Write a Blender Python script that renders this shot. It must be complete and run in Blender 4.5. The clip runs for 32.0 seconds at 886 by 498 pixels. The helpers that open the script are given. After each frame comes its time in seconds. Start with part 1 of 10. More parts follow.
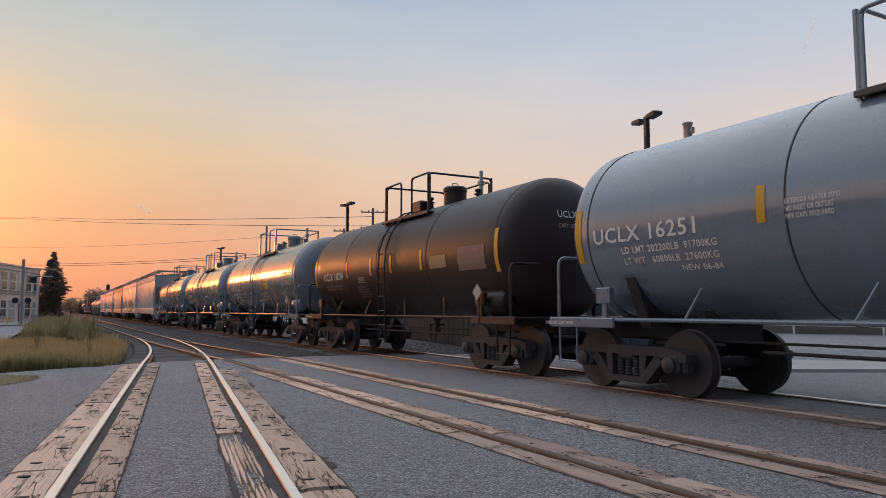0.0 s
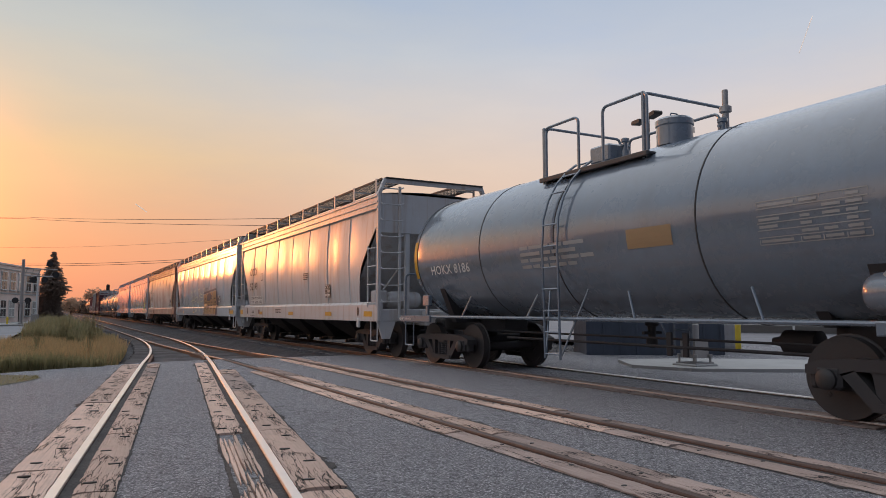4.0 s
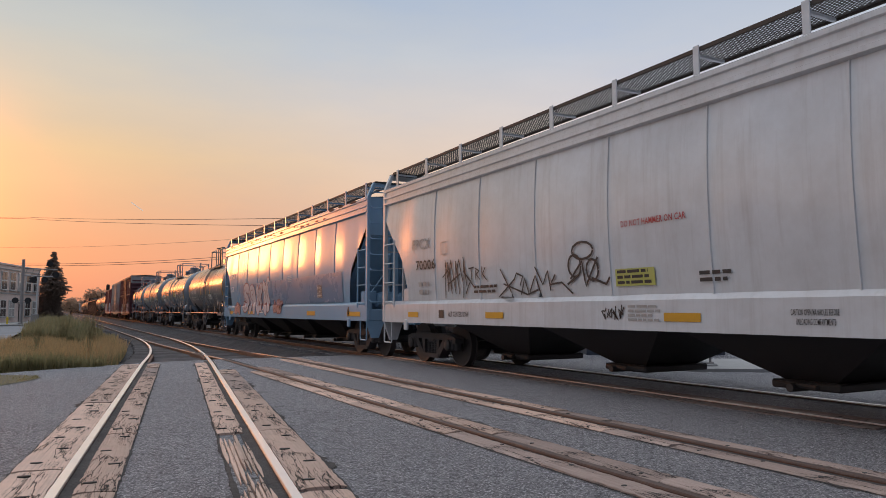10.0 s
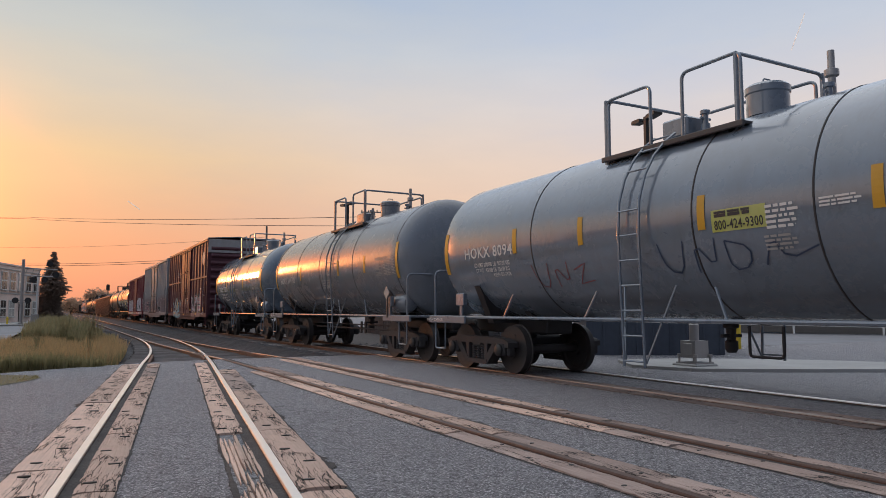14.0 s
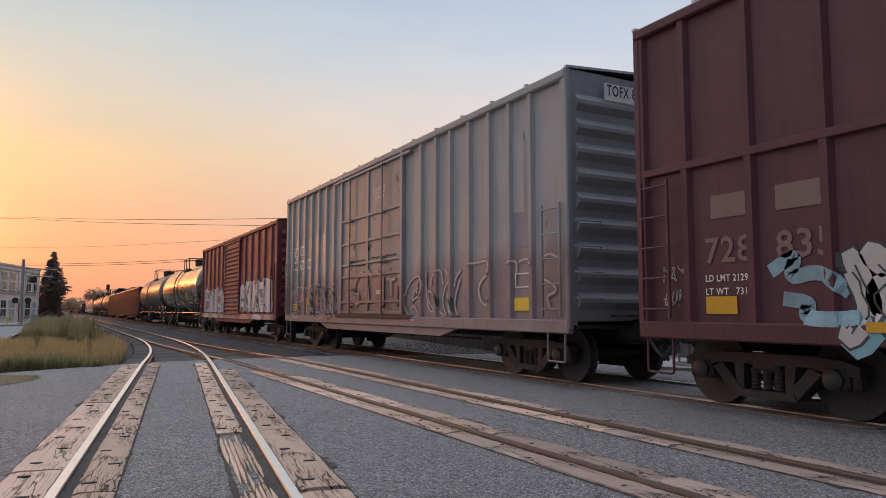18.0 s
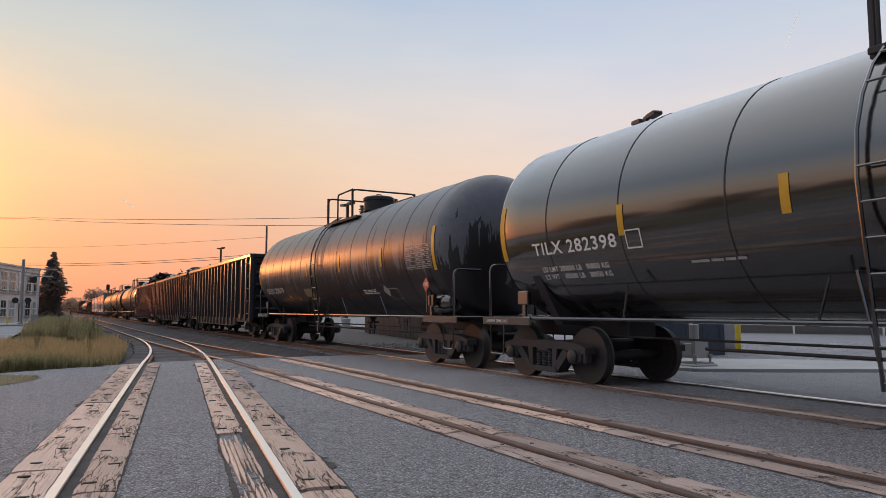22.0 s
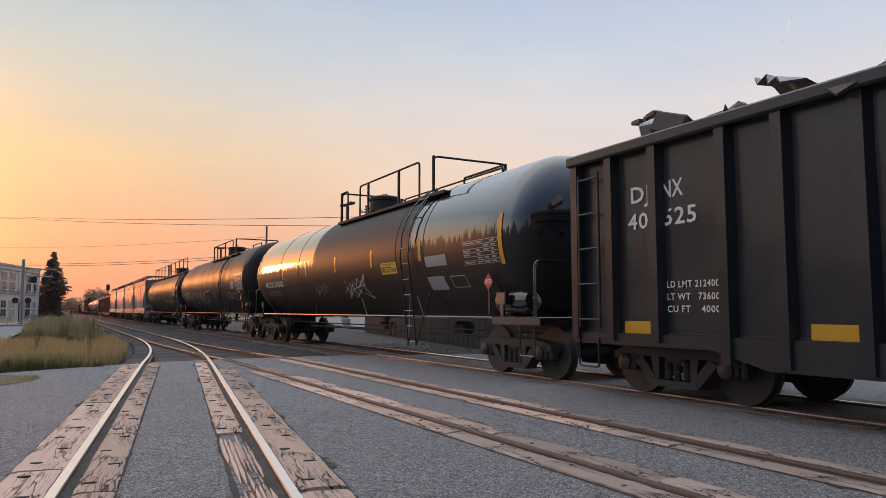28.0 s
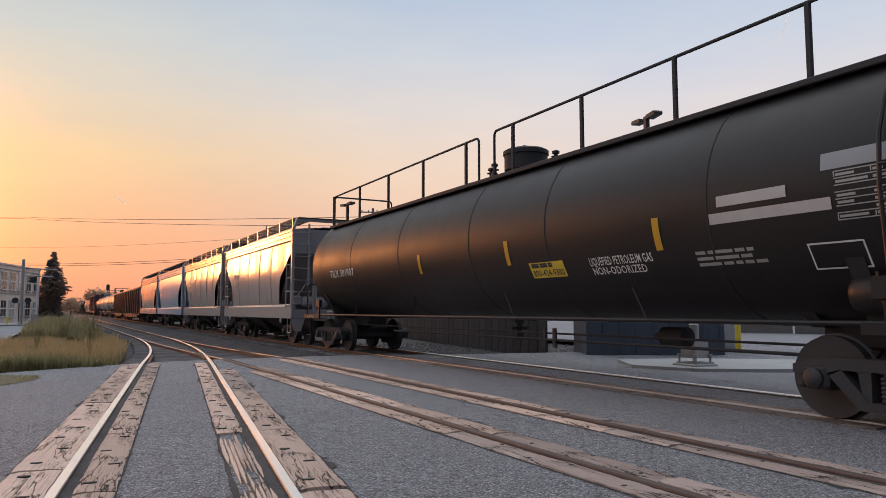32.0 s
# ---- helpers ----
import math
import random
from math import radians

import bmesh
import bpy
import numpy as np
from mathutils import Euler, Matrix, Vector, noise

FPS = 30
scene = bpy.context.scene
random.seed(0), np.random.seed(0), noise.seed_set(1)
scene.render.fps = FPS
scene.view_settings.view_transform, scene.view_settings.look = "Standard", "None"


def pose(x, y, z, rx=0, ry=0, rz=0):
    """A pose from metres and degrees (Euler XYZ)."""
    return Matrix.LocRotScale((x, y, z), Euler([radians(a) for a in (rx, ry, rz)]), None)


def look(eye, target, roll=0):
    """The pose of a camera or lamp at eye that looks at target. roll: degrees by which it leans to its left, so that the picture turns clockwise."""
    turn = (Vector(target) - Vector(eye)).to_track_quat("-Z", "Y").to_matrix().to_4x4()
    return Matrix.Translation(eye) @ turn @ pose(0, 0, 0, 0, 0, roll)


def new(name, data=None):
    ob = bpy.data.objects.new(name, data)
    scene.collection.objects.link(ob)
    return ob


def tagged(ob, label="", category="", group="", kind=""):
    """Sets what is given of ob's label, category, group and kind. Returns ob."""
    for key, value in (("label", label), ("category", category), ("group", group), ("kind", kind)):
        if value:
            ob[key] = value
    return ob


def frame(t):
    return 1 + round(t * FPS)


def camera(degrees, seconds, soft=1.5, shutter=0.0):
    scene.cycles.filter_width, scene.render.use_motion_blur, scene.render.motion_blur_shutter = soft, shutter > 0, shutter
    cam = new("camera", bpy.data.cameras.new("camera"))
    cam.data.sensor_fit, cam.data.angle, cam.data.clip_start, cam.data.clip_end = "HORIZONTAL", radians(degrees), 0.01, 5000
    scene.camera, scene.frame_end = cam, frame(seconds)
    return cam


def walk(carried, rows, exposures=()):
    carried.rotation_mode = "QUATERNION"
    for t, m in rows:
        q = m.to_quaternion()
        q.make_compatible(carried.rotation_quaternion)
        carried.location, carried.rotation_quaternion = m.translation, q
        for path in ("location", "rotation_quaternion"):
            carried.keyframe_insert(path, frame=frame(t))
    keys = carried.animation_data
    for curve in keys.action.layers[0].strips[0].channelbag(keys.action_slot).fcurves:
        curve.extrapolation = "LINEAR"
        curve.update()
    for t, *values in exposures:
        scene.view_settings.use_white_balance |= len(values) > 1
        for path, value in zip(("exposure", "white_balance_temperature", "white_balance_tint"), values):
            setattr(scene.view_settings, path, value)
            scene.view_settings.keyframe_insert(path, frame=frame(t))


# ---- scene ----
cam = camera(64.2, 32.0, soft=0.5)
EYE = (0.0, 0.0, 1.2)
PAN, TILT, ROLL = 28.42, 4.98, 0.0
stand = pose(*EYE, 90 + TILT, 0, -PAN) @ pose(0, 0, 0, 0, 0, ROLL)
walk(cam, [(0.0, stand), (32.0, stand)], exposures=[(0.0, -0.13), (13.0, -0.10), (16.5, 0.05), (32.0, 0.05)])

# ---- sky, sun, exposure ----
SUN_AZ, SUN_EL = -13.0, 6.0        # degrees from the track's heading (negative: to the left), and above the horizon
sun_dir = Vector((math.sin(radians(SUN_AZ)) * math.cos(radians(SUN_EL)), math.cos(radians(SUN_AZ)) * math.cos(radians(SUN_EL)), math.sin(radians(SUN_EL))))


def node(nt, kind, **values):
    n = nt.nodes.new(kind)
    for k, v in values.items():
        if k in n.inputs:
            n.inputs[k].default_value = v
    return n


def ramp(nt, fac, stops):
    r = nt.nodes.new("ShaderNodeValToRGB")
    e = r.color_ramp.elements
    e[0].position, e[0].color = stops[0][0], (*stops[0][1], 1)
    e[1].position, e[1].color = stops[-1][0], (*stops[-1][1], 1)
    for p, c in stops[1:-1]:
        e.new(p).color = (*c, 1)
    if fac is not None:
        nt.links.new(fac, r.inputs[0])
    return r.outputs[0]


def grey(*stops):
    return [(p, (v, v, v)) for p, v in stops]


def maths(nt, op, a, b=None, clamp=False):
    n = nt.nodes.new("ShaderNodeMath")
    n.operation, n.use_clamp = op, clamp
    for i, v in enumerate((a, b)):
        if v is None:
            continue
        if isinstance(v, (int, float)):
            n.inputs[i].default_value = v
        else:
            nt.links.new(v, n.inputs[i])
    return n.outputs[0]


def mixed(nt, fac, a, b, blend="MIX"):
    n = nt.nodes.new("ShaderNodeMix")
    n.data_type, n.blend_type = "RGBA", blend
    for sock, v in ((n.inputs[0], fac), (n.inputs[6], a), (n.inputs[7], b)):
        if isinstance(v, (int, float)):
            sock.default_value = v
        elif isinstance(v, tuple):
            sock.default_value = (*v[:3], 1)
        else:
            nt.links.new(v, sock)
    return n.outputs[2]


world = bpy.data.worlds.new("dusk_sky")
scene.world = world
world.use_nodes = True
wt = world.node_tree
wt.nodes.clear()
w_out = wt.nodes.new("ShaderNodeOutputWorld")
w_bg = wt.nodes.new("ShaderNodeBackground")
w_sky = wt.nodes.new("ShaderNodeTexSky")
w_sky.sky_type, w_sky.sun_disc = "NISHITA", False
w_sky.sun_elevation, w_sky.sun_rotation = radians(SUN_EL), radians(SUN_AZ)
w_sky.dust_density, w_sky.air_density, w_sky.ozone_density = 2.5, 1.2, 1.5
w_tc = wt.nodes.new("ShaderNodeTexCoord")
w_sep = wt.nodes.new("ShaderNodeSeparateXYZ")
wt.links.new(w_tc.outputs["Generated"], w_sep.inputs[0])
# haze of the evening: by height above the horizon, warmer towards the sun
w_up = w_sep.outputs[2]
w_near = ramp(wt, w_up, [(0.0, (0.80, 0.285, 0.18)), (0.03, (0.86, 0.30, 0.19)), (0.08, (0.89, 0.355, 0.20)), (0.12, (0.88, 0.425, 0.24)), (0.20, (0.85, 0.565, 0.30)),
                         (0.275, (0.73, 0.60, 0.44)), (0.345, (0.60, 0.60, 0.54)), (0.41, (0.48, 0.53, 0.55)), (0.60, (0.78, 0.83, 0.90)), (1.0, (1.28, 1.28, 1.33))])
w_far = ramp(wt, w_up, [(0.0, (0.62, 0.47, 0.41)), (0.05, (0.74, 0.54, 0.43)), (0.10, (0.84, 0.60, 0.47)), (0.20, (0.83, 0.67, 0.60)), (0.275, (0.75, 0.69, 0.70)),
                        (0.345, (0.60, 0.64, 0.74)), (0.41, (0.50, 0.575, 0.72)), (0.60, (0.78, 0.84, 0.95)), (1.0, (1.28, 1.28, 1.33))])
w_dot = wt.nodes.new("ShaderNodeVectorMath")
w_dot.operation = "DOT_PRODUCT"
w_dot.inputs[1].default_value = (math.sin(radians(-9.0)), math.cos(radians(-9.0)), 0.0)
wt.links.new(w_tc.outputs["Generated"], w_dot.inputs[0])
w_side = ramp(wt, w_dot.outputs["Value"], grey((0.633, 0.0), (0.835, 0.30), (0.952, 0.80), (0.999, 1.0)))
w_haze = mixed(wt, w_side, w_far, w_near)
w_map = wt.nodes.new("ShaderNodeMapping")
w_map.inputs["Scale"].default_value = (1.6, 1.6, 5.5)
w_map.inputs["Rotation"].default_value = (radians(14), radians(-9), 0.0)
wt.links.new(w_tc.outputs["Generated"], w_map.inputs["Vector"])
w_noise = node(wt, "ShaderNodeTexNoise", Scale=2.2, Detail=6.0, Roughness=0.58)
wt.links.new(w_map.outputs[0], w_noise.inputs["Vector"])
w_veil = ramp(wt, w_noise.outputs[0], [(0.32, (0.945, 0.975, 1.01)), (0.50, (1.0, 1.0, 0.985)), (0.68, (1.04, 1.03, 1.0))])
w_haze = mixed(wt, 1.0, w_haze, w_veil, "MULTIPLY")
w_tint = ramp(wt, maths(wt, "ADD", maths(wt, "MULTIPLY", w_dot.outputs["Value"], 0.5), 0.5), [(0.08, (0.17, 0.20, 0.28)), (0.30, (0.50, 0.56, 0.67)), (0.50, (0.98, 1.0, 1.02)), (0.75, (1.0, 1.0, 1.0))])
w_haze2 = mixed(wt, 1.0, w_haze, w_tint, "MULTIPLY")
# glow of the hazy air round the low sun
w_ang = wt.nodes.new("ShaderNodeVectorMath")
w_ang.operation = "DOT_PRODUCT"
w_ang.inputs[1].default_value = sun_dir
wt.links.new(w_tc.outputs["Generated"], w_ang.inputs[0])
w_pow = maths(wt, "POWER", maths(wt, "MAXIMUM", w_ang.outputs["Value"], 0.0), 170.0)
w_glow = wt.nodes.new("ShaderNodeVectorMath")
w_glow.operation = "SCALE"
w_glow.inputs[0].default_value = (5.2, 0.62, 0.0)
wt.links.new(w_pow, w_glow.inputs["Scale"])
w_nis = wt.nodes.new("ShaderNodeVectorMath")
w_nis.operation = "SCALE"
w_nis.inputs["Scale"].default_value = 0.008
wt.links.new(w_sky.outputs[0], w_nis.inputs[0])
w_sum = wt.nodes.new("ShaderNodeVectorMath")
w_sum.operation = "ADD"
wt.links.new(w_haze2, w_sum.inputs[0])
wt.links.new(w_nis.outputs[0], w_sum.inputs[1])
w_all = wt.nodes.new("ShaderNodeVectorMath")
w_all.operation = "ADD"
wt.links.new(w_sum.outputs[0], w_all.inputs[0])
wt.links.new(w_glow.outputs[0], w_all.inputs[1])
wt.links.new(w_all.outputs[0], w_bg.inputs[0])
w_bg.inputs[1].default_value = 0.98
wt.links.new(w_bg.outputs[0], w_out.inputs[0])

sun_data = bpy.data.lights.new("sun", "SUN")
sun_data.energy, sun_data.angle, sun_data.color = 0.25, radians(5.0), (1.0, 0.40, 0.12)
sun = new("sun", sun_data)
sun.matrix_world = look(sun_dir * 100, (0, 0, 0))


# ---- materials ----
def base_mat(name):
    m = bpy.data.materials.new(name)
    m.use_nodes = True
    nt = m.node_tree
    return m, nt, nt.nodes["Principled BSDF"]


def coords(nt, scale=(1, 1, 1), space="Object"):
    tc = nt.nodes.new("ShaderNodeTexCoord")
    mp = nt.nodes.new("ShaderNodeMapping")
    mp.inputs["Scale"].default_value = scale
    nt.links.new(tc.outputs[space], mp.inputs[0])
    return mp.outputs[0]


def noisy(nt, scale, detail=4, rough=0.55, stretch=(1, 1, 1), space="Object"):
    n = nt.nodes.new("ShaderNodeTexNoise")
    n.inputs["Scale"].default_value, n.inputs["Detail"].default_value, n.inputs["Roughness"].default_value = scale, detail, rough
    nt.links.new(coords(nt, stretch, space), n.inputs["Vector"])
    return n.outputs[0]


def bumped(nt, b, height, strength, distance):
    n = nt.nodes.new("ShaderNodeBump")
    n.inputs["Strength"].default_value, n.inputs["Distance"].default_value = strength, distance
    nt.links.new(height, n.inputs["Height"])
    nt.links.new(n.outputs[0], b.inputs["Normal"])


def surface(name, colour, rough=0.6, metal=0.0, dirt=None, dirt_amount=0.4, streaks=0.0, grain=8.0, bump=0.1, bump_scale=60, bump_depth=0.004, spec=0.5, random_tint=0.0, coat=0.0, coat_ior=1.5):
    """A paint, metal or mineral: base colour, blotches and fine grain, downward streaks of dirt, fine relief."""
    m, nt, b = base_mat(name)
    dirt = dirt or tuple(c * 0.45 for c in colour)
    blotch = ramp(nt, noisy(nt, grain * 0.12, 5, 0.65), grey((0.38, 0.0), (0.72, 1.0)))
    fine = ramp(nt, noisy(nt, grain, 5, 0.7), grey((0.35, 0.0), (0.70, 1.0)))
    fac = maths(nt, "MULTIPLY", maths(nt, "ADD", maths(nt, "MULTIPLY", blotch, 0.65), maths(nt, "MULTIPLY", fine, 0.35)), dirt_amount, True)
    col = mixed(nt, fac, tuple(colour), tuple(dirt))
    if streaks:
        s = ramp(nt, noisy(nt, 5.0, 5, 0.7, (1, 1, 0.05)), grey((0.50, 0.0), (0.72, 1.0)))
        col = mixed(nt, maths(nt, "MULTIPLY", s, streaks), col, tuple(dirt))
    if random_tint:
        oi = nt.nodes.new("ShaderNodeObjectInfo")
        v = nt.nodes.new("ShaderNodeMapRange")
        v.inputs[3].default_value, v.inputs[4].default_value = 1 - random_tint, 1 + random_tint
        nt.links.new(oi.outputs["Random"], v.inputs[0])
        hs = nt.nodes.new("ShaderNodeHueSaturation")
        nt.links.new(v.outputs[0], hs.inputs["Value"])
        nt.links.new(col, hs.inputs["Color"])
        col = hs.outputs[0]
    nt.links.new(col, b.inputs["Base Color"])
    r = nt.nodes.new("ShaderNodeMapRange")
    r.inputs[3].default_value, r.inputs[4].default_value = max(rough - 0.10, 0.03), min(rough + 0.14, 1)
    nt.links.new(fac, r.inputs[0])
    nt.links.new(r.outputs[0], b.inputs["Roughness"])
    b.inputs["Metallic"].default_value, b.inputs["Specular IOR Level"].default_value = metal, spec
    b.inputs["Coat Weight"].default_value, b.inputs["Coat IOR"].default_value = coat, coat_ior
    b.inputs["Coat Roughness"].default_value = 0.10
    if bump:
        bumped(nt, b, noisy(nt, bump_scale, 4, 0.65), bump, bump_depth)
    return m


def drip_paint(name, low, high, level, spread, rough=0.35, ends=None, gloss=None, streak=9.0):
    """Tank paint with a lower and an upper colour, and runs that reach down or up across an uneven edge (heights in
    metres).
    """
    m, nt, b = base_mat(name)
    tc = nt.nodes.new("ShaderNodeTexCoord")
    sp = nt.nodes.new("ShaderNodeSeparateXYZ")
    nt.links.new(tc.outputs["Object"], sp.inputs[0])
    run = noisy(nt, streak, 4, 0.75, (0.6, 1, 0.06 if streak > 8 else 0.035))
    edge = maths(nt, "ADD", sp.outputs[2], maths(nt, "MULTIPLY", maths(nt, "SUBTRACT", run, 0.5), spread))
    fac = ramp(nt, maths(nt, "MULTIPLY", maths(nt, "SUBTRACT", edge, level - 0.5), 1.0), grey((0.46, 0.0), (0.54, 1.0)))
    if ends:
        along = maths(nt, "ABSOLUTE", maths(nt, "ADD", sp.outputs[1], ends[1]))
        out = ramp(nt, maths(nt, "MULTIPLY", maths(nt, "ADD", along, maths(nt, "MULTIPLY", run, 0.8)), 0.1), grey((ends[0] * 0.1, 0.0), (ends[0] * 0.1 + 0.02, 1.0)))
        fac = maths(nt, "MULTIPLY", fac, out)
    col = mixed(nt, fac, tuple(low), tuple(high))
    fine = ramp(nt, noisy(nt, 6, 5, 0.7), grey((0.4, 0.0), (0.8, 1.0)))
    col = mixed(nt, maths(nt, "MULTIPLY", fine, 0.25), col, tuple(c * 0.5 for c in low))
    nt.links.new(col, b.inputs["Base Color"])
    b.inputs["Roughness"].default_value = rough
    if gloss:
        g = nt.nodes.new("ShaderNodeMapRange")
        g.inputs[3].default_value, g.inputs[4].default_value = rough, gloss
        nt.links.new(fac, g.inputs[0])
        nt.links.new(g.outputs[0], b.inputs["Roughness"])
        nt.links.new(fac, b.inputs["Coat Weight"])
        b.inputs["Coat Roughness"].default_value, b.inputs["Coat IOR"].default_value = 0.06, 2.2
    bumped(nt, b, noisy(nt, 2.2, 3, 0.5), 0.08, 0.02)
    return m


M = {}
def asphalt_mat(name, pale, dark, stain):
    m, nt, b = base_mat(name)
    chips = ramp(nt, noisy(nt, 48, 4, 0.8), grey((0.40, 0.0), (0.62, 1.0)))
    grit = ramp(nt, noisy(nt, 13, 5, 0.75), grey((0.38, 0.0), (0.64, 1.0)))
    blot = ramp(nt, noisy(nt, 0.55, 5, 0.6), grey((0.35, 0.0), (0.70, 1.0)))
    col = mixed(nt, maths(nt, "ADD", maths(nt, "MULTIPLY", chips, 0.65), maths(nt, "MULTIPLY", grit, 0.35)), tuple(dark), tuple(pale))
    col = mixed(nt, maths(nt, "MULTIPLY", blot, 0.45), col, tuple(stain))
    spots = ramp(nt, noisy(nt, 58, 2, 0.5), grey((0.575, 0.0), (0.61, 1.0)))
    col = mixed(nt, maths(nt, "MULTIPLY", spots, 0.85), col, (0.72, 0.72, 0.74))
    flecks = ramp(nt, noisy(nt, 27, 3, 0.6), grey((0.58, 0.0), (0.63, 1.0)))
    col = mixed(nt, maths(nt, "MULTIPLY", flecks, 0.4), col, (0.45, 0.44, 0.44))
    pits = ramp(nt, noisy(nt, 50, 2, 0.5), grey((0.37, 1.0), (0.42, 0.0)))
    col = mixed(nt, maths(nt, "MULTIPLY", pits, 0.7), col, (0.05, 0.05, 0.052))
    vo = nt.nodes.new("ShaderNodeTexVoronoi")
    vo.feature = "DISTANCE_TO_EDGE"
    vo.inputs["Scale"].default_value = 0.33
    warp = nt.nodes.new("ShaderNodeVectorMath")
    warp.operation = "ADD"
    nz = nt.nodes.new("ShaderNodeTexNoise")
    nz.inputs["Scale"].default_value, nz.inputs["Detail"].default_value = 1.4, 5
    nt.links.new(coords(nt), nz.inputs["Vector"])
    nt.links.new(coords(nt), warp.inputs[0])
    nt.links.new(nz.outputs["Color"], warp.inputs[1])
    nt.links.new(warp.outputs[0], vo.inputs["Vector"])
    crack = ramp(nt, vo.outputs[0], grey((0.0, 1.0), (0.0045, 0.0)))
    col = mixed(nt, maths(nt, "MULTIPLY", crack, 0.55), col, (0.03, 0.03, 0.03))
    nt.links.new(col, b.inputs["Base Color"])
    b.inputs["Roughness"].default_value = 0.74
    bumped(nt, b, maths(nt, "SUBTRACT", maths(nt, "ADD", chips, grit), crack), 1.0, 0.008)
    return m


M["asphalt"] = asphalt_mat("asphalt", (0.47, 0.462, 0.492), (0.070, 0.069, 0.076), (0.205, 0.198, 0.208))
M["asphalt_old"] = surface("asphalt_old", (0.25, 0.255, 0.275), 0.85, dirt=(0.17, 0.17, 0.17), dirt_amount=0.7, grain=4, bump=0.7, bump_scale=60, bump_depth=0.01)
M["concrete"] = surface("concrete", (0.42, 0.42, 0.41), 0.85, dirt=(0.24, 0.23, 0.22), dirt_amount=0.6, grain=5, bump=0.4, bump_scale=50)
M["ground"] = surface("ground", (0.19, 0.155, 0.10), 0.95, dirt=(0.12, 0.12, 0.06), dirt_amount=0.9, grain=1.5, bump=0.8, bump_scale=12, bump_depth=0.05)
M["ballast"] = surface("ballast", (0.075, 0.074, 0.082), 0.9, dirt=(0.015, 0.014, 0.015), dirt_amount=1.0, grain=16, bump=1.0, bump_scale=22, bump_depth=0.05)
M["stone"] = surface("stone", (0.14, 0.138, 0.148), 0.88, dirt=(0.025, 0.022, 0.023), dirt_amount=0.8, grain=25, bump=0.5, bump_scale=60)
M["gravel"] = surface("gravel", (0.10, 0.09, 0.085), 0.92, dirt=(0.045, 0.04, 0.04), dirt_amount=0.9, grain=30, bump=1.0, bump_scale=30, bump_depth=0.04)
M["rust_rail"] = surface("rail_rust", (0.13, 0.062, 0.04), 0.75, dirt=(0.05, 0.028, 0.02), dirt_amount=0.7, grain=14, bump=0.4, bump_scale=90)
M["rail_top"] = surface("rail_polished", (0.93, 0.92, 0.90), 0.42, 1.0, dirt=(0.78, 0.74, 0.70), dirt_amount=0.5, grain=10, bump=0.05, bump_scale=30)
M["rail_worn"] = surface("rail_worn", (0.42, 0.37, 0.34), 0.48, 0.9, dirt=(0.20, 0.13, 0.10), dirt_amount=0.8, grain=9, bump=0.1, bump_scale=60)
M["rail_dull"] = surface("rail_dull", (0.145, 0.105, 0.09), 0.62, 0.25, dirt=(0.09, 0.055, 0.045), dirt_amount=0.8, grain=8, bump=0.1, bump_scale=60)
M["tie_dark"] = surface("tie_wood_dark", (0.115, 0.105, 0.105), 0.9, dirt=(0.045, 0.04, 0.04), dirt_amount=0.8, grain=9, bump=0.7, bump_scale=25, random_tint=0.45)
M["tie"] = surface("tie_wood", (0.27, 0.245, 0.24), 0.9, dirt=(0.09, 0.075, 0.065), dirt_amount=0.8, grain=9, bump=0.7, bump_scale=25, random_tint=0.3)


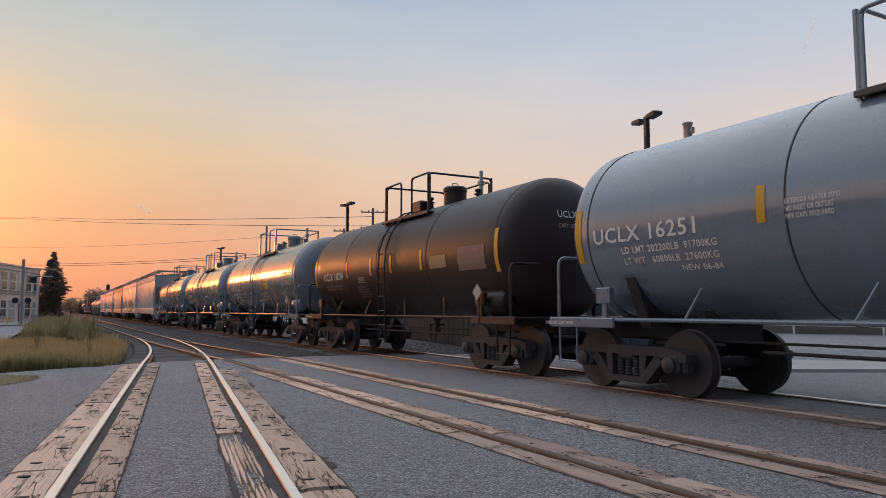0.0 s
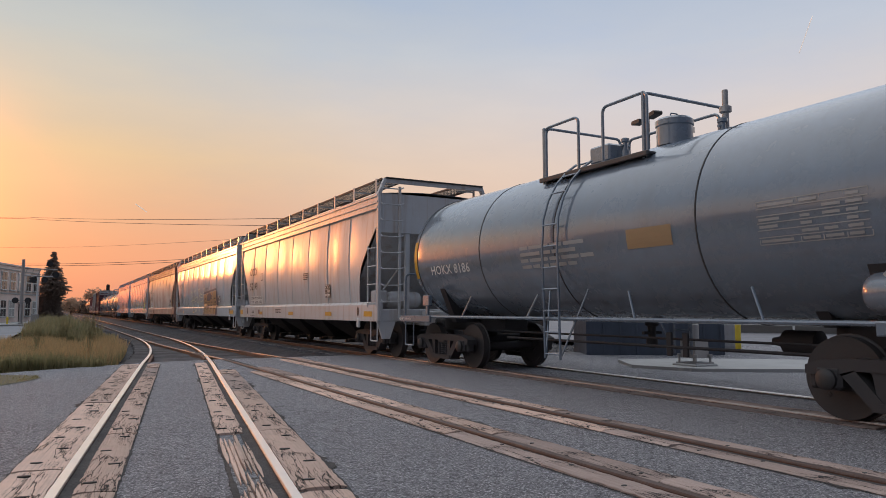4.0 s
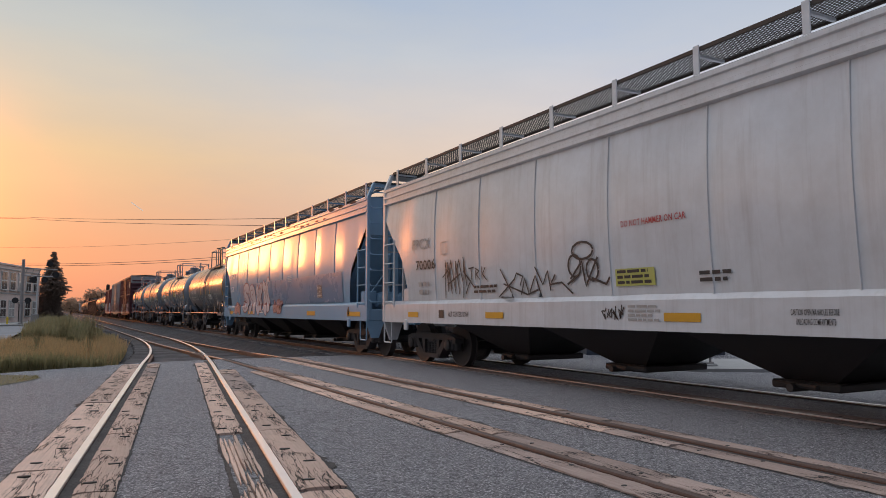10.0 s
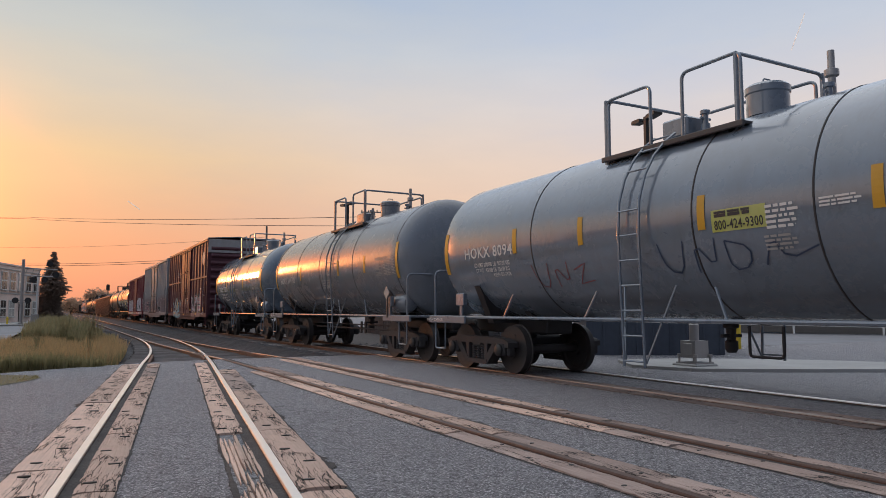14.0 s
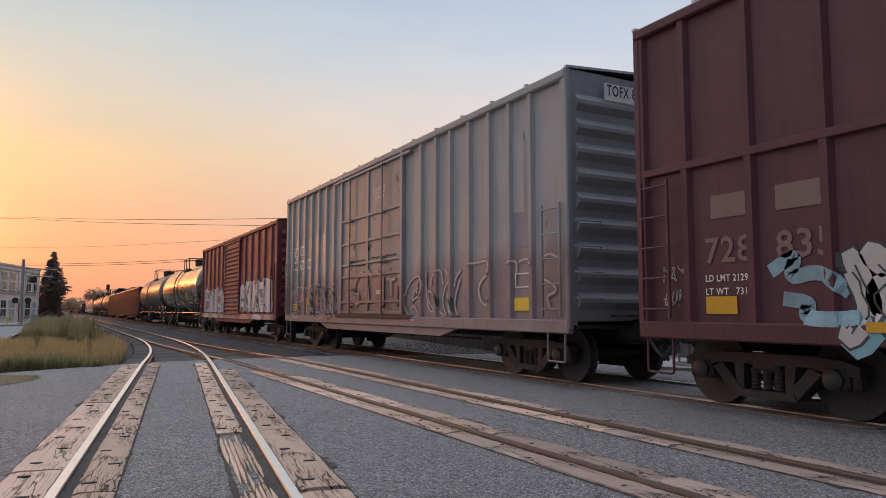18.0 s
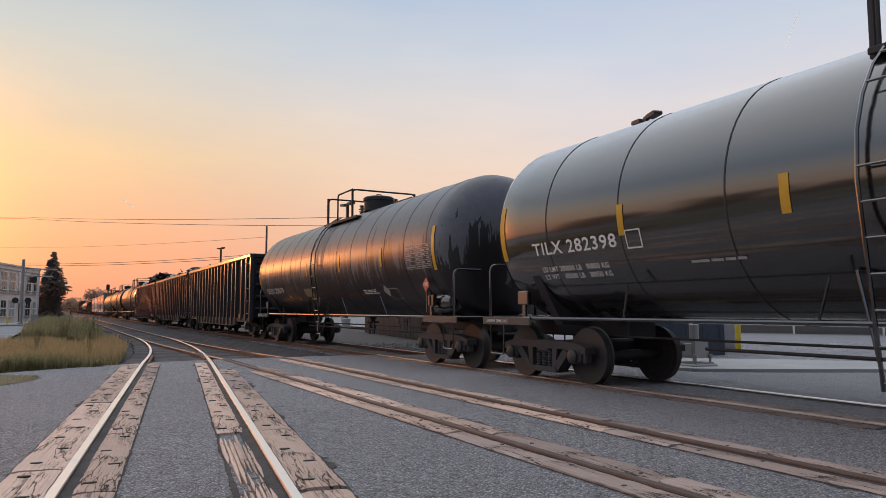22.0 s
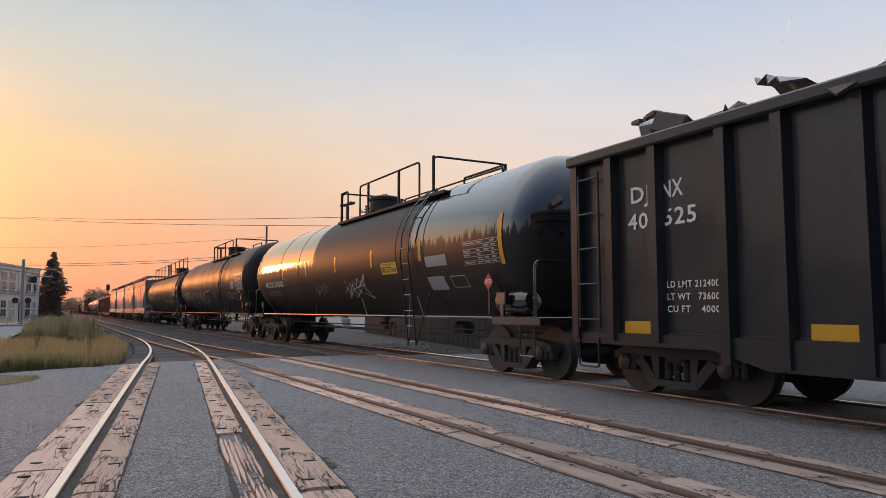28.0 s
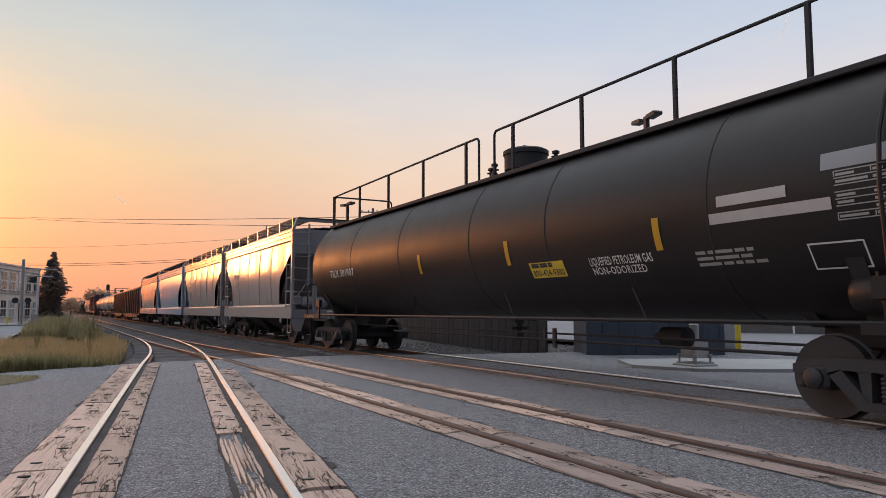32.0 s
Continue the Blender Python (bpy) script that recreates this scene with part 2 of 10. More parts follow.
def plank_mat(name, light, dark):
    m, nt, b = base_mat(name)
    grainy = noisy(nt, 55, 5, 0.7, (1.0, 0.03, 1.0))
    wide = noisy(nt, 18, 4, 0.65, (1.0, 0.06, 1.0))
    cr1 = ramp(nt, noisy(nt, 8.5, 4, 0.55, (1.0, 0.10, 1.0)), grey((0.0, 1.0), (0.482, 1.0), (0.490, 0.0), (0.500, 0.0), (0.508, 1.0)))
    cr1 = maths(nt, "MAXIMUM", cr1, ramp(nt, noisy(nt, 2.2, 2, 0.5, (1.0, 0.30, 1.0)), grey((0.44, 1.0), (0.50, 0.0))))
    cr2 = ramp(nt, noisy(nt, 21, 3, 0.55, (1.0, 0.05, 1.0)), grey((0.0, 1.0), (0.490, 1.0), (0.496, 0.15), (0.502, 0.15), (0.508, 1.0)))
    cr2 = maths(nt, "MAXIMUM", cr2, ramp(nt, noisy(nt, 3.1, 2, 0.5, (1.0, 0.30, 1.0)), grey((0.45, 1.0), (0.52, 0.0))))
    cracks = maths(nt, "MULTIPLY", cr1, cr2)
    blot = ramp(nt, noisy(nt, 3.5, 5, 0.7), grey((0.38, 0.0), (0.62, 1.0)))
    col = mixed(nt, ramp(nt, grainy, grey((0.34, 0.0), (0.66, 1.0))), tuple(light), tuple(dark))
    col = mixed(nt, maths(nt, "MULTIPLY", ramp(nt, wide, grey((0.4, 0.0), (0.65, 1.0))), 0.6), col, (light[0] * 0.85, light[1] * 0.82, light[2] * 0.8))
    col = mixed(nt, maths(nt, "MULTIPLY", blot, 0.35), col, (dark[0] * 0.8, dark[1] * 0.85, dark[2] * 0.9))
    col = mixed(nt, maths(nt, "SUBTRACT", 1.0, cracks), col, (0.022, 0.017, 0.015))
    oi = nt.nodes.new("ShaderNodeObjectInfo")
    v = nt.nodes.new("ShaderNodeMapRange")
    v.inputs[3].default_value, v.inputs[4].default_value = 0.78, 1.2
    nt.links.new(oi.outputs["Random"], v.inputs[0])
    hs = nt.nodes.new("ShaderNodeHueSaturation")
    nt.links.new(v.outputs[0], hs.inputs["Value"])
    nt.links.new(col, hs.inputs["Color"])
    nt.links.new(hs.outputs[0], b.inputs["Base Color"])
    b.inputs["Roughness"].default_value = 0.82
    bumped(nt, b, maths(nt, "ADD", maths(nt, "MULTIPLY", cracks, 1.0), maths(nt, "MULTIPLY", grainy, 0.5)), 1.0, 0.02)
    return m


M["plank"] = plank_mat("weathered_timber", (0.80, 0.57, 0.455), (0.57, 0.40, 0.315))
M["plank_dark"] = plank_mat("worn_timber", (0.52, 0.40, 0.345), (0.32, 0.235, 0.20))
M["plank_old"] = plank_mat("dirty_timber", (0.30, 0.235, 0.21), (0.17, 0.13, 0.115))
M["iron"] = surface("dark_iron", (0.036, 0.036, 0.037), 0.6, 0.2, dirt=(0.062, 0.052, 0.047), dirt_amount=0.6, grain=30)
M["truck"] = surface("cast_steel_grime", (0.046, 0.045, 0.048), 0.72, 0.0, spec=0.25, dirt=(0.070, 0.064, 0.062), dirt_amount=0.7, grain=9, bump=0.3, bump_scale=40)
M["truck_brown"] = surface("cast_steel_rusty", (0.058, 0.048, 0.046), 0.78, 0.0, spec=0.25, dirt=(0.038, 0.031, 0.029), dirt_amount=0.7, grain=9, bump=0.3, bump_scale=40)
M["wheel"] = surface("wheel_steel", (0.045, 0.042, 0.043), 0.6, 0.0, spec=0.3, dirt=(0.07, 0.06, 0.056), dirt_amount=0.6, grain=7)
M["tread"] = surface("wheel_tread", (0.62, 0.60, 0.58), 0.28, 1.0, dirt=(0.35, 0.30, 0.27), dirt_amount=0.5, grain=12, bump=0.03)
M["under"] = surface("underframe_black", (0.034, 0.034, 0.037), 0.7, spec=0.25, dirt=(0.055, 0.050, 0.050), dirt_amount=0.6, grain=6)
M["tank_grey"] = surface("tank_grey", (0.155, 0.20, 0.255), 0.32, coat=1.0, coat_ior=1.65, dirt=(0.09, 0.095, 0.105), dirt_amount=0.55, streaks=0.25, grain=5, bump=0.10, bump_scale=1.6, bump_depth=0.02)
M["tank_grey_pale"] = surface("tank_grey_pale", (0.18, 0.205, 0.24), 0.32, coat=0.5, dirt=(0.12, 0.115, 0.11), dirt_amount=0.5, streaks=0.3, grain=5, bump=0.10, bump_scale=1.6, bump_depth=0.02)
M["tank_grey_dark"] = surface("tank_grey_dark", (0.160, 0.180, 0.208), 0.34, coat=0.4, dirt=(0.10, 0.09, 0.088), dirt_amount=0.65, streaks=0.4, grain=5, bump=0.10, bump_scale=1.6, bump_depth=0.02)
M["tank_brown"] = surface("tank_brown_black", (0.022, 0.0135, 0.0145), 0.46, spec=0.35, coat=0.08, dirt=(0.036, 0.024, 0.022), dirt_amount=0.6, streaks=0.3, grain=5, bump=0.10, bump_scale=1.6, bump_depth=0.02)
M["tank_black"] = surface("tank_black", (0.008, 0.008, 0.009), 0.26, spec=0.5, coat=1.0, coat_ior=1.85, dirt=(0.018, 0.016, 0.014), dirt_amount=0.5, streaks=0.25, grain=5, bump=0.08, bump_scale=1.6, bump_depth=0.02)
M["tank_black_dull"] = surface("tank_black_dull", (0.015, 0.0135, 0.0150), 0.47, spec=0.35, dirt=(0.022, 0.019, 0.017), dirt_amount=0.6, streaks=0.35, grain=5, bump=0.10, bump_scale=1.6, bump_depth=0.02)
# dark runs below; the paler upper colour takes in the sky the tank mirrors
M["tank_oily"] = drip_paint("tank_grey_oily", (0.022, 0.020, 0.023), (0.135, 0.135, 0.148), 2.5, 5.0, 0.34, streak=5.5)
# near black all over; only the ends have a glossy coat that mirrors sky
M["tank_residue"] = drip_paint("tank_black_gloss_ends", (0.014, 0.013, 0.013), (0.012, 0.012, 0.013), 2.66, 1.1, 0.50, ends=(3.75, 1.55), gloss=0.08)
M["hop_grey"] = surface("hopper_grey", (0.65, 0.68, 0.715), 0.26, coat=0.5, dirt=(0.34, 0.32, 0.31), dirt_amount=0.5, streaks=0.35, grain=3, bump=0.10, bump_scale=1.3, bump_depth=0.03)
M["hop_white"] = surface("hopper_white", (0.32, 0.295, 0.30), 0.28, coat=0.3, dirt=(0.27, 0.24, 0.235), dirt_amount=0.5, streaks=0.35, grain=3, bump=0.10, bump_scale=1.3, bump_depth=0.03)
M["hop_blue"] = surface("hopper_blue", (0.235, 0.405, 0.575), 0.30, coat=0.15, dirt=(0.24, 0.34, 0.44), dirt_amount=0.45, streaks=0.3, grain=3, bump=0.10, bump_scale=1.3, bump_depth=0.03)
M["hop_stain"] = surface("hopper_white_stained", (0.56, 0.575, 0.59), 0.38, coat=0.1, dirt=(0.36, 0.25, 0.17), dirt_amount=0.30, streaks=0.70, grain=3, bump=0.10, bump_scale=1.3, bump_depth=0.03)
M["rust_dark"] = surface("rust_dark", (0.06, 0.034, 0.028), 0.8, dirt=(0.11, 0.055, 0.035), dirt_amount=0.7, grain=12)
def rust_mat(name, paint, rust, amount):
    """Pale paint stained by rust: soft broad stains, maroon along the upper edge, orange runs and small bare spots."""
    m, nt, b = base_mat(name)
    tc = nt.nodes.new("ShaderNodeTexCoord")
    sp = nt.nodes.new("ShaderNodeSeparateXYZ")
    nt.links.new(tc.outputs["Object"], sp.inputs[0])
    high = ramp(nt, maths(nt, "MULTIPLY", sp.outputs[2], 0.2), grey((0.60, 0.0), (0.74, 0.75), (0.82, 1.0)))
    fine = noisy(nt, 14, 5, 0.7)
    broad = maths(nt, "ADD", noisy(nt, 0.75, 5, 0.62, (1, 1.0, 0.8)), maths(nt, "MULTIPLY", high, 0.12))
    spots = maths(nt, "ADD", maths(nt, "ADD", noisy(nt, 1.7, 8, 0.70, (1, 0.8, 1.1)), maths(nt, "MULTIPLY", high, 0.10)), maths(nt, "MULTIPLY", fine, 0.06))
    run = maths(nt, "ADD", noisy(nt, 3.2, 5, 0.7, (1, 1, 0.08)), maths(nt, "MULTIPLY", high, 0.10))
    col = mixed(nt, ramp(nt, noisy(nt, 2.2, 5, 0.65), grey((0.40, 0.0), (0.75, 0.5))), tuple(paint), tuple(c * 0.74 for c in paint))
    orange = (rust[0] * 1.75, rust[1] * 2.2, rust[2] * 2.3)
    col = mixed(nt, ramp(nt, broad, grey((0.46 - amount, 0.0), (0.66 - amount, 0.75))), col, orange)
    col = mixed(nt, ramp(nt, run, grey((0.56 - amount * 0.4, 0.0), (0.78 - amount * 0.4, 0.7))), col, (rust[0] * 1.4, rust[1] * 1.6, rust[2] * 1.7))
    maroon = maths(nt, "MULTIPLY", high, ramp(nt, noisy(nt, 1.1, 6, 0.65, (1, 0.7, 1.6)), grey((0.36, 0.0), (0.58, 0.9))))
    col = mixed(nt, maroon, col, (rust[0] * 0.95, rust[1] * 0.85, rust[2] * 1.1))
    col = mixed(nt, ramp(nt, spots, grey((0.70 - amount, 0.0), (0.79 - amount, 0.6), (0.92 - amount, 0.9))), col, mixed(nt, fine, tuple(rust), tuple(c * 0.6 for c in rust)))
    nt.links.new(col, b.inputs["Base Color"])
    b.inputs["Roughness"].default_value = 0.38
    bumped(nt, b, noisy(nt, 1.3, 3, 0.6), 0.10, 0.03)
    return m


M["hop_rust"] = rust_mat("hopper_rusty", (0.68, 0.61, 0.56), (0.24, 0.095, 0.06), 0.03)
M["hop_rust_heavy"] = rust_mat("hopper_rust_heavy", (0.54, 0.42, 0.35), (0.23, 0.085, 0.055), 0.09)
M["rust"] = surface("rust", (0.16, 0.07, 0.042), 0.85, dirt=(0.07, 0.035, 0.025), dirt_amount=0.8, grain=10)
M["box_brown"] = surface("boxcar_oxide", (0.112, 0.038, 0.050), 0.55, spec=0.35, dirt=(0.042, 0.020, 0.025), dirt_amount=0.6, streaks=0.5, grain=4, bump=0.12, bump_scale=3, bump_depth=0.02)
M["box_red"] = surface("boxcar_red", (0.195, 0.052, 0.062), 0.66, spec=0.3, dirt=(0.11, 0.036, 0.042), dirt_amount=0.55, streaks=0.45, grain=4, bump=0.12, bump_scale=3, bump_depth=0.02)
M["box_door"] = surface("boxcar_door_red", (0.22, 0.066, 0.066), 0.66, spec=0.3, dirt=(0.13, 0.044, 0.046), dirt_amount=0.55, streaks=0.45, grain=4)
M["box_grey"] = surface("boxcar_grey", (0.27, 0.28, 0.295), 0.45, dirt=(0.16, 0.15, 0.15), dirt_amount=0.6, streaks=0.5, grain=4, bump=0.12, bump_scale=3, bump_depth=0.02)
def fumed(name, paint, fume, level, rust, streaks):
    """Grey paint with a mist of old spray paint and grime low on the side, uneven along its edge, and small bare rust spots."""
    m, nt, b = base_mat(name)
    geo = nt.nodes.new("ShaderNodeNewGeometry")
    sp = nt.nodes.new("ShaderNodeSeparateXYZ")
    nt.links.new(geo.outputs["Position"], sp.inputs[0])
    cloud = noisy(nt, 0.9, 6, 0.65)
    fine = noisy(nt, 9, 6, 0.7)
    col = mixed(nt, ramp(nt, noisy(nt, 0.6, 5, 0.6), grey((0.35, 0.0), (0.75, 0.7))), tuple(paint), tuple(c * 0.72 for c in paint))
    run = ramp(nt, noisy(nt, 4.0, 5, 0.7, (1, 1, 0.05)), grey((0.50, 0.0), (0.74, 1.0)))
    col = mixed(nt, maths(nt, "MULTIPLY", run, streaks), col, tuple(c * 0.55 for c in paint))
    edge = maths(nt, "ADD", sp.outputs[2], maths(nt, "MULTIPLY", maths(nt, "SUBTRACT", cloud, 0.5), 1.3))
    mist = ramp(nt, maths(nt, "MULTIPLY", maths(nt, "SUBTRACT", edge, level - 0.6), 0.8), grey((0.10, 1.0), (0.55, 0.75), (0.80, 0.0)))
    tint = mixed(nt, ramp(nt, noisy(nt, 1.6, 5, 0.7), grey((0.40, 0.0), (0.62, 1.0))), tuple(fume), (fume[0] * 1.25, fume[1] * 1.5, fume[2] * 1.5))
    col = mixed(nt, maths(nt, "MULTIPLY", mist, 0.85), col, tint)
    spots = ramp(nt, maths(nt, "ADD", noisy(nt, 2.4, 8, 0.75), maths(nt, "MULTIPLY", fine, 0.12)), grey((0.72 - rust, 0.0), (0.75 - rust, 1.0)))
    col = mixed(nt, spots, col, mixed(nt, fine, (0.075, 0.032, 0.024), (0.03, 0.018, 0.016)))
    nt.links.new(col, b.inputs["Base Color"])
    b.inputs["Roughness"].default_value, b.inputs["Specular IOR Level"].default_value = 0.52, 0.4
    bumped(nt, b, noisy(nt, 3, 4, 0.6), 0.12, 0.02)
    return m


M["box_fumed"] = fumed("boxcar_grey_fumed", (0.315, 0.325, 0.335), (0.20, 0.135, 0.14), 2.0, 0.0, 0.5)
M["box_fumed_door"] = fumed("boxcar_grey_door", (0.26, 0.265, 0.27), (0.16, 0.095, 0.095), 1.9, 0.045, 0.6)
M["deck_steel"] = surface("deck_steel", (0.062, 0.060, 0.060), 0.6, dirt=(0.09, 0.062, 0.05), dirt_amount=0.6, grain=8)
M["galv"] = surface("galvanised", (0.50, 0.51, 0.52), 0.42, 0.75, dirt=(0.30, 0.27, 0.25), dirt_amount=0.5, streaks=0.4, grain=8)
M["gon_black"] = surface("gondola_black", (0.012, 0.015, 0.022), 0.42, spec=0.4, coat=0.32, dirt=(0.020, 0.021, 0.026), dirt_amount=0.6, streaks=0.3, grain=4, bump=0.25, bump_scale=1.4, bump_depth=0.05)
M["scrap_steel"] = surface("scrap_steel", (0.20, 0.19, 0.18), 0.5, 0.5, dirt=(0.09, 0.055, 0.04), dirt_amount=0.8, grain=10)
M["scrap_bright"] = surface("scrap_bright", (0.46, 0.46, 0.48), 0.38, 0.6, dirt=(0.12, 0.10, 0.09), dirt_amount=0.9, grain=14)
M["scrap_dark"] = surface("scrap_dark", (0.05, 0.045, 0.045), 0.6, 0.2, dirt=(0.10, 0.06, 0.04), dirt_amount=0.7, grain=10)
M["silver"] = surface("silver_paint", (0.38, 0.37, 0.37), 0.45, 0.5, dirt=(0.3, 0.29, 0.27), dirt_amount=0.5, streaks=0.3, grain=10)
M["white"] = surface("white_lettering", (0.72, 0.72, 0.70), 0.6, dirt=(0.5, 0.48, 0.45), dirt_amount=0.4, grain=20, bump=0)
M["greyletter"] = surface("faded_lettering", (0.36, 0.36, 0.35), 0.6, dirt=(0.25, 0.24, 0.23), dirt_amount=0.4, grain=20, bump=0)
M["black"] = surface("black_lettering", (0.03, 0.03, 0.032), 0.6, dirt=(0.06, 0.06, 0.06), dirt_amount=0.4, grain=20, bump=0)
M["yellow"] = surface("reflective_yellow", (0.62, 0.33, 0.02), 0.42, dirt=(0.35, 0.19, 0.04), dirt_amount=0.4, grain=12, bump=0)
M["bright_yellow"] = surface("label_yellow", (0.72, 0.52, 0.04), 0.5, dirt=(0.45, 0.32, 0.06), dirt_amount=0.4, grain=12, bump=0)
M["red"] = surface("sign_red", (0.42, 0.04, 0.04), 0.5, dirt=(0.25, 0.04, 0.04), dirt_amount=0.4, grain=12, bump=0)
M["tan"] = surface("spray_tan", (0.34, 0.23, 0.12), 0.6, dirt=(0.24, 0.16, 0.09), dirt_amount=0.5, grain=8, bump=0)
M["navy"] = surface("spray_navy", (0.02, 0.045, 0.10), 0.6, bump=0)
M["sprayblue"] = surface("spray_blue", (0.06, 0.17, 0.40), 0.6, bump=0)
M["spraypink"] = surface("spray_pink", (0.50, 0.30, 0.29), 0.6, dirt=(0.38, 0.2, 0.2), dirt_amount=0.6, bump=0)
M["spraylilac"] = surface("spray_lilac", (0.58, 0.56, 0.60), 0.6, dirt=(0.42, 0.33, 0.37), dirt_amount=0.8, streaks=0.3, grain=4, bump=0)
M["spraypale"] = surface("spray_pale", (0.50, 0.48, 0.46), 0.6, dirt=(0.34, 0.30, 0.30), dirt_amount=0.6, bump=0)
M["spraywine"] = surface("spray_wine", (0.20, 0.035, 0.04), 0.6, bump=0)
M["spraylime"] = surface("spray_lime", (0.42, 0.45, 0.08), 0.6, dirt=(0.5, 0.5, 0.3), dirt_amount=0.6, bump=0)
M["sprayteal"] = surface("spray_teal", (0.22, 0.42, 0.50), 0.6, dirt=(0.12, 0.28, 0.36), dirt_amount=0.6, bump=0)
M["spraysea"] = surface("spray_sea_green", (0.30, 0.38, 0.36), 0.6, dirt=(0.42, 0.44, 0.43), dirt_amount=0.7, bump=0)
M["spraydark"] = surface("spray_dark", (0.030, 0.036, 0.038), 0.6, dirt=(0.08, 0.09, 0.09), dirt_amount=0.6, bump=0)
M["spraymauve"] = surface("spray_mauve", (0.30, 0.20, 0.21), 0.6, dirt=(0.22, 0.11, 0.11), dirt_amount=0.9, grain=6, bump=0)
M["spraysky"] = surface("spray_sky", (0.25, 0.42, 0.50), 0.6, dirt=(0.12, 0.12, 0.13), dirt_amount=0.9, grain=6, bump=0)
M["bluegrey"] = surface("blue_grey_paint", (0.19, 0.23, 0.28), 0.5, dirt=(0.13, 0.14, 0.16), dirt_amount=0.6, streaks=0.3, grain=5)
M["faint_yellow"] = surface("spray_yellow_faint", (0.58, 0.49, 0.20), 0.5, dirt=(0.50, 0.48, 0.42), dirt_amount=1.0, grain=10, bump=0)
M["spraymagenta"] = surface("spray_magenta", (0.42, 0.10, 0.14), 0.6, dirt=(0.5, 0.3, 0.32), dirt_amount=0.8, bump=0)
M["band_blue"] = surface("dark_blue_band", (0.13, 0.22, 0.36), 0.34, dirt=(0.17, 0.26, 0.38), dirt_amount=0.5, grain=3, bump=0)
M["bluepatch"] = surface("blue_patch", (0.022, 0.045, 0.105), 0.5, dirt=(0.05, 0.075, 0.12), dirt_amount=0.5, grain=3, bump=0)
M["greypatch"] = surface("grey_patch", (0.30, 0.32, 0.34), 0.5, dirt=(0.22, 0.22, 0.22), dirt_amount=0.5, grain=3, bump=0)
def open_grating(name, colour):
    """Expanded metal: dark strands with lozenge holes."""
    m, nt, b = base_mat(name)
    b.inputs["Base Color"].default_value, b.inputs["Roughness"].default_value = (*colour, 1), 0.65
    tc = nt.nodes.new("ShaderNodeTexCoord")
    sp = nt.nodes.new("ShaderNodeSeparateXYZ")
    nt.links.new(tc.outputs["Object"], sp.inputs[0])
    u, v = maths(nt, "MULTIPLY", sp.outputs[0], 22.0), maths(nt, "MULTIPLY", sp.outputs[1], 12.0)
    tri = lambda q: maths(nt, "ABSOLUTE", maths(nt, "SUBTRACT", maths(nt, "FRACT", q), 0.5))
    hole = maths(nt, "MULTIPLY", maths(nt, "LESS_THAN", tri(maths(nt, "ADD", u, v)), 0.21), maths(nt, "LESS_THAN", tri(maths(nt, "SUBTRACT", u, v)), 0.21))
    mx, tr = nt.nodes.new("ShaderNodeMixShader"), nt.nodes.new("ShaderNodeBsdfTransparent")
    nt.links.new(hole, mx.inputs[0])
    nt.links.new(b.outputs[0], mx.inputs[1])
    nt.links.new(tr.outputs[0], mx.inputs[2])
    nt.links.new(mx.outputs[0], nt.nodes["Material Output"].inputs[0])
    return m


M["open_grating"] = open_grating("open_grating", (0.06, 0.055, 0.055))
M["grating"] = surface("walkway_grating", (0.05, 0.047, 0.045), 0.65, 0.4, dirt=(0.10, 0.07, 0.05), dirt_amount=0.6, grain=10)
M["shed"] = surface("dark_boards", (0.045, 0.042, 0.045), 0.8, dirt=(0.025, 0.023, 0.024), dirt_amount=0.7, streaks=0.4, grain=6, random_tint=0.25)
M["shed_blue"] = surface("blue_grey_boards", (0.07, 0.085, 0.115), 0.7, dirt=(0.04, 0.045, 0.055), dirt_amount=0.6, streaks=0.4, grain=6)
M["shop_wall"] = surface("grey_siding", (0.20, 0.19, 0.18), 0.75, dirt=(0.13, 0.12, 0.11), dirt_amount=0.5, streaks=0.3, grain=5)
M["shop_roof"] = surface("pale_roof", (0.36, 0.42, 0.48), 0.45, 0.3, dirt=(0.25, 0.27, 0.3), dirt_amount=0.5, streaks=0.3, grain=5)
M["pane_pale"] = surface("pale_pane", (0.45, 0.45, 0.44), 0.15, dirt=(0.3, 0.3, 0.3), bump=0)
M["glass_dark"] = surface("dark_pane", (0.09, 0.085, 0.085), 0.2, dirt=(0.05, 0.05, 0.05), bump=0)
# white stucco with the warm cast of the evening haze put into its colour
M["stucco"] = surface("white_stucco", (0.76, 0.62, 0.56), 0.8, dirt=(0.42, 0.34, 0.30), dirt_amount=0.5, streaks=0.35, grain=4, bump=0.3)
M["bark"] = surface("bark", (0.07, 0.05, 0.04), 0.9, dirt=(0.035, 0.026, 0.022), dirt_amount=0.7, grain=12, bump=0.6, bump_scale=20)


def leafy(name, colour, other, spread_=0.35):
    m, nt, b = base_mat(name)
    gi = nt.nodes.new("ShaderNodeNewGeometry")
    col = mixed(nt, gi.outputs["Random Per Island"], tuple(colour), tuple(other))
    nt.links.new(col, b.inputs["Base Color"])
    b.inputs["Roughness"].default_value = 0.7
    tr = nt.nodes.new("ShaderNodeBsdfTranslucent")
    nt.links.new(col, tr.inputs[0])
    mx = nt.nodes.new("ShaderNodeMixShader")
    mx.inputs[0].default_value = spread_
    out = nt.nodes["Material Output"]
    nt.links.new(b.outputs[0], mx.inputs[1])
    nt.links.new(tr.outputs[0], mx.inputs[2])
    nt.links.new(mx.outputs[0], out.inputs[0])
    return m


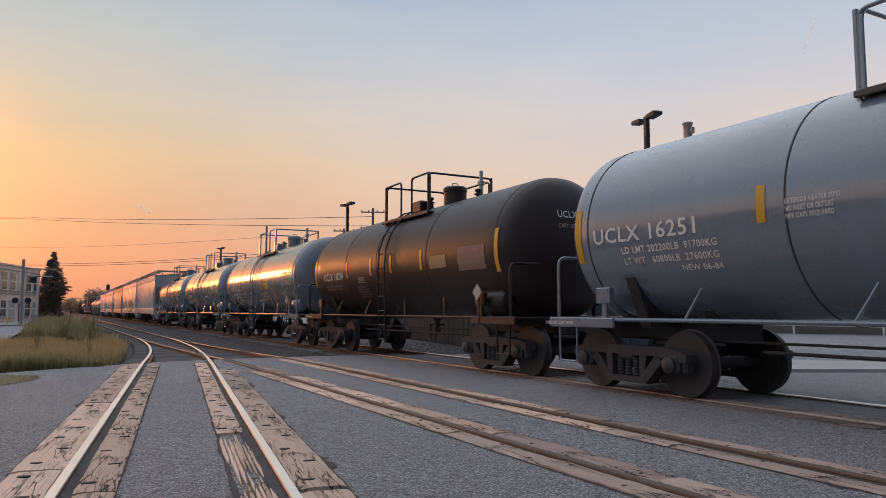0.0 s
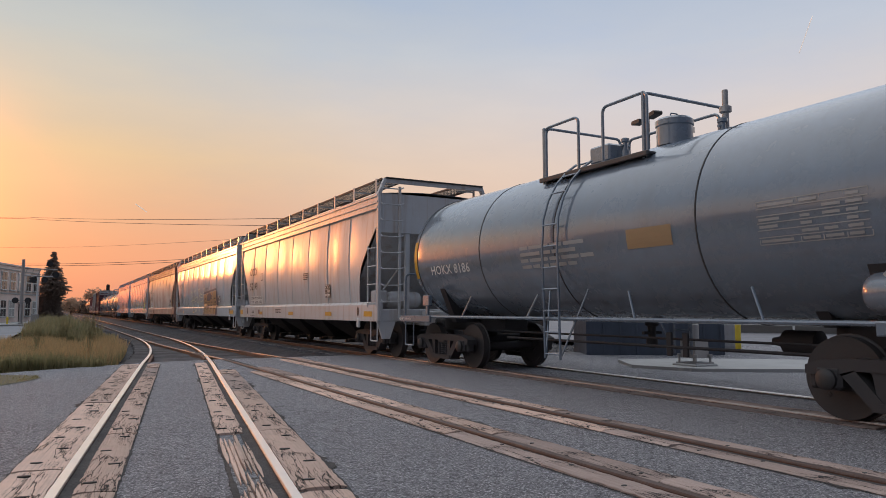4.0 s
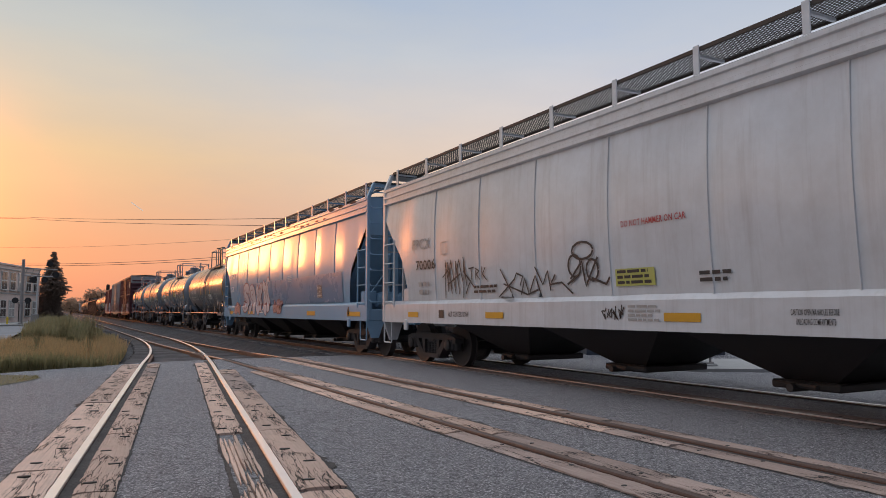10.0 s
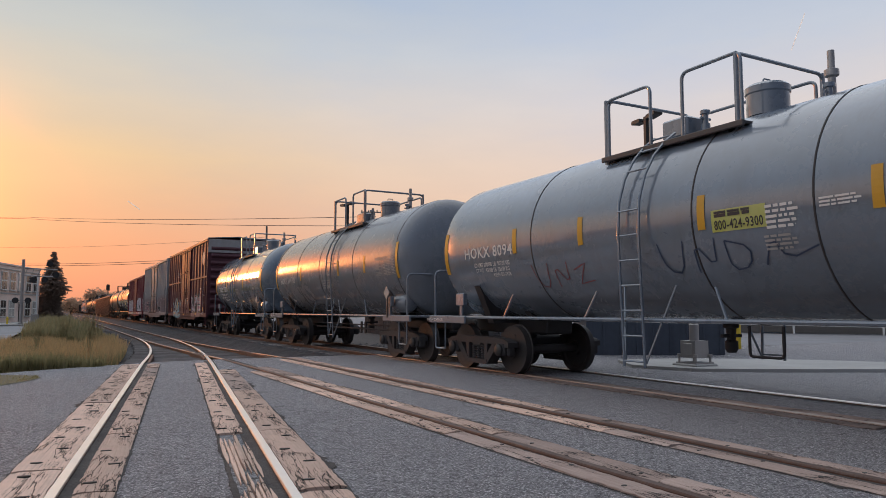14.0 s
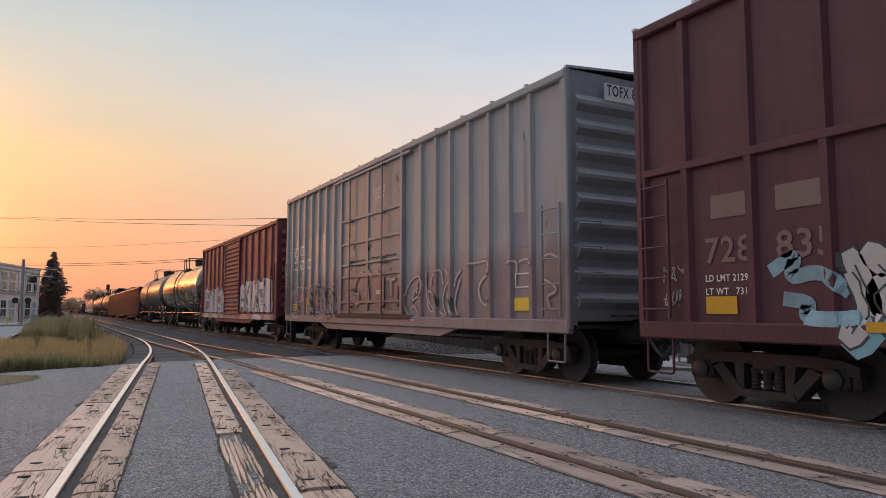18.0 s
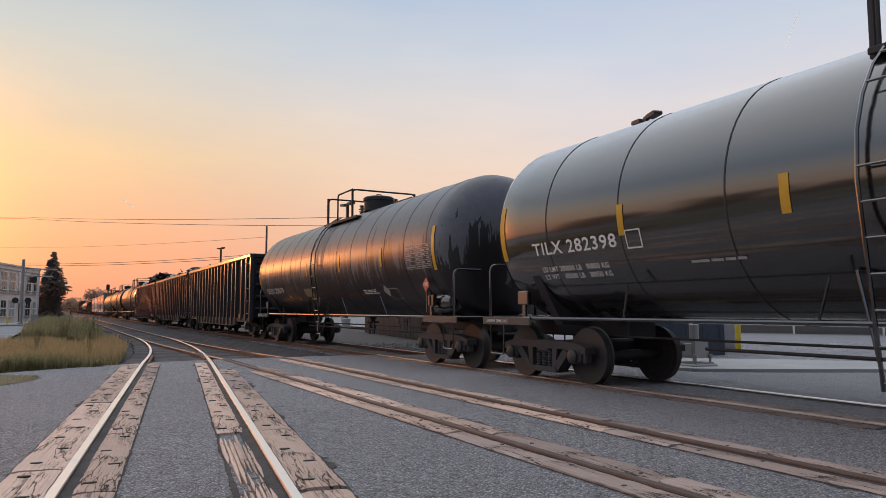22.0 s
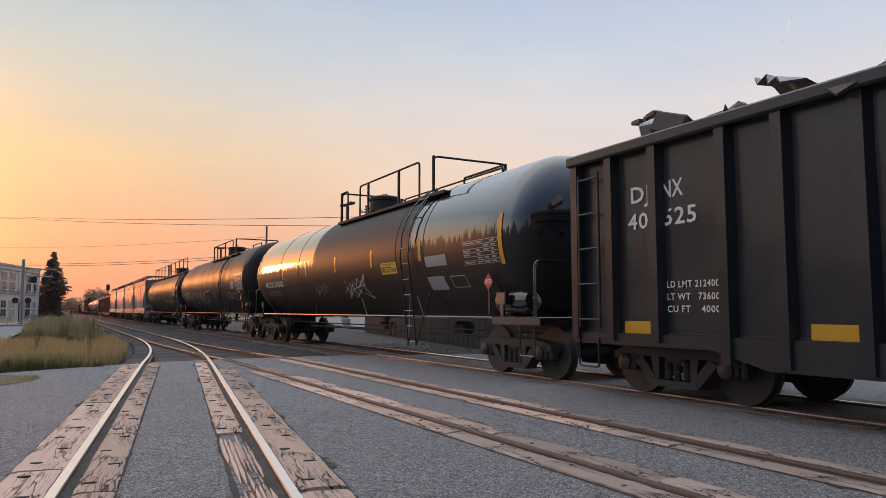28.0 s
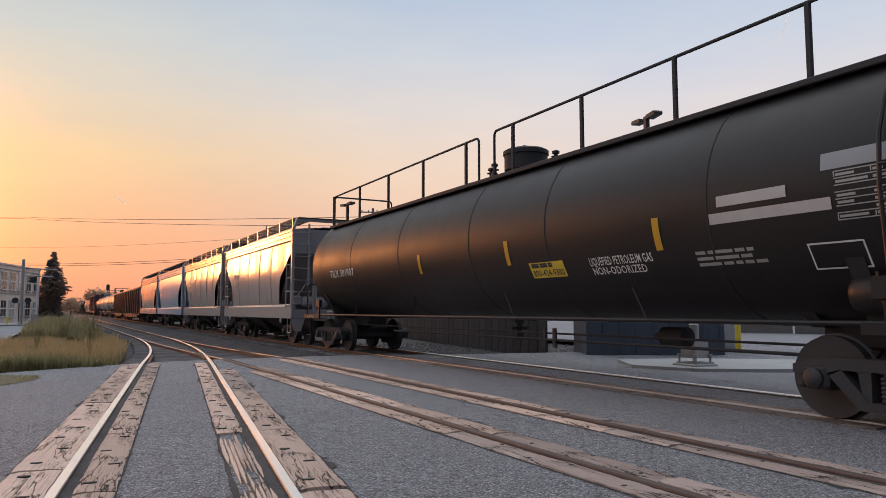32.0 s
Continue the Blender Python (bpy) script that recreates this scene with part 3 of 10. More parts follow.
# needles and leaves are paler and browner, with distance haze mixed into the colour
M["needles"] = leafy("spruce_needles", (0.20, 0.15, 0.12), (0.30, 0.225, 0.18), 0.4)
M["leaves"] = leafy("leaves", (0.40, 0.28, 0.20), (0.52, 0.38, 0.28), 0.72)
M["grass_dry"] = leafy("dry_grass", (0.58, 0.40, 0.20), (0.42, 0.31, 0.16), 0.5)
M["grass_green"] = leafy("green_grass", (0.29, 0.27, 0.13), (0.42, 0.34, 0.18), 0.45)
M["grass_dull"] = leafy("dull_grass", (0.27, 0.25, 0.13), (0.37, 0.31, 0.17), 0.45)
M["vapour"] = leafy("vapour", (0.9, 0.88, 0.86), (0.9, 0.88, 0.86), 0.6)
# a faint glow stands in for the sunlight that the trails scatter
vb = M["vapour"].node_tree.nodes["Principled BSDF"]
vb.inputs["Emission Color"].default_value, vb.inputs["Emission Strength"].default_value = (1.0, 0.92, 0.86, 1), 0.45
M["boxletter"] = surface("faded_box_lettering", (0.19, 0.13, 0.12), 0.6, dirt=(0.13, 0.07, 0.065), dirt_amount=0.5, grain=20, bump=0)


# ---- building blocks ----
class Shape:
    """Gathers vertices and faces of one mesh."""

    def __init__(self):
        self.v, self.f = [], []

    def add(self, verts, faces):
        n = len(self.v)
        self.v.extend(tuple(p) for p in verts)
        self.f.extend(tuple(n + i for i in f) for f in faces)
        return self

    def box(self, c, s, b=0.0):
        cx, cy, cz = c
        hx, hy, hz = s[0] / 2, s[1] / 2, s[2] / 2
        if b <= 0:
            vs = [(cx + i * hx, cy + j * hy, cz + k * hz) for i in (-1, 1) for j in (-1, 1) for k in (-1, 1)]
            return self.add(vs, [(0, 1, 3, 2), (4, 6, 7, 5), (0, 4, 5, 1), (2, 3, 7, 6), (0, 2, 6, 4), (1, 5, 7, 3)])
        b = min(b, hx * 0.8, hy * 0.8, hz * 0.8)
        vs, idx = [], {}
        for i in (-1, 1):
            for j in (-1, 1):
                for k in (-1, 1):
                    for a in range(3):
                        d = [hx - b, hy - b, hz - b]
                        d[a] = (hx, hy, hz)[a]
                        idx[i, j, k, a] = len(vs)
                        vs.append((cx + i * d[0], cy + j * d[1], cz + k * d[2]))
        fs = []
        for s_ in (-1, 1):
            fs.append([idx[s_, j, k, 0] for j, k in ((-1, -1), (1, -1), (1, 1), (-1, 1))][::s_])
            fs.append([idx[i, s_, k, 1] for i, k in ((-1, -1), (-1, 1), (1, 1), (1, -1))][::s_])
            fs.append([idx[i, j, s_, 2] for i, j in ((-1, -1), (1, -1), (1, 1), (-1, 1))][::s_])
        for p in (-1, 1):
            for q in (-1, 1):
                fs.append((idx[p, q, -1, 0], idx[p, q, 1, 0], idx[p, q, 1, 1], idx[p, q, -1, 1]))
                fs.append((idx[p, -1, q, 0], idx[p, 1, q, 0], idx[p, 1, q, 2], idx[p, -1, q, 2]))
                fs.append((idx[-1, p, q, 1], idx[1, p, q, 1], idx[1, p, q, 2], idx[-1, p, q, 2]))
        for i in (-1, 1):
            for j in (-1, 1):
                for k in (-1, 1):
                    fs.append(tuple(idx[i, j, k, a] for a in range(3)))
        return self.add(vs, fs)

    def tube(self, path, r, n=8, caps=True):
        pts = [Vector(p) for p in path]
        rings = []
        up = None
        for i, p in enumerate(pts):
            d = (pts[min(i + 1, len(pts) - 1)] - pts[max(i - 1, 0)]).normalized()
            ref = Vector((0, 0, 1)) if abs(d.z) < 0.9 else Vector((0, 1, 0))
            if up is not None:
                ref = up
            a = d.cross(ref).normalized()
            up = a.cross(d).normalized()
            rings.append([p + (a * math.cos(t) + up * math.sin(t)) * r for t in (2 * math.pi * k / n for k in range(n))])
        vs = [q for ring in rings for q in ring]
        fs = [(i * n + k, i * n + (k + 1) % n, (i + 1) * n + (k + 1) % n, (i + 1) * n + k) for i in range(len(pts) - 1) for k in range(n)]
        if caps:
            fs += [tuple(range(n))[::-1], tuple((len(pts) - 1) * n + k for k in range(n))]
        return self.add(vs, fs)

    def prism(self, poly, axis, lo, hi):
        """A polygon of two coordinates, drawn out along axis (0, 1 or 2) from lo to hi."""
        def at(p, w):
            q = list(p)
            q.insert(axis, w)
            return tuple(q)
        n = len(poly)
        vs = [at(p, lo) for p in poly] + [at(p, hi) for p in poly]
        fs = [tuple(range(n))[::-1], tuple(range(n, 2 * n))] + [(i, (i + 1) % n, n + (i + 1) % n, n + i) for i in range(n)]
        return self.add(vs, fs)

    def revolve(self, profile, centre, axis, n=32):
        """profile: (distance along axis, radius) pairs; axis 0, 1 or 2 through centre."""
        vs, fs = [], []
        o = [i for i in range(3) if i != axis]
        for a, r in profile:
            for k in range(n):
                t = 2 * math.pi * k / n
                p = list(centre)
                p[axis] += a
                p[o[0]] += r * math.cos(t)
                p[o[1]] += r * math.sin(t)
                vs.append(tuple(p))
        for i in range(len(profile) - 1):
            for k in range(n):
                fs.append((i * n + k, i * n + (k + 1) % n, (i + 1) * n + (k + 1) % n, (i + 1) * n + k))
        fs += [tuple(range(n))[::-1], tuple((len(profile) - 1) * n + k for k in range(n))]
        return self.add(vs, fs)

    def mesh(self, name, smooth=35):
        me = bpy.data.meshes.new(name)
        me.from_pydata(self.v, [], self.f)
        bm = bmesh.new()
        bm.from_mesh(me)
        bmesh.ops.recalc_face_normals(bm, faces=bm.faces)
        bm.to_mesh(me)
        bm.free()
        if smooth:
            me.shade_smooth()
            me.set_sharp_from_angle(angle=radians(smooth))
        me.materials.append(None)
        return me


STORE = {}


def stored(key, make, name, smooth=35):
    if key not in STORE:
        STORE[key] = make().mesh(name, smooth)
    return STORE[key]


def part(name, data, material, parent, label="", at=(0, 0, 0), turn=None):
    """One mesh object under a thing or a part."""
    if isinstance(data, Shape):
        data = data.mesh(name)
    ob = new(name, data)
    ob.material_slots[0].link = "OBJECT"
    ob.material_slots[0].material = M[material] if isinstance(material, str) else material
    ob.parent = parent
    ob.location = at
    if turn:
        ob.rotation_euler = [radians(a) for a in turn]
    return tagged(ob, label) if label else ob


def thing(name, label, category, group="", kind="", data=None, material=None, at=(0, 0, 0), turn=None):
    ob = new(name, data.mesh(name) if isinstance(data, Shape) else data)
    if material:
        ob.material_slots[0].link = "OBJECT"
        ob.material_slots[0].material = M[material]
    ob.location = at
    if turn:
        ob.rotation_euler = [radians(a) for a in turn]
    return tagged(ob, label, category, group, kind)


def bend(points, r=0.12, n=5):
    """A path with its inner corners rounded."""
    pts = [Vector(p) for p in points]
    out = [pts[0]]
    for a, b, c in zip(pts, pts[1:], pts[2:]):
        u, w = (a - b), (c - b)
        k = min(r, u.length * 0.45, w.length * 0.45)
        p, q = b + u.normalized() * k, b + w.normalized() * k
        out += [p.lerp(b, t).lerp(b.lerp(q, t), t) for t in (i / n for i in range(n + 1))]
    return out + [pts[-1]]


LETTERS = {}


def letters(text, size, wide=1.0):
    """A flat mesh of the text: x along, y up, from its lower left corner."""
    key = (text, size, wide)
    if key not in LETTERS:
        cu = bpy.data.curves.new("lettering", "FONT")
        cu.body, cu.size, cu.resolution_u, cu.space_character = text, size / 0.70, 2, 1.08
        cu.offset = size * 0.022
        ob = bpy.data.objects.new("lettering", cu)
        me = bpy.data.meshes.new_from_object(ob)
        bpy.data.objects.remove(ob)
        LETTERS[key] = ([(v.co.x * wide, v.co.y) for v in me.vertices], [tuple(p.vertices) for p in me.polygons])
    return LETTERS[key]


def on_plane(x):
    return lambda a, z: (x, a, z)


def on_tank(R, zc, lift=0.007):
    def place(a, z):
        t = (z - zc) / R
        return (-(R + lift) * math.cos(t), a, zc + (R + lift) * math.sin(t))
    return place


def decal(flat, faces, place, y0, z0, name="lettering"):
    """Lays flat shapes on a car's near side: their x runs from y0 towards the car's leading end, their y up from z0."""
    s = Shape()
    s.add([place(y0 - x, z0 + y) for x, y in flat], faces)
    me = bpy.data.meshes.new(name)
    me.from_pydata(s.v, [], s.f)
    me.materials.append(None)
    return me


def write(parent, text, place, y0, z0, size, material="white", wide=0.95, label="", width=None):
    v, f = letters(text, size, wide)
    if width:
        k = width / max(q[0] for q in v)
        v = [(x * k, y) for x, y in v]
    return part("lettering", decal(v, f, place, y0, z0), material, parent, label)


def patch(w, h, n=4):
    """A flat rectangle in n by n pieces, so that it can follow a curve."""
    v = [(w * i / n, h * j / n) for j in range(n + 1) for i in range(n + 1)]
    return v, [(j * (n + 1) + i, j * (n + 1) + i + 1, (j + 1) * (n + 1) + i + 1, (j + 1) * (n + 1) + i) for j in range(n) for i in range(n)]


def stick(parent, name, place, y0, z0, w, h, material, label="", n=4):
    v, f = patch(w, h, n)
    return part(name, decal(v, f, place, y0, z0, name), material, parent, label)


def bars(parent, place, y0, z0, w, lines, pitch, material="white", rnd=None, name="small_print"):
    """Print too small to read: plain bars, line under line."""
    rnd = rnd or random.Random(lines * 7 + int(w * 10))
    V, F = [], []
    for k in range(lines):
        x = 0.0
        end = w * rnd.uniform(0.7, 1.0)
        while x < end:
            d = min(rnd.uniform(0.08, 0.35) * w, end - x)
            n = len(V)
            z = -k * pitch
            V += [(x, z), (x + d, z), (x + d, z + pitch * 0.55), (x, z + pitch * 0.55)]
            F.append((n, n + 1, n + 2, n + 3))
            x += d + pitch * 0.4
    return part(name, decal(V, F, place, y0, z0, name), material, parent)


def table(parent, place, y0, z0, w, h, rows, cols, material="white"):
    """A ruled data table: frame, lines and bars for its entries."""
    V, F = [], []
    def rect(x0, y0_, x1, y1):
        n = len(V)
        V.extend([(x0, y0_), (x1, y0_), (x1, y1), (x0, y1)])
        F.append((n, n + 1, n + 2, n + 3))
    t = 0.012
    for r in range(rows + 1):
        rect(0, h * r / rows - t / 2, w, h * r / rows + t / 2)
    for c in (0, 0.4, 0.6, 0.8, 1.0)[: cols + 1]:
        rect(w * c - t / 2, 0, w * c + t / 2, h)
    rnd = random.Random(5)
    for r in range(rows):
        for c0, c1 in ((0.02, 0.38), (0.42, 0.58), (0.62, 0.78), (0.82, 0.98)):
            if rnd.random() < 0.85:
                rect(w * c0, h * (r + 0.3) / rows, w * (c0 + (c1 - c0) * rnd.uniform(0.5, 1)), h * (r + 0.68) / rows)
    return part("data_table", decal(V, F, place, y0, z0, "data_table"), material, parent, "white stencilled data table")


def frame_square(parent, place, y0, z0, w, h, material="white", name="stencil_frame", t=0.02):
    V = [(0, 0), (w, 0), (w, h), (0, h), (t, t), (w - t, t), (w - t, h - t), (t, h - t)]
    F = [(0, 1, 5, 4), (1, 2, 6, 5), (2, 3, 7, 6), (3, 0, 4, 7)]
    return part(name, decal(V, F, place, y0, z0, name), material, parent)


def stroke(points, width):
    """A painted line of that width through points, flat: with rounded ends."""
    P = [Vector((p[0], p[1])) for p in points]
    V, F = [], []
    for i, p in enumerate(P):
        d = (P[min(i + 1, len(P) - 1)] - P[max(i - 1, 0)])
        d = d.normalized() if d.length else Vector((1, 0))
        nrm = Vector((-d.y, d.x)) * width / 2
        V += [(p + nrm)[:], (p - nrm)[:]]
    for i in range(len(P) - 1):
        F.append((2 * i, 2 * i + 1, 2 * i + 3, 2 * i + 2))
    return V, F


def spray(parent, place, y0, z0, lines, width, material, label=""):
    """Spray-painted lines, each a list of flat points."""
    V, F = [], []
    for line in lines:
        smooth = []
        for a, b in zip(line, line[1:]):
            smooth += [(a[0] + (b[0] - a[0]) * t / 4, a[1] + (b[1] - a[1]) * t / 4) for t in range(4)]
        smooth.append(line[-1])
        v, f = stroke(smooth, width)
        n = len(V)
        V += v
        F += [tuple(i + n for i in q) for q in f]
    return part("graffiti", decal(V, F, place, y0, z0, "graffiti"), material, parent, label)


def blob(parent, place, y0, z0, outline, material, label="", name="graffiti", cuts=()):
    """A filled painted outline (flat points), cut in strips so that it follows the side."""
    bm = bmesh.new()
    vs = [bm.verts.new((x, y, 0)) for x, y in outline]
    f = bm.faces.new(vs)
    bmesh.ops.triangulate(bm, faces=[f])
    xs = [p[0] for p in outline]
    ys = [p[1] for p in outline]
    for k in range(1, 8):
        h = min(ys) + (max(ys) - min(ys)) * k / 8
        bmesh.ops.bisect_plane(bm, geom=bm.verts[:] + bm.edges[:] + bm.faces[:], plane_co=(0, h, 0), plane_no=(0, 1, 0))
    for x in cuts:
        bmesh.ops.bisect_plane(bm, geom=bm.verts[:] + bm.edges[:] + bm.faces[:], plane_co=(x, 0, 0), plane_no=(1, 0, 0))
    bm.verts.index_update()
    V = [(v.co.x, v.co.y) for v in bm.verts]
    F = [tuple(v.index for v in f.verts) for f in bm.faces]
    bm.free()
    return part(name, decal(V, F, place, y0, z0, name), material, parent, label)


def tag_letters(rnd, n, h, w):
    """A row of n wild, unreadable spray-can letter shapes."""
    out = []
    for k in range(n):
        x = k * w * 0.95
        pts = [(x + rnd.uniform(0, w), rnd.uniform(0, h)) for _ in range(rnd.randint(4, 7))]
        out.append(pts)
        if rnd.random() < 0.6:
            out.append([(x + w * rnd.uniform(0, 0.4), h * rnd.uniform(0, 0.2)), (x + w * rnd.uniform(0.3, 0.7), h * rnd.uniform(0.8, 1.15))])
    return out


GLYPHS = [[[(0.92, 0.84), (0.5, 1.0), (0.12, 0.80), (0.30, 0.55), (0.78, 0.46), (0.90, 0.20), (0.5, 0.02), (0.06, 0.14)]],
          [[(0.08, 0.0), (0.14, 1.0), (0.5, 0.42), (0.84, 1.0), (0.94, 0.0)]],
          [[(0.04, 0.0), (0.48, 1.0), (0.96, 0.02)], [(0.25, 0.36), (0.75, 0.40)]],
          [[(0.14, 0.0), (0.10, 1.0), (0.70, 0.98), (0.92, 0.72), (0.62, 0.48), (0.2, 0.46)], [(0.5, 0.46), (0.92, 0.0)]],
          [[(0.92, 0.96), (0.16, 0.98), (0.10, 0.04), (0.94, 0.0)], [(0.12, 0.52), (0.74, 0.54)]],
          [[(0.10, 0.0), (0.12, 1.0)], [(0.92, 1.0), (0.2, 0.48), (0.94, 0.0)]],
          [[(0.06, 0.02), (0.14, 1.0), (0.86, 0.04), (0.92, 0.98)]],
          [[(0.5, 1.0), (0.1, 0.7), (0.6, 0.5), (0.2, 0.1)], [(0.9, 0.9), (0.6, 0.3), (0.95, 0.0)]]]


def rounded(line, times=2):
    for _ in range(times):
        out = [line[0]]
        for p, q in zip(line, line[1:]):
            out += [(p[0] * 0.75 + q[0] * 0.25, p[1] * 0.75 + q[1] * 0.25), (p[0] * 0.25 + q[0] * 0.75, p[1] * 0.25 + q[1] * 0.75)]
        line = out + [line[-1]]
    return line


def fat(lines, width):
    """Broad painted lines, several vertices across, so that they drape over ribs."""
    V, F = [], []
    for line in lines:
        P = [Vector(p) for p in line]
        n0, m = len(V), 5
        ends = [P[0] - (P[1] - P[0]).normalized() * width * 0.42] + P + [P[-1] + (P[-1] - P[-2]).normalized() * width * 0.42]
        for i, p in enumerate(ends):
            d = (ends[min(i + 1, len(ends) - 1)] - ends[max(i - 1, 0)]).normalized()
            w = width * (0.62 if i in (0, len(ends) - 1) else 1.0)
            V += [tuple(p + Vector((-d.y, d.x)) * w * (j / (m - 1) - 0.5)) for j in range(m)]
        F += [(n0 + i * m + j, n0 + i * m + j + 1, n0 + (i + 1) * m + j + 1, n0 + (i + 1) * m + j) for i in range(len(ends) - 1) for j in range(m - 1)]
    return V, F


def throwup(parent, place, y0, z0, n, h, w, fill, edge, seed, shade=None, edge_width=0.05, shine=None, glyphs=None):
    """Broad overlapping letter shapes with outlines and highlights: an unreadable wall-painting."""
    rnd = random.Random(seed)
    for k in range(n):
        wide = w * 0.33
        rise = rnd.uniform(0.88, 1.08)
        lean = rnd.uniform(-0.14, 0.14)
        x0, z1 = k * w * 0.98 + wide * 0.5, wide * 0.55
        hh = h * rise - wide * 1.1
        lines = []
        flip, turned = (rnd.random() < 0.5, rnd.random() < 0.5) if glyphs is None else (False, False)
        for line in GLYPHS[rnd.randrange(len(GLYPHS))] if glyphs is None else glyphs[k]:
            line = [((1 - px if flip else px), (1 - py if turned else py)) for px, py in line]
            lines.append(rounded([(x0 + (px + lean * (py - 0.5)) * w * 0.80 + rnd.uniform(-0.03, 0.03) * w, z1 + py * hh + rnd.uniform(-0.03, 0.03) * h) for px, py in line]))
        for i, (mat_, wd, off) in enumerate(((shade, wide + edge_width * 2.4, (0.07, -0.06)), (edge, wide + edge_width * 1.5, (0, 0)), (fill, wide, (0, 0)))):
            if not mat_:
                continue
            e = 0.0015 + 0.0016 * i + 0.0007 * (k % 2)
            V, F = fat(lines, wd)
            part("graffiti", decal([(x + off[0], y + off[1]) for x, y in V], F, lambda a, z, e=e: (place(a, z)[0] - e, a, place(a, z)[2]), y0, z0, "graffiti"), mat_, parent)
        inner = []
        for line in lines:
            q = rnd.uniform(-0.22, 0.22) * wide
            inner.append([(x + q + rnd.uniform(-0.02, 0.02), y + q + rnd.uniform(-0.02, 0.02)) for x, y in line[len(line) // 5: -max(1, len(line) // 6)]])
            i0 = rnd.randrange(1, max(2, len(line) - 4))
            inner.append([(x - q * 1.6, y + q) for x, y in line[i0:i0 + 4]])
        spray(parent, lambda a, z: (place(a, z)[0] - 0.008, a, place(a, z)[2]), y0, z0, [l for l in inner if len(l) > 1], edge_width * 0.5, shine or edge)


# ---- trucks ----
WHEEL_R = 0.457


def shape_side_frame():
    s = Shape()
    w = 0.11
    arch = [(-1.16, 0.50), (-1.16, 0.60), (-0.98, 0.66), (-0.62, 0.69), (0.62, 0.69), (0.98, 0.66), (1.16, 0.60), (1.16, 0.50), (0.74, 0.50), (0.60, 0.56), (-0.60, 0.56), (-0.74, 0.50)]
    s.prism(arch, 0, -w, w)
    for k in (-1, 1):
        diag = [(k * 0.76, 0.52), (k * 0.60, 0.57), (k * 0.30, 0.24), (k * 0.42, 0.17)]
        s.prism(diag if k > 0 else diag[::-1], 0, -w, w)
        col = [(k * 0.28, 0.56), (k * 0.42, 0.56), (k * 0.36, 0.18), (k * 0.28, 0.18)]
        s.prism(col, 0, -w * 0.9, w * 0.9)
        s.box((0, k * 0.89, 0.47), (0.26, 0.30, 0.26), 0.04)
        s.box((0, k * 1.09, 0.46), (0.16, 0.10, 0.24), 0.03)
    s.prism([(-0.44, 0.16), (0.44, 0.16), (0.40, 0.25), (-0.40, 0.25)], 0, -w * 1.15, w * 1.15)
    s.box((0, 0, 0.60), (0.17, 0.50, 0.12), 0.03)
    return s


def shape_spring():
    s = Shape()
    prof = []
    for i in range(13):
        prof.append((i * 0.0225, 0.062 if i % 2 else 0.046))
    return s.revolve(prof, (0, 0, 0.25), 2, 12)


def shape_wheelset():
    s = Shape()
    for k in (-1, 1):
        prof = [(-0.060, 0.36), (-0.060, 0.40), (-0.066, 0.457), (0.050, 0.462), (0.060, 0.487), (0.072, 0.487), (0.078, 0.455), (0.072, 0.39), (0.045, 0.36), (0.030, 0.20), (0.055, 0.15), (0.085, 0.14),
                (0.085, 0.09), (-0.085, 0.09), (-0.085, 0.14), (-0.045, 0.16), (-0.025, 0.25), (-0.030, 0.34)]
        s.revolve([(-k * a, r) for a, r in prof], (k * 0.755, 0, 0), 0, 36)
        s.box((k * 0.755 + k * 0.052, 0.27, 0), (0.03, 0.06, 0.05), 0.008)
        s.box((k * 0.755 + k * 0.052, -0.27, 0), (0.03, 0.06, 0.05), 0.008)
    s.revolve([(-1.02, 0.075), (-0.6, 0.085), (0.6, 0.085), (1.02, 0.075)], (0, 0, 0), 0, 16)
    return s


WHEELSETS = {1: [], -1: []}


def truck(parent, y, tone="truck", simple=False):
    base = part("truck", stored("bolster", lambda: Shape().box((0, 0, 0.58), (2.2, 0.36, 0.20), 0.04).box((0, 0, 0.72), (0.5, 0.5, 0.16), 0.04), "bolster"), tone, parent, at=(0, y, 0))
    for k in (-1, 1):
        part("side_frame", stored("side_frame", shape_side_frame, "side_frame"), tone, base, at=(k * 1.0, 0, 0))
        if not simple:
            for j in (-0.16, 0.0, 0.16):
                part("spring", stored("spring", shape_spring, "spring"), tone, base, at=(k * 1.03, j, 0))
        for j in (-1, 1):
            if not simple:
                part("bearing_cap", stored("bearing", lambda: Shape().revolve([(-0.07, 0.115), (0.05, 0.115), (0.07, 0.09), (0.085, 0.05)], (0, 0, 0), 0, 16), "bearing_cap"), "iron", base,
                     at=(k * 1.12, j * 0.89, 0.457), turn=(0, 0, 0 if k > 0 else 180))
    for j in (-1, 1):
        w = part("wheelset", stored("wheelset", shape_wheelset, "wheelset"), "wheel", base, at=(0, j * 0.89, WHEEL_R))
        WHEELSETS[j].append(w)
        part("brake_beam", stored("brake", lambda: Shape().box((0, 0, 0.36), (1.7, 0.07, 0.09), 0.02).box((0.755, 0.04, 0.42), (0.10, 0.08, 0.30), 0.02).box((-0.755, 0.04, 0.42), (0.10, 0.08, 0.30), 0.02), "brake_beam"),
             "iron", base, at=(0, j * 0.36, 0), turn=(0, 0, 0 if j > 0 else 180))
    return base


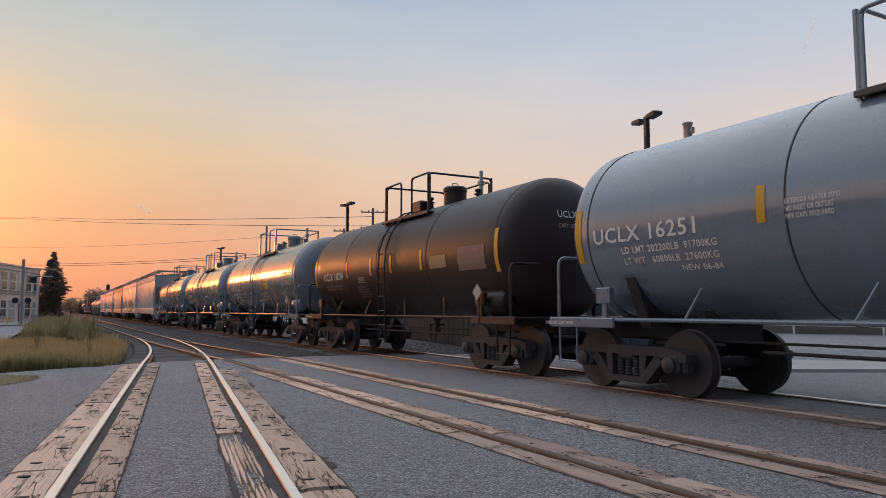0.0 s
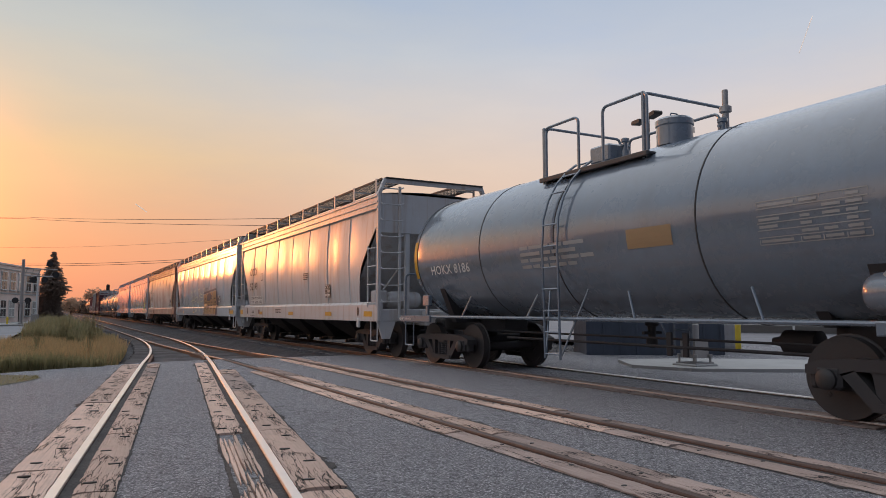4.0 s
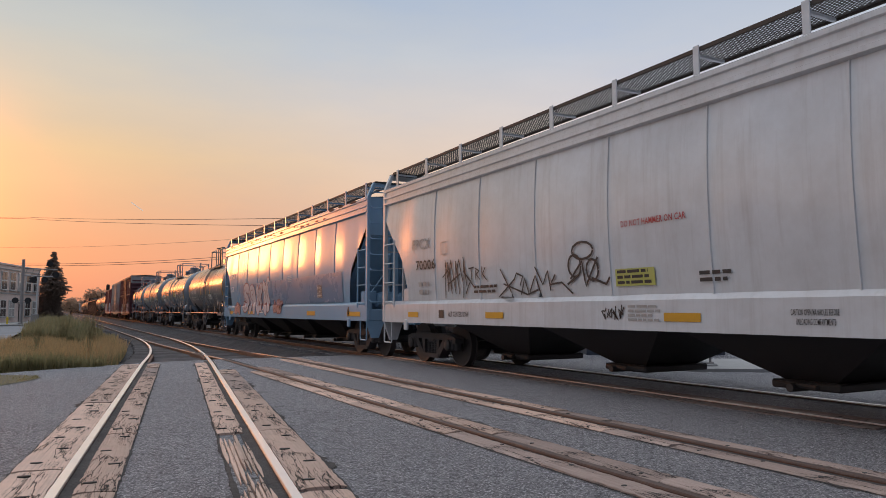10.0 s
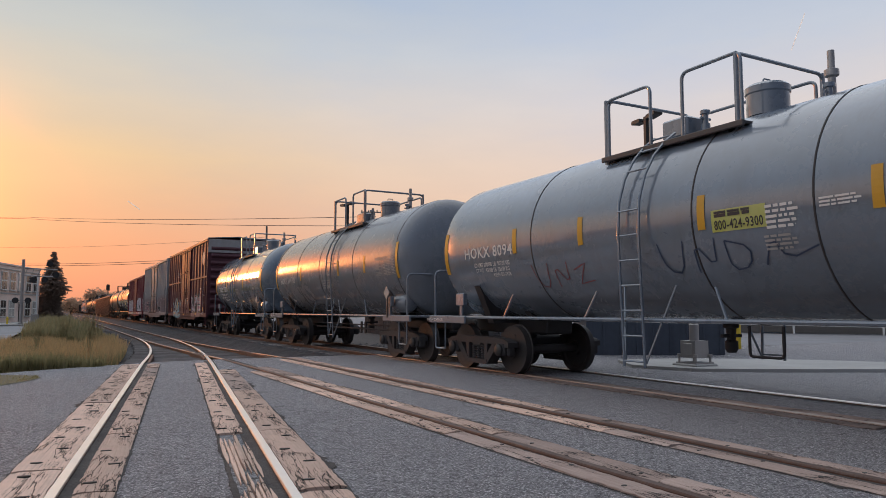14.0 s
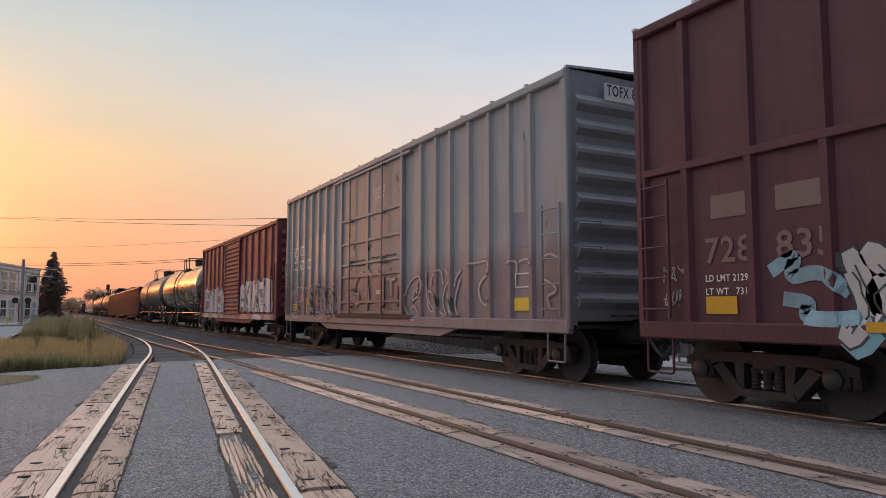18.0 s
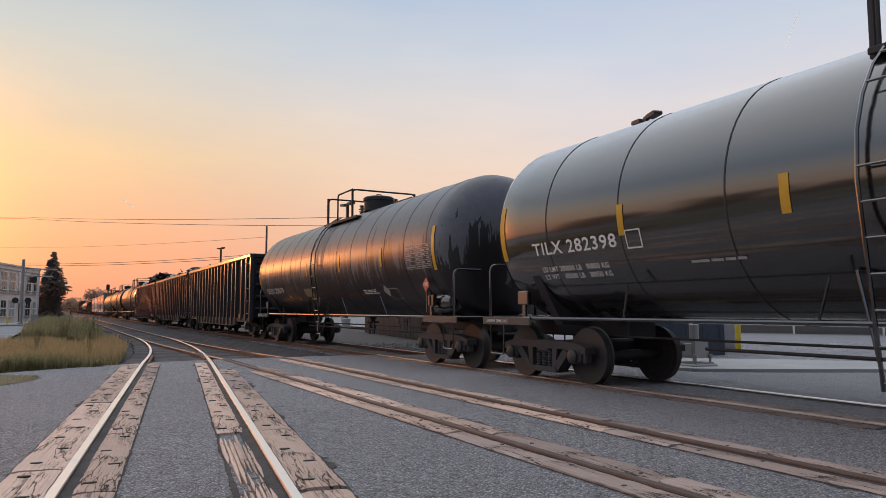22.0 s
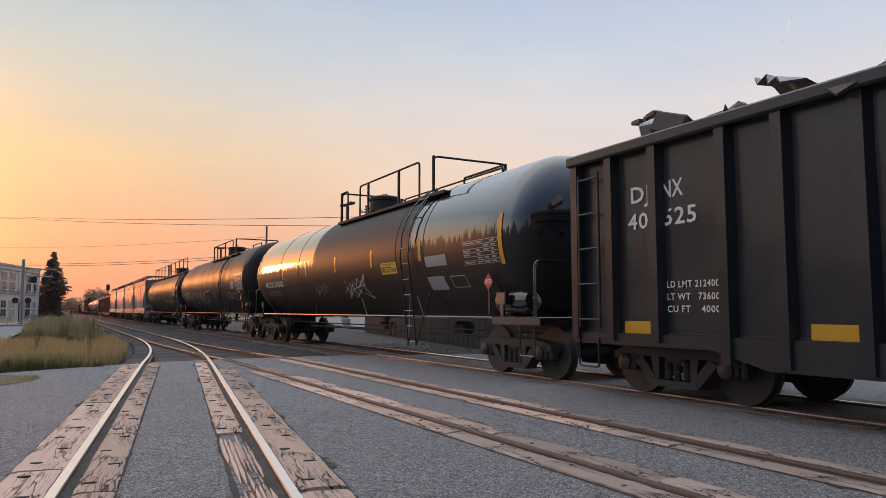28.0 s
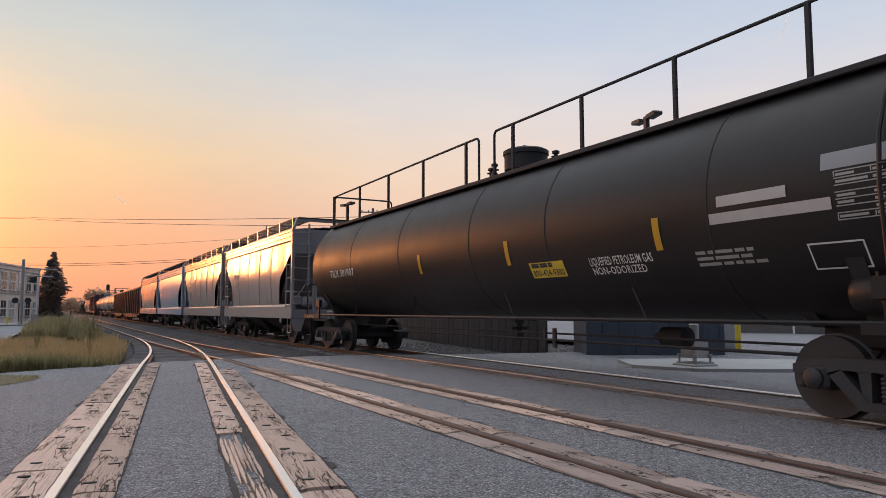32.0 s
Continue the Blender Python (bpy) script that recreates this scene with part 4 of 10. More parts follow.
def coupler(parent, y, way):
    s = Shape()
    s.box((0, 0, 0), (0.16, 0.75, 0.18), 0.03).box((0.05, way * 0.42, 0), (0.14, 0.22, 0.26), 0.05).box((-0.12, way * 0.44, 0), (0.10, 0.26, 0.26), 0.04)
    key = ("coupler", way)
    part("coupler", stored(key, lambda: s, "coupler"), "iron", parent, at=(0, y, 0.88))


def ladder(parent, name, x, y, z0, z1, width, step, material, lean=None, r=0.022):
    """A straight ladder on a side wall: stiles and rungs, in the plane x."""
    base = part(name, Shape().tube([(0, -width / 2, z0), (0, -width / 2, z1)], r).tube([(0, width / 2, z0), (0, width / 2, z1)], r), material, parent, at=(x, y, 0))
    n = int((z1 - z0) / step)
    for k in range(n + 1):
        part("rung", stored(("rung", width), lambda: Shape().tube([(0, -width / 2, 0), (0, width / 2, 0)], 0.016, 6), "rung"), material, base, at=(-0.01, 0, z0 + 0.12 + k * (z1 - z0 - 0.2) / max(n, 1)))
    return base


# ---- tank cars ----
def shell_profile(half, R, depth):
    prof = []
    for i in range(9):
        t = math.pi / 2 * i / 8
        prof.append((-half - depth * math.cos(t), max(R * math.sin(t), 0.02)))
    k = 24
    prof += [(-half + 2 * half * i / k, R) for i in range(1, k)]
    for i in range(8, -1, -1):
        t = math.pi / 2 * i / 8
        prof.append((half + depth * math.cos(t), max(R * math.sin(t), 0.02)))
    return prof


def tank_car(label, S0, S1, R, paint, seams=(), walk_range=(-2.3, 1.35), ladder_y=0.42, manway_y=-1.0, tone="truck", zb=1.0, trim=None, group="tank cars of the train",
             near=True, stripes=(), end_rail=True, big_dome=False, margin=1.17, pen=None, seam_paint=None, rigging=True, dome_back=2.3, hoops=((0.03, 0.96), (1.57, 2.55))):
    L = S1 - S0
    car = thing("tank_car", label, "tank car", group)
    half = L / 2 - margin
    zc = zb + R
    trim = trim or paint
    top = zc + R
    prof = shell_profile(half, R, R * 0.38)
    shell = part("shell", Shape().revolve(prof, (0, 0, zc), 1, 56), paint, car)
    for y in seams:
        part("weld_seam", stored(("seam", round(R, 3)), lambda: Shape().revolve([(-0.014, R), (-0.010, R + 0.006), (0.010, R + 0.006), (0.014, R)], (0, 0, 0), 1, 56), "weld_seam"), seam_paint or ("under" if near else paint), shell, at=(0, y, zc))
    for k in (-1, 1):
        truck(car, k * (L / 2 - 1.85), tone, simple=not near)
        coupler(car, k * (L / 2 - 0.35), k)
        s = Shape()
        y0 = L / 2 - 0.55
        s.box((0, k * (y0 - 1.3), 0.92), (0.62, 2.6, 0.34), 0.03)
        s.prism([(-0.9, 0.95), (0.9, 0.95), (R * 0.86, zc - R * 0.52), (-R * 0.86, zc - R * 0.52)], 1, k * (y0 - 1.55) - 0.10, k * (y0 - 1.55) + 0.10)
        s.prism([(-0.55, 1.0), (0.55, 1.0), (R * 0.55, zc - R * 0.8), (-R * 0.55, zc - R * 0.8)], 1, k * (y0 - 2.5) - 0.08, k * (y0 - 2.5) + 0.08)
        part("stub_sill", s, "under", car)
        plat = part("end_platform", Shape().box((0, k * (L / 2 - 0.95), 1.06), (2.9, 0.62, 0.05), 0.01).box((-1.44, k * (L / 2 - 1.25), 1.02), (0.06, 1.5, 0.15), 0.015).box((1.44, k * (L / 2 - 1.25), 1.02), (0.06, 1.5, 0.15), 0.015), trim if trim != "tank_oily" else "tank_black", car)
        if end_rail and near:
            for x in (-1.42, 1.42):
                part("handrail", Shape().tube(bend([(x, k * (L / 2 - 0.70), 1.05), (x, k * (L / 2 - 0.70), 2.05), (x * 0.55, k * (L / 2 - 0.70), 2.05)], 0.14), 0.026), trim, plat)
                part("step", Shape().tube(bend([(x, k * (L / 2 - 0.72), 1.0), (x, k * (L / 2 - 0.72), 0.42), (x, k * (L / 2 - 1.14), 0.42), (x, k * (L / 2 - 1.14), 1.0)], 0.04, 2), 0.018, 6), trim, plat)
            for x in (-1.38, 1.38):
                part("bracket_box", stored(("bracket", trim), lambda: Shape().box((0, 0, 1.42), (0.10, 0.30, 0.24), 0.015).box((0, 0, 1.2), (0.05, 0.10, 0.34), 0.01), "bracket_box"), trim, car, at=(x, k * (L / 2 - 1.75), 0))
    # long side rails with their struts
    for x in (-1, 1):
        xs = x * 1.40
        part("side_rail", Shape().tube([(xs, -(L / 2 - 1.9), 1.07), (xs, L / 2 - 1.9, 1.07)], 0.030), trim, car)
        if near:
            for j in (-0.62, -0.25, 0.22, 0.62):
                yy = j * half
                part("strut", Shape().tube([(xs, yy, 1.07), (x * R * 0.93, yy + (0.22 if j < 0 else -0.22), zc - R * 0.66)], 0.018, 6), trim, car)
    # walkway on top, with railing
    plate = pen is None
    if plate:
        e = walk_range[1]
        last = hoops[-1][1]
        pen = dict(end=e, deck=e - last - 0.1, rails=[(e - a, e - b) for a, b in hoops], cross=e - last + 0.07, rail=top + 0.68)
        manway_y = e - dome_back
    metal = trim if plate else "under"
    y0, y1 = pen["deck"], pen["end"]
    xr = 0.63 * R
    rz, bz = pen.get("rail", 4.74), zc + math.sqrt(R * R - xr * xr) - 0.02
    deck = part("walkway", Shape().box((-xr + 0.05, (y0 + y1) / 2, bz + 0.06), (0.30, y1 - y0, 0.04), 0.01).box((-xr - 0.10, (y0 + y1) / 2, bz + 0.05), (0.05, y1 - y0, 0.08), 0.01), "deck_steel" if plate else "under", car)
    part("walkway", Shape().box((xr, (y0 + y1) / 2, bz + 0.06), (0.30, y1 - y0, 0.05), 0.01), "deck_steel" if plate else "under", car)
    # a railing round the dome: rails along the near side, one across each end, one on the far side
    tube = lambda pts: part("handrail", Shape().tube(bend(pts, 0.12), 0.026), metal, deck)
    wd = 0.055 if plate else 0.07
    post = lambda x, y, w=wd: part("rail_post", Shape().box((x, y, (rz + bz) / 2), (0.055, w, rz - bz + 0.04), 0.01), metal, deck)
    post(-xr, y1)
    tube([(-xr, y1 - 0.06, bz), (-xr, y1 - 0.06, rz), (xr, y1 - 0.06, rz), (xr, y1 - 0.06, bz)])
    for a, b, *first in pen["rails"]:
        tube([(-xr, a, bz), (-xr, a, rz), (-xr, b, rz), (-xr, b, bz)])
        yy = a - (first[0] if first else pen.get("lead", 1.0))
        while yy > b + 0.25 and not plate:
            post(-xr, yy)
            yy -= 2.03
    if pen.get("cross") is not None:
        q = pen["cross"]
        post(-xr, q)
        post(xr, q)
        tube([(-xr, q, bz), (-xr, q, rz), (xr, q, rz), (xr, q, bz)])
        tube([(xr, q + 0.1, bz), (xr, q + 0.1, rz - 0.06), (xr, y1 - 0.3, rz - 0.06), (xr, y1 - 0.3, bz)])
        if not plate:
            tube([(-0.2, q - 0.05, top), (-0.2, q - 0.05, top + 0.16), (-0.2, q - 1.7, top + 0.16), (-0.2, q - 1.7, top - 0.05)]) if pen["end"] - q > 4 else None
        elif near:
            part("valve_housing", Shape().box((-0.30, q + 1.45, top + 0.06), (0.4, 0.5, 0.30), 0.03), trim, deck)
            part("vent_pipe", Shape().revolve([(0, 0.05), (0.42, 0.05), (0.44, 0.09), (0.52, 0.09), (0.54, 0.045), (0.78, 0.045)], (0.25, q - 0.55, top - 0.05), 2, 12), "silver", deck)
    dr = 0.45 if big_dome else 0.28
    dome = part("manway", Shape().revolve([(0.0, dr), (0.30, dr), (0.32, dr * 1.06), (0.40, dr * 1.06), (0.44, dr * 0.9)], (0, 0, 0), 2, 24), metal, car, at=(-0.05, manway_y, top - 0.02))
    if near:
        part("lid_handle", Shape().tube(bend([(-0.08, 0, 0.42), (-0.08, 0, 0.53), (0.08, 0, 0.53), (0.08, 0, 0.42)], 0.03, 3), 0.012, 6), trim, dome)
        for k, yy in enumerate((manway_y + 0.9, manway_y + 1.35, manway_y - 0.75)):
            part("valve", stored(("valve", k), lambda: Shape().revolve([(0, 0.07), (0.10, 0.07), (0.11, 0.045), (0.24, 0.045), (0.25, 0.075), (0.30, 0.075), (0.32, 0.03)], (0, 0, 0), 2, 12).tube([(-0.1, 0, 0.18), (0.1, 0, 0.18)], 0.02, 6), "valve"), "under" if k % 2 else trim, car, at=(-0.25 + 0.2 * k, yy, top - 0.03))
    # ladders that follow the shell up to the walkway
    for x in (-1, 1):
        if x > 0 and not near:
            continue
        base = None
        for j in (-0.2, 0.2):
            pts = [(x * 1.46, ladder_y + j, 0.42), (x * (R + 0.10), ladder_y + j, zc - 0.15)]
            pts += [(x * (R + 0.10) * math.cos(t), ladder_y + j, zc + (R + 0.10) * math.sin(t)) for t in (radians(a) for a in (12, 25, 38, 50, 60))]
            st = Shape().tube(pts, 0.022, 6)
            base = part("ladder", st, trim, car) if base is None else base
            if j > 0:
                part("stile", st, trim, base)
        zs = [0.5, 0.85, 1.2, 1.55, 1.9, 2.25, 2.6]
        for z in zs:
            if z < zc - 0.15:
                f = (z - 0.42) / (zc - 0.57)
                px, pz = x * (1.46 + (R + 0.10 - 1.46) * f), z
            else:
                t = math.asin(min((z - zc) / (R + 0.10), 1))
                px, pz = x * (R + 0.10) * math.cos(t), z
            part("rung", stored("tank_rung", lambda: Shape().tube([(0, -0.2, 0), (0, 0.2, 0)], 0.015, 6), "rung"), trim, base, at=(px, ladder_y, pz))
        for a in (30, 45, 58):
            t = radians(a)
            part("rung", STORE["tank_rung"], trim, base, at=(x * (R + 0.10) * math.cos(t), ladder_y, zc + (R + 0.10) * math.sin(t)))
        if near:
            for d in (-0.5, 0.5):
                part("brace", Shape().tube([(x * 1.44, ladder_y + d * 0.40, 0.48), (x * R * 0.80, ladder_y + d * 1.0, zc - R * 0.62)], 0.018, 6), trim, base)
    # bottom outlet
    part("bottom_outlet", Shape().revolve([(0.0, 0.06), (0.05, 0.09), (0.16, 0.09), (0.18, 0.06), (0.34, 0.07), (0.36, 0.11), (0.44, 0.11)], (0, -0.3, zb - 0.40), 2, 14).box((0, -0.3, zb - 0.16), (0.4, 0.06, 0.05), 0.01), "under", car)
    if near and not rigging:
        part("outlet_guard", Shape().tube(bend([(-0.5, -1.0, zb), (-0.5, -1.0, zb - 0.4), (-0.5, -1.5, zb - 0.4), (-0.5, -1.5, zb)], 0.05, 2), 0.02, 6), "under", car)
    if near and rigging:
        part("brake_rigging", Shape().tube([(-0.75, -half * 0.85, 0.68), (-0.75, half * 0.5, 0.68)], 0.025, 6).tube([(-0.45, -half * 0.85, 0.78), (-0.45, half * 0.85, 0.78)], 0.02, 6).box((-0.75, -half * 0.25, 0.72), (0.04, 0.10, 0.34), 0.01).box((-0.75, -half * 0.25 - 0.3, 0.72), (0.04, 0.10, 0.34), 0.01), "under", car)
    if near:
        part("air_reservoir", Shape().revolve([(-0.55, 0.05), (-0.50, 0.18), (-0.40, 0.24), (0.40, 0.24), (0.50, 0.18), (0.55, 0.05)], (-1.05, -(L / 2 - 1.75), 1.38), 1, 18), trim, car)
        part("brake_cylinder", Shape().revolve([(-0.3, 0.10), (-0.28, 0.16), (0.2, 0.16), (0.24, 0.08), (0.4, 0.05)], (0.2, -(half * 0.5), 0.78), 1, 14), "under", car)
    on = on_tank(R, zc)
    for y, a0, a1, w in stripes:
        stick(car, "reflector", on, y + w / 2, zc + R * radians(a0), w, R * radians(a1 - a0), "yellow", n=6)
    TRAIN.append((car, (S0 + S1) / 2))
    return car, on, half, zc


TRAIN = []


# ---- covered hopper cars ----
def hopper_car(label, S0, S1, paint, height=4.15, outlets=4, tone="truck", near=True, sill=None, cut=1.25, end_paint=None, group="covered hopper cars of the train", seed=1, board=True, board_mat="grating"):
    L = S1 - S0
    hb = L / 2 - 0.55
    car = thing("covered_hopper", label, "hopper car", group)
    sill, end_paint = sill or paint, end_paint or paint
    z0, z1 = 1.40, height - 0.30
    rnd = random.Random(seed)

    def bulge(z):
        return 1.55 + 0.06 * math.sin(math.pi * min(max((z - z0) / (z1 - z0), 0), 1))

    def edge(z):
        top, knee = z1 - 0.45, z0 + 0.95
        if z >= top:
            return hb - 0.04
        if z >= knee:
            return hb - 0.04 - (cut - 0.25) * (top - z) / (top - knee)
        t = (knee - z) / (knee - z0)
        return hb - 0.04 - (cut - 0.25) - 0.25 * math.sin(t * math.pi / 2)

    dents = [(rnd.uniform(-hb, hb), rnd.uniform(z0, z1), rnd.uniform(0.25, 0.9), rnd.uniform(-0.012, 0.012)) for _ in range(26)]
    nr = int((2 * hb - 2.2) / 1.79)
    ribs = [-0.1 + 1.79 * (i - (nr - 1) / 2) for i in range(nr)]
    for k in (-1, 1):
        ny, nz = (110, 16) if near else (26, 8)
        vs, fs = [], []
        for j in range(nz + 1):
            z = z0 + (z1 - z0) * j / nz
            e = edge(z)
            for i in range(ny + 1):
                y = -e + 2 * e * i / ny
                x = bulge(z)
                for dy, dz, dr, da in dents:
                    x += da * math.exp(-((y - dy) / (dr * 0.45)) ** 2 - ((z - dz) / (dr * 1.6)) ** 2)
                q = ((y + 0.1) / 1.79 + (0 if nr % 2 else 0.5)) % 1.0
                x += 0.022 * math.sin(math.pi * q) ** 0.8 * math.sin(math.pi * j / nz) - 0.012
                vs.append((k * x, y, z))
        for j in range(nz):
            for i in range(ny):
                a = j * (ny + 1) + i
                fs.append((a, a + 1, a + ny + 2, a + ny + 1))
        s = Shape().add(vs, fs)
        sheet = part("side_sheet", s.mesh("side_sheet", 50), paint, car)
        if near and k < 0:
            seam = stored(("side_seam", height), lambda: Shape().add([(-bulge(z0 + (z1 - z0) * j / 12) - e, yy, z0 + (z1 - z0) * j / 12) for j in range(13) for e, yy in ((-0.02, -0.016), (0.006, -0.007), (0.006, 0.007), (-0.02, 0.016))], [(j * 4 + i, j * 4 + i + 1, j * 4 + i + 5, j * 4 + i + 4) for j in range(12) for i in range(3)]), "weld_seam")
            for r in ribs:
                part("weld_seam", seam, paint, sheet, at=(0, r, 0))
        # top chord with its three ridges
        prof = [(1.49, height - 0.43)]
        for q_ in (0.37, 0.225, 0.06):
            prof += [(1.585, height - q_ - 0.045), (1.62, height - q_ - 0.030), (1.62, height - q_ + 0.025), (1.585, height - q_ + 0.040)]
        prof += [(1.56, height), (1.49, height)]
        part("top_chord", Shape().prism([(k * x, zz) for x, zz in prof][::k], 1, -hb + 0.005, hb - 0.005), paint, car)
        part("side_sill", Shape().prism([(k * 1.60, 0.93), (k * 1.60, 1.34), (k * 1.53, 1.42), (k * 1.44, 1.42), (k * 1.44, 0.93)], 1, -hb + 0.005, hb - 0.005), sill, car)
        if board:
            bz = height + 0.38
            bd = part("running_board", Shape().box((k * 1.43, 0, bz), (0.025, 2 * hb - 0.3, 0.06), 0.005).box((k * 0.80, 0, bz), (0.025, 2 * hb - 0.3, 0.06), 0.005), board_mat, car)
            part("tread", Shape().add([(k * x, y, bz) for y in (-hb + 0.15, hb - 0.15) for x in (0.81, 1.42)], [(0, 1, 3, 2)]), "open_grating" if near else board_mat, bd)
            n = max(3, round((2 * hb - 0.9) / 1.55))
            for i in range(n + 1):
                y = -hb + 0.45 + (2 * hb - 0.9) * i / n
                part("board_bracket", stored(("bracket_board", k), lambda: Shape().box((k * 1.455, 0, 0.16), (0.02, 0.10, 0.46), 0.006).box((k * 1.2, 0, 0.265), (0.5, 0.05, 0.04), 0.006), "board_bracket"), sill if near else "under", bd, at=(0, y, height + 0.04))
    roof = Shape()
    n = 8
    roof.add([(x, y, height + 0.10 * (1 - (x / 1.6) ** 2) - 0.02) for y in (-hb, hb) for x in (-1.58 + 3.16 * i / n for i in range(n + 1))], [(i, i + 1, n + 2 + i, n + 1 + i) for i in range(n)])
    roof.box((0, 0, height + 0.12), (0.7, 2 * hb - 1.2, 0.12), 0.03)
    part("roof", roof, paint, car)
    for k in (-1, 1):
        # sloping end sheet and the upright end above it
        part("slope_sheet", Shape().add([(-1.50, k * (hb - 0.06), z1 - 0.4), (1.50, k * (hb - 0.06), z1 - 0.4), (1.40, k * (hb - 2.6), 1.1), (-1.40, k * (hb - 2.6), 1.1)], [(0, 1, 2, 3)]), paint, car)
        part("end_sheet", Shape().box((0, k * (hb - 0.05), (height + 3.15) / 2), (3.04, 0.06, height - 3.15), 0.01), end_paint, car)
        part("end_sill", Shape().box((0, k * (hb - 0.12), 1.08), (3.1, 0.24, 0.30), 0.02).box((0, k * (hb - 0.9), 1.0), (0.7, 2.2, 0.36), 0.02), sill, car)
        coupler(car, k * (L / 2 - 0.35), k)
        truck(car, k * (L / 2 - 2.05), tone, simple=not near)
        for x in (-1, 1):
            post = Shape().box((x * 1.565, k * (hb - 0.01), (height + 0.93) / 2), (0.09, 0.12, height - 0.93), 0.012)
            post.prism([(x * 1.52, height - 0.02), (x * 1.61, height - 0.02), (x * 1.44, height + 0.37), (x * 1.36, height + 0.37)][::x], 1, k * (hb - 0.01) - 0.06, k * (hb - 0.01) + 0.06)
            part("corner_post", post, sill, car)
        if near:
            part("end_walkway", Shape().box((0, k * (hb - 0.10), height + 0.375), (2.84, 0.42, 0.035), 0.008), board_mat, car)
            part("end_beam", Shape().box((0, k * (hb + 0.03), height + 0.31), (2.84, 0.07, 0.11), 0.01), sill, car)
            for x in (-1, 1):
                ladder(car, "side_ladder", x * 1.60, k * (hb - 0.33), 1.28, 2.85, 0.56, 0.42, sill)
                part("step", Shape().tube(bend([(x * 1.58, k * (hb - 0.02), 0.98), (x * 1.58, k * (hb - 0.02), 0.45), (x * 1.58, k * (hb - 0.44), 0.45), (x * 1.58, k * (hb - 0.44), 0.98)], 0.04, 2), 0.018, 6), sill, car)
                part("jacking_pad", Shape().box((x * 1.59, k * (hb - 1.25), 0.88), (0.06, 0.17, 0.24), 0.02), sill, car)
                part("corner_gusset", Shape().prism([(x * 1.60, 0.93), (x * 1.10, 0.93), (x * 1.25, 0.50), (x * 1.45, 0.50)], 1, k * (hb - 0.02) - 0.03, k * (hb - 0.02) + 0.03), sill, car)
            stile = part("end_ladder", Shape().box((-1.03, k * (hb + 0.07), (height + 1.2) / 2), (0.07, 0.05, height - 0.85), 0.008), sill, car)
            for i in range(8):
                part("rung", stored(("end_rung", k), lambda: Shape().tube(bend([(-1.52, k * 0.04, 0.05), (-1.52, k * 0.10, 0), (-1.03, k * 0.10, 0), (-0.92, k * 0.07, 0.05)], 0.03, 2), 0.015, 6), "rung"), sill, stile, at=(0, k * hb, 1.42 + i * 0.405))
            for x in (-0.75, 0.75):
                part("end_post", Shape().box((x, k * (hb - 0.10), 2.15), (0.12, 0.12, 2.0), 0.012), end_paint, car)
            part("brake_reservoir", stored("hop_res", lambda: Shape().revolve([(-0.5, 0.05), (-0.45, 0.18), (-0.35, 0.22), (0.35, 0.22), (0.45, 0.18), (0.5, 0.05)], (0, 0, 0), 0, 16), "brake_reservoir"), sill, car, at=(-0.55, k * (hb - 0.75), 1.48))
            part("brake_gear", Shape().box((-1.2, k * (hb - 0.8), 1.55), (0.35, 0.30, 0.34), 0.03).tube([(-1.2, k * (hb - 0.6), 1.7), (-0.9, k * (hb - 0.2), 2.3)], 0.02, 6), end_paint, car)
    inner = 2 * (hb - 2.7)
    for i in range(outlets):
        y = -hb + 2.7 + inner * (i + 0.5) / outlets
        w = inner / outlets * 0.94 / 2
        s = Shape()
        s.add([(-1.35, y - w, 0.98), (1.35, y - w, 0.98), (1.35, y + w, 0.98), (-1.35, y + w, 0.98), (-0.55, y - 0.34, 0.36), (0.55, y - 0.34, 0.36), (0.55, y + 0.34, 0.36), (-0.55, y + 0.34, 0.36)],
              [(0, 1, 5, 4), (1, 2, 6, 5), (2, 3, 7, 6), (3, 0, 4, 7), (4, 5, 6, 7), (3, 2, 1, 0)])
        o = part("outlet_hopper", s, "under", car)
        if near:
            part("outlet_gate", Shape().box((0, y, 0.31), (1.35, 0.9, 0.10), 0.02).tube([(-0.95, y, 0.30), (0.95, y, 0.30)], 0.05, 8).tube([(-0.95, y - 0.35, 0.33), (-0.75, y + 0.3, 0.33)], 0.03, 6), "iron", o)
    TRAIN.append((car, (S0 + S1) / 2))

    def side(a, z, lift=0.012):
        if z < z0 + 0.02:
            return (-1.60 - lift, a, z)
        if z > z1:
            return (-1.63 - lift, a, z)
        q = ((a + 0.1) / 1.79 + (0 if nr % 2 else 0.5)) % 1.0
        x = bulge(z) + 0.004 + 0.022 * math.sin(math.pi * q) ** 0.8 * math.sin(math.pi * (z - z0) / (z1 - z0)) - 0.006
        for dy, dz, dr, da in dents:
            x += da * math.exp(-((a - dy) / (dr * 0.45)) ** 2 - ((z - dz) / (dr * 1.6)) ** 2)
        return (-x - lift, a, z)
    return car, side, hb


# ---- box cars ----
DRAPE = {}


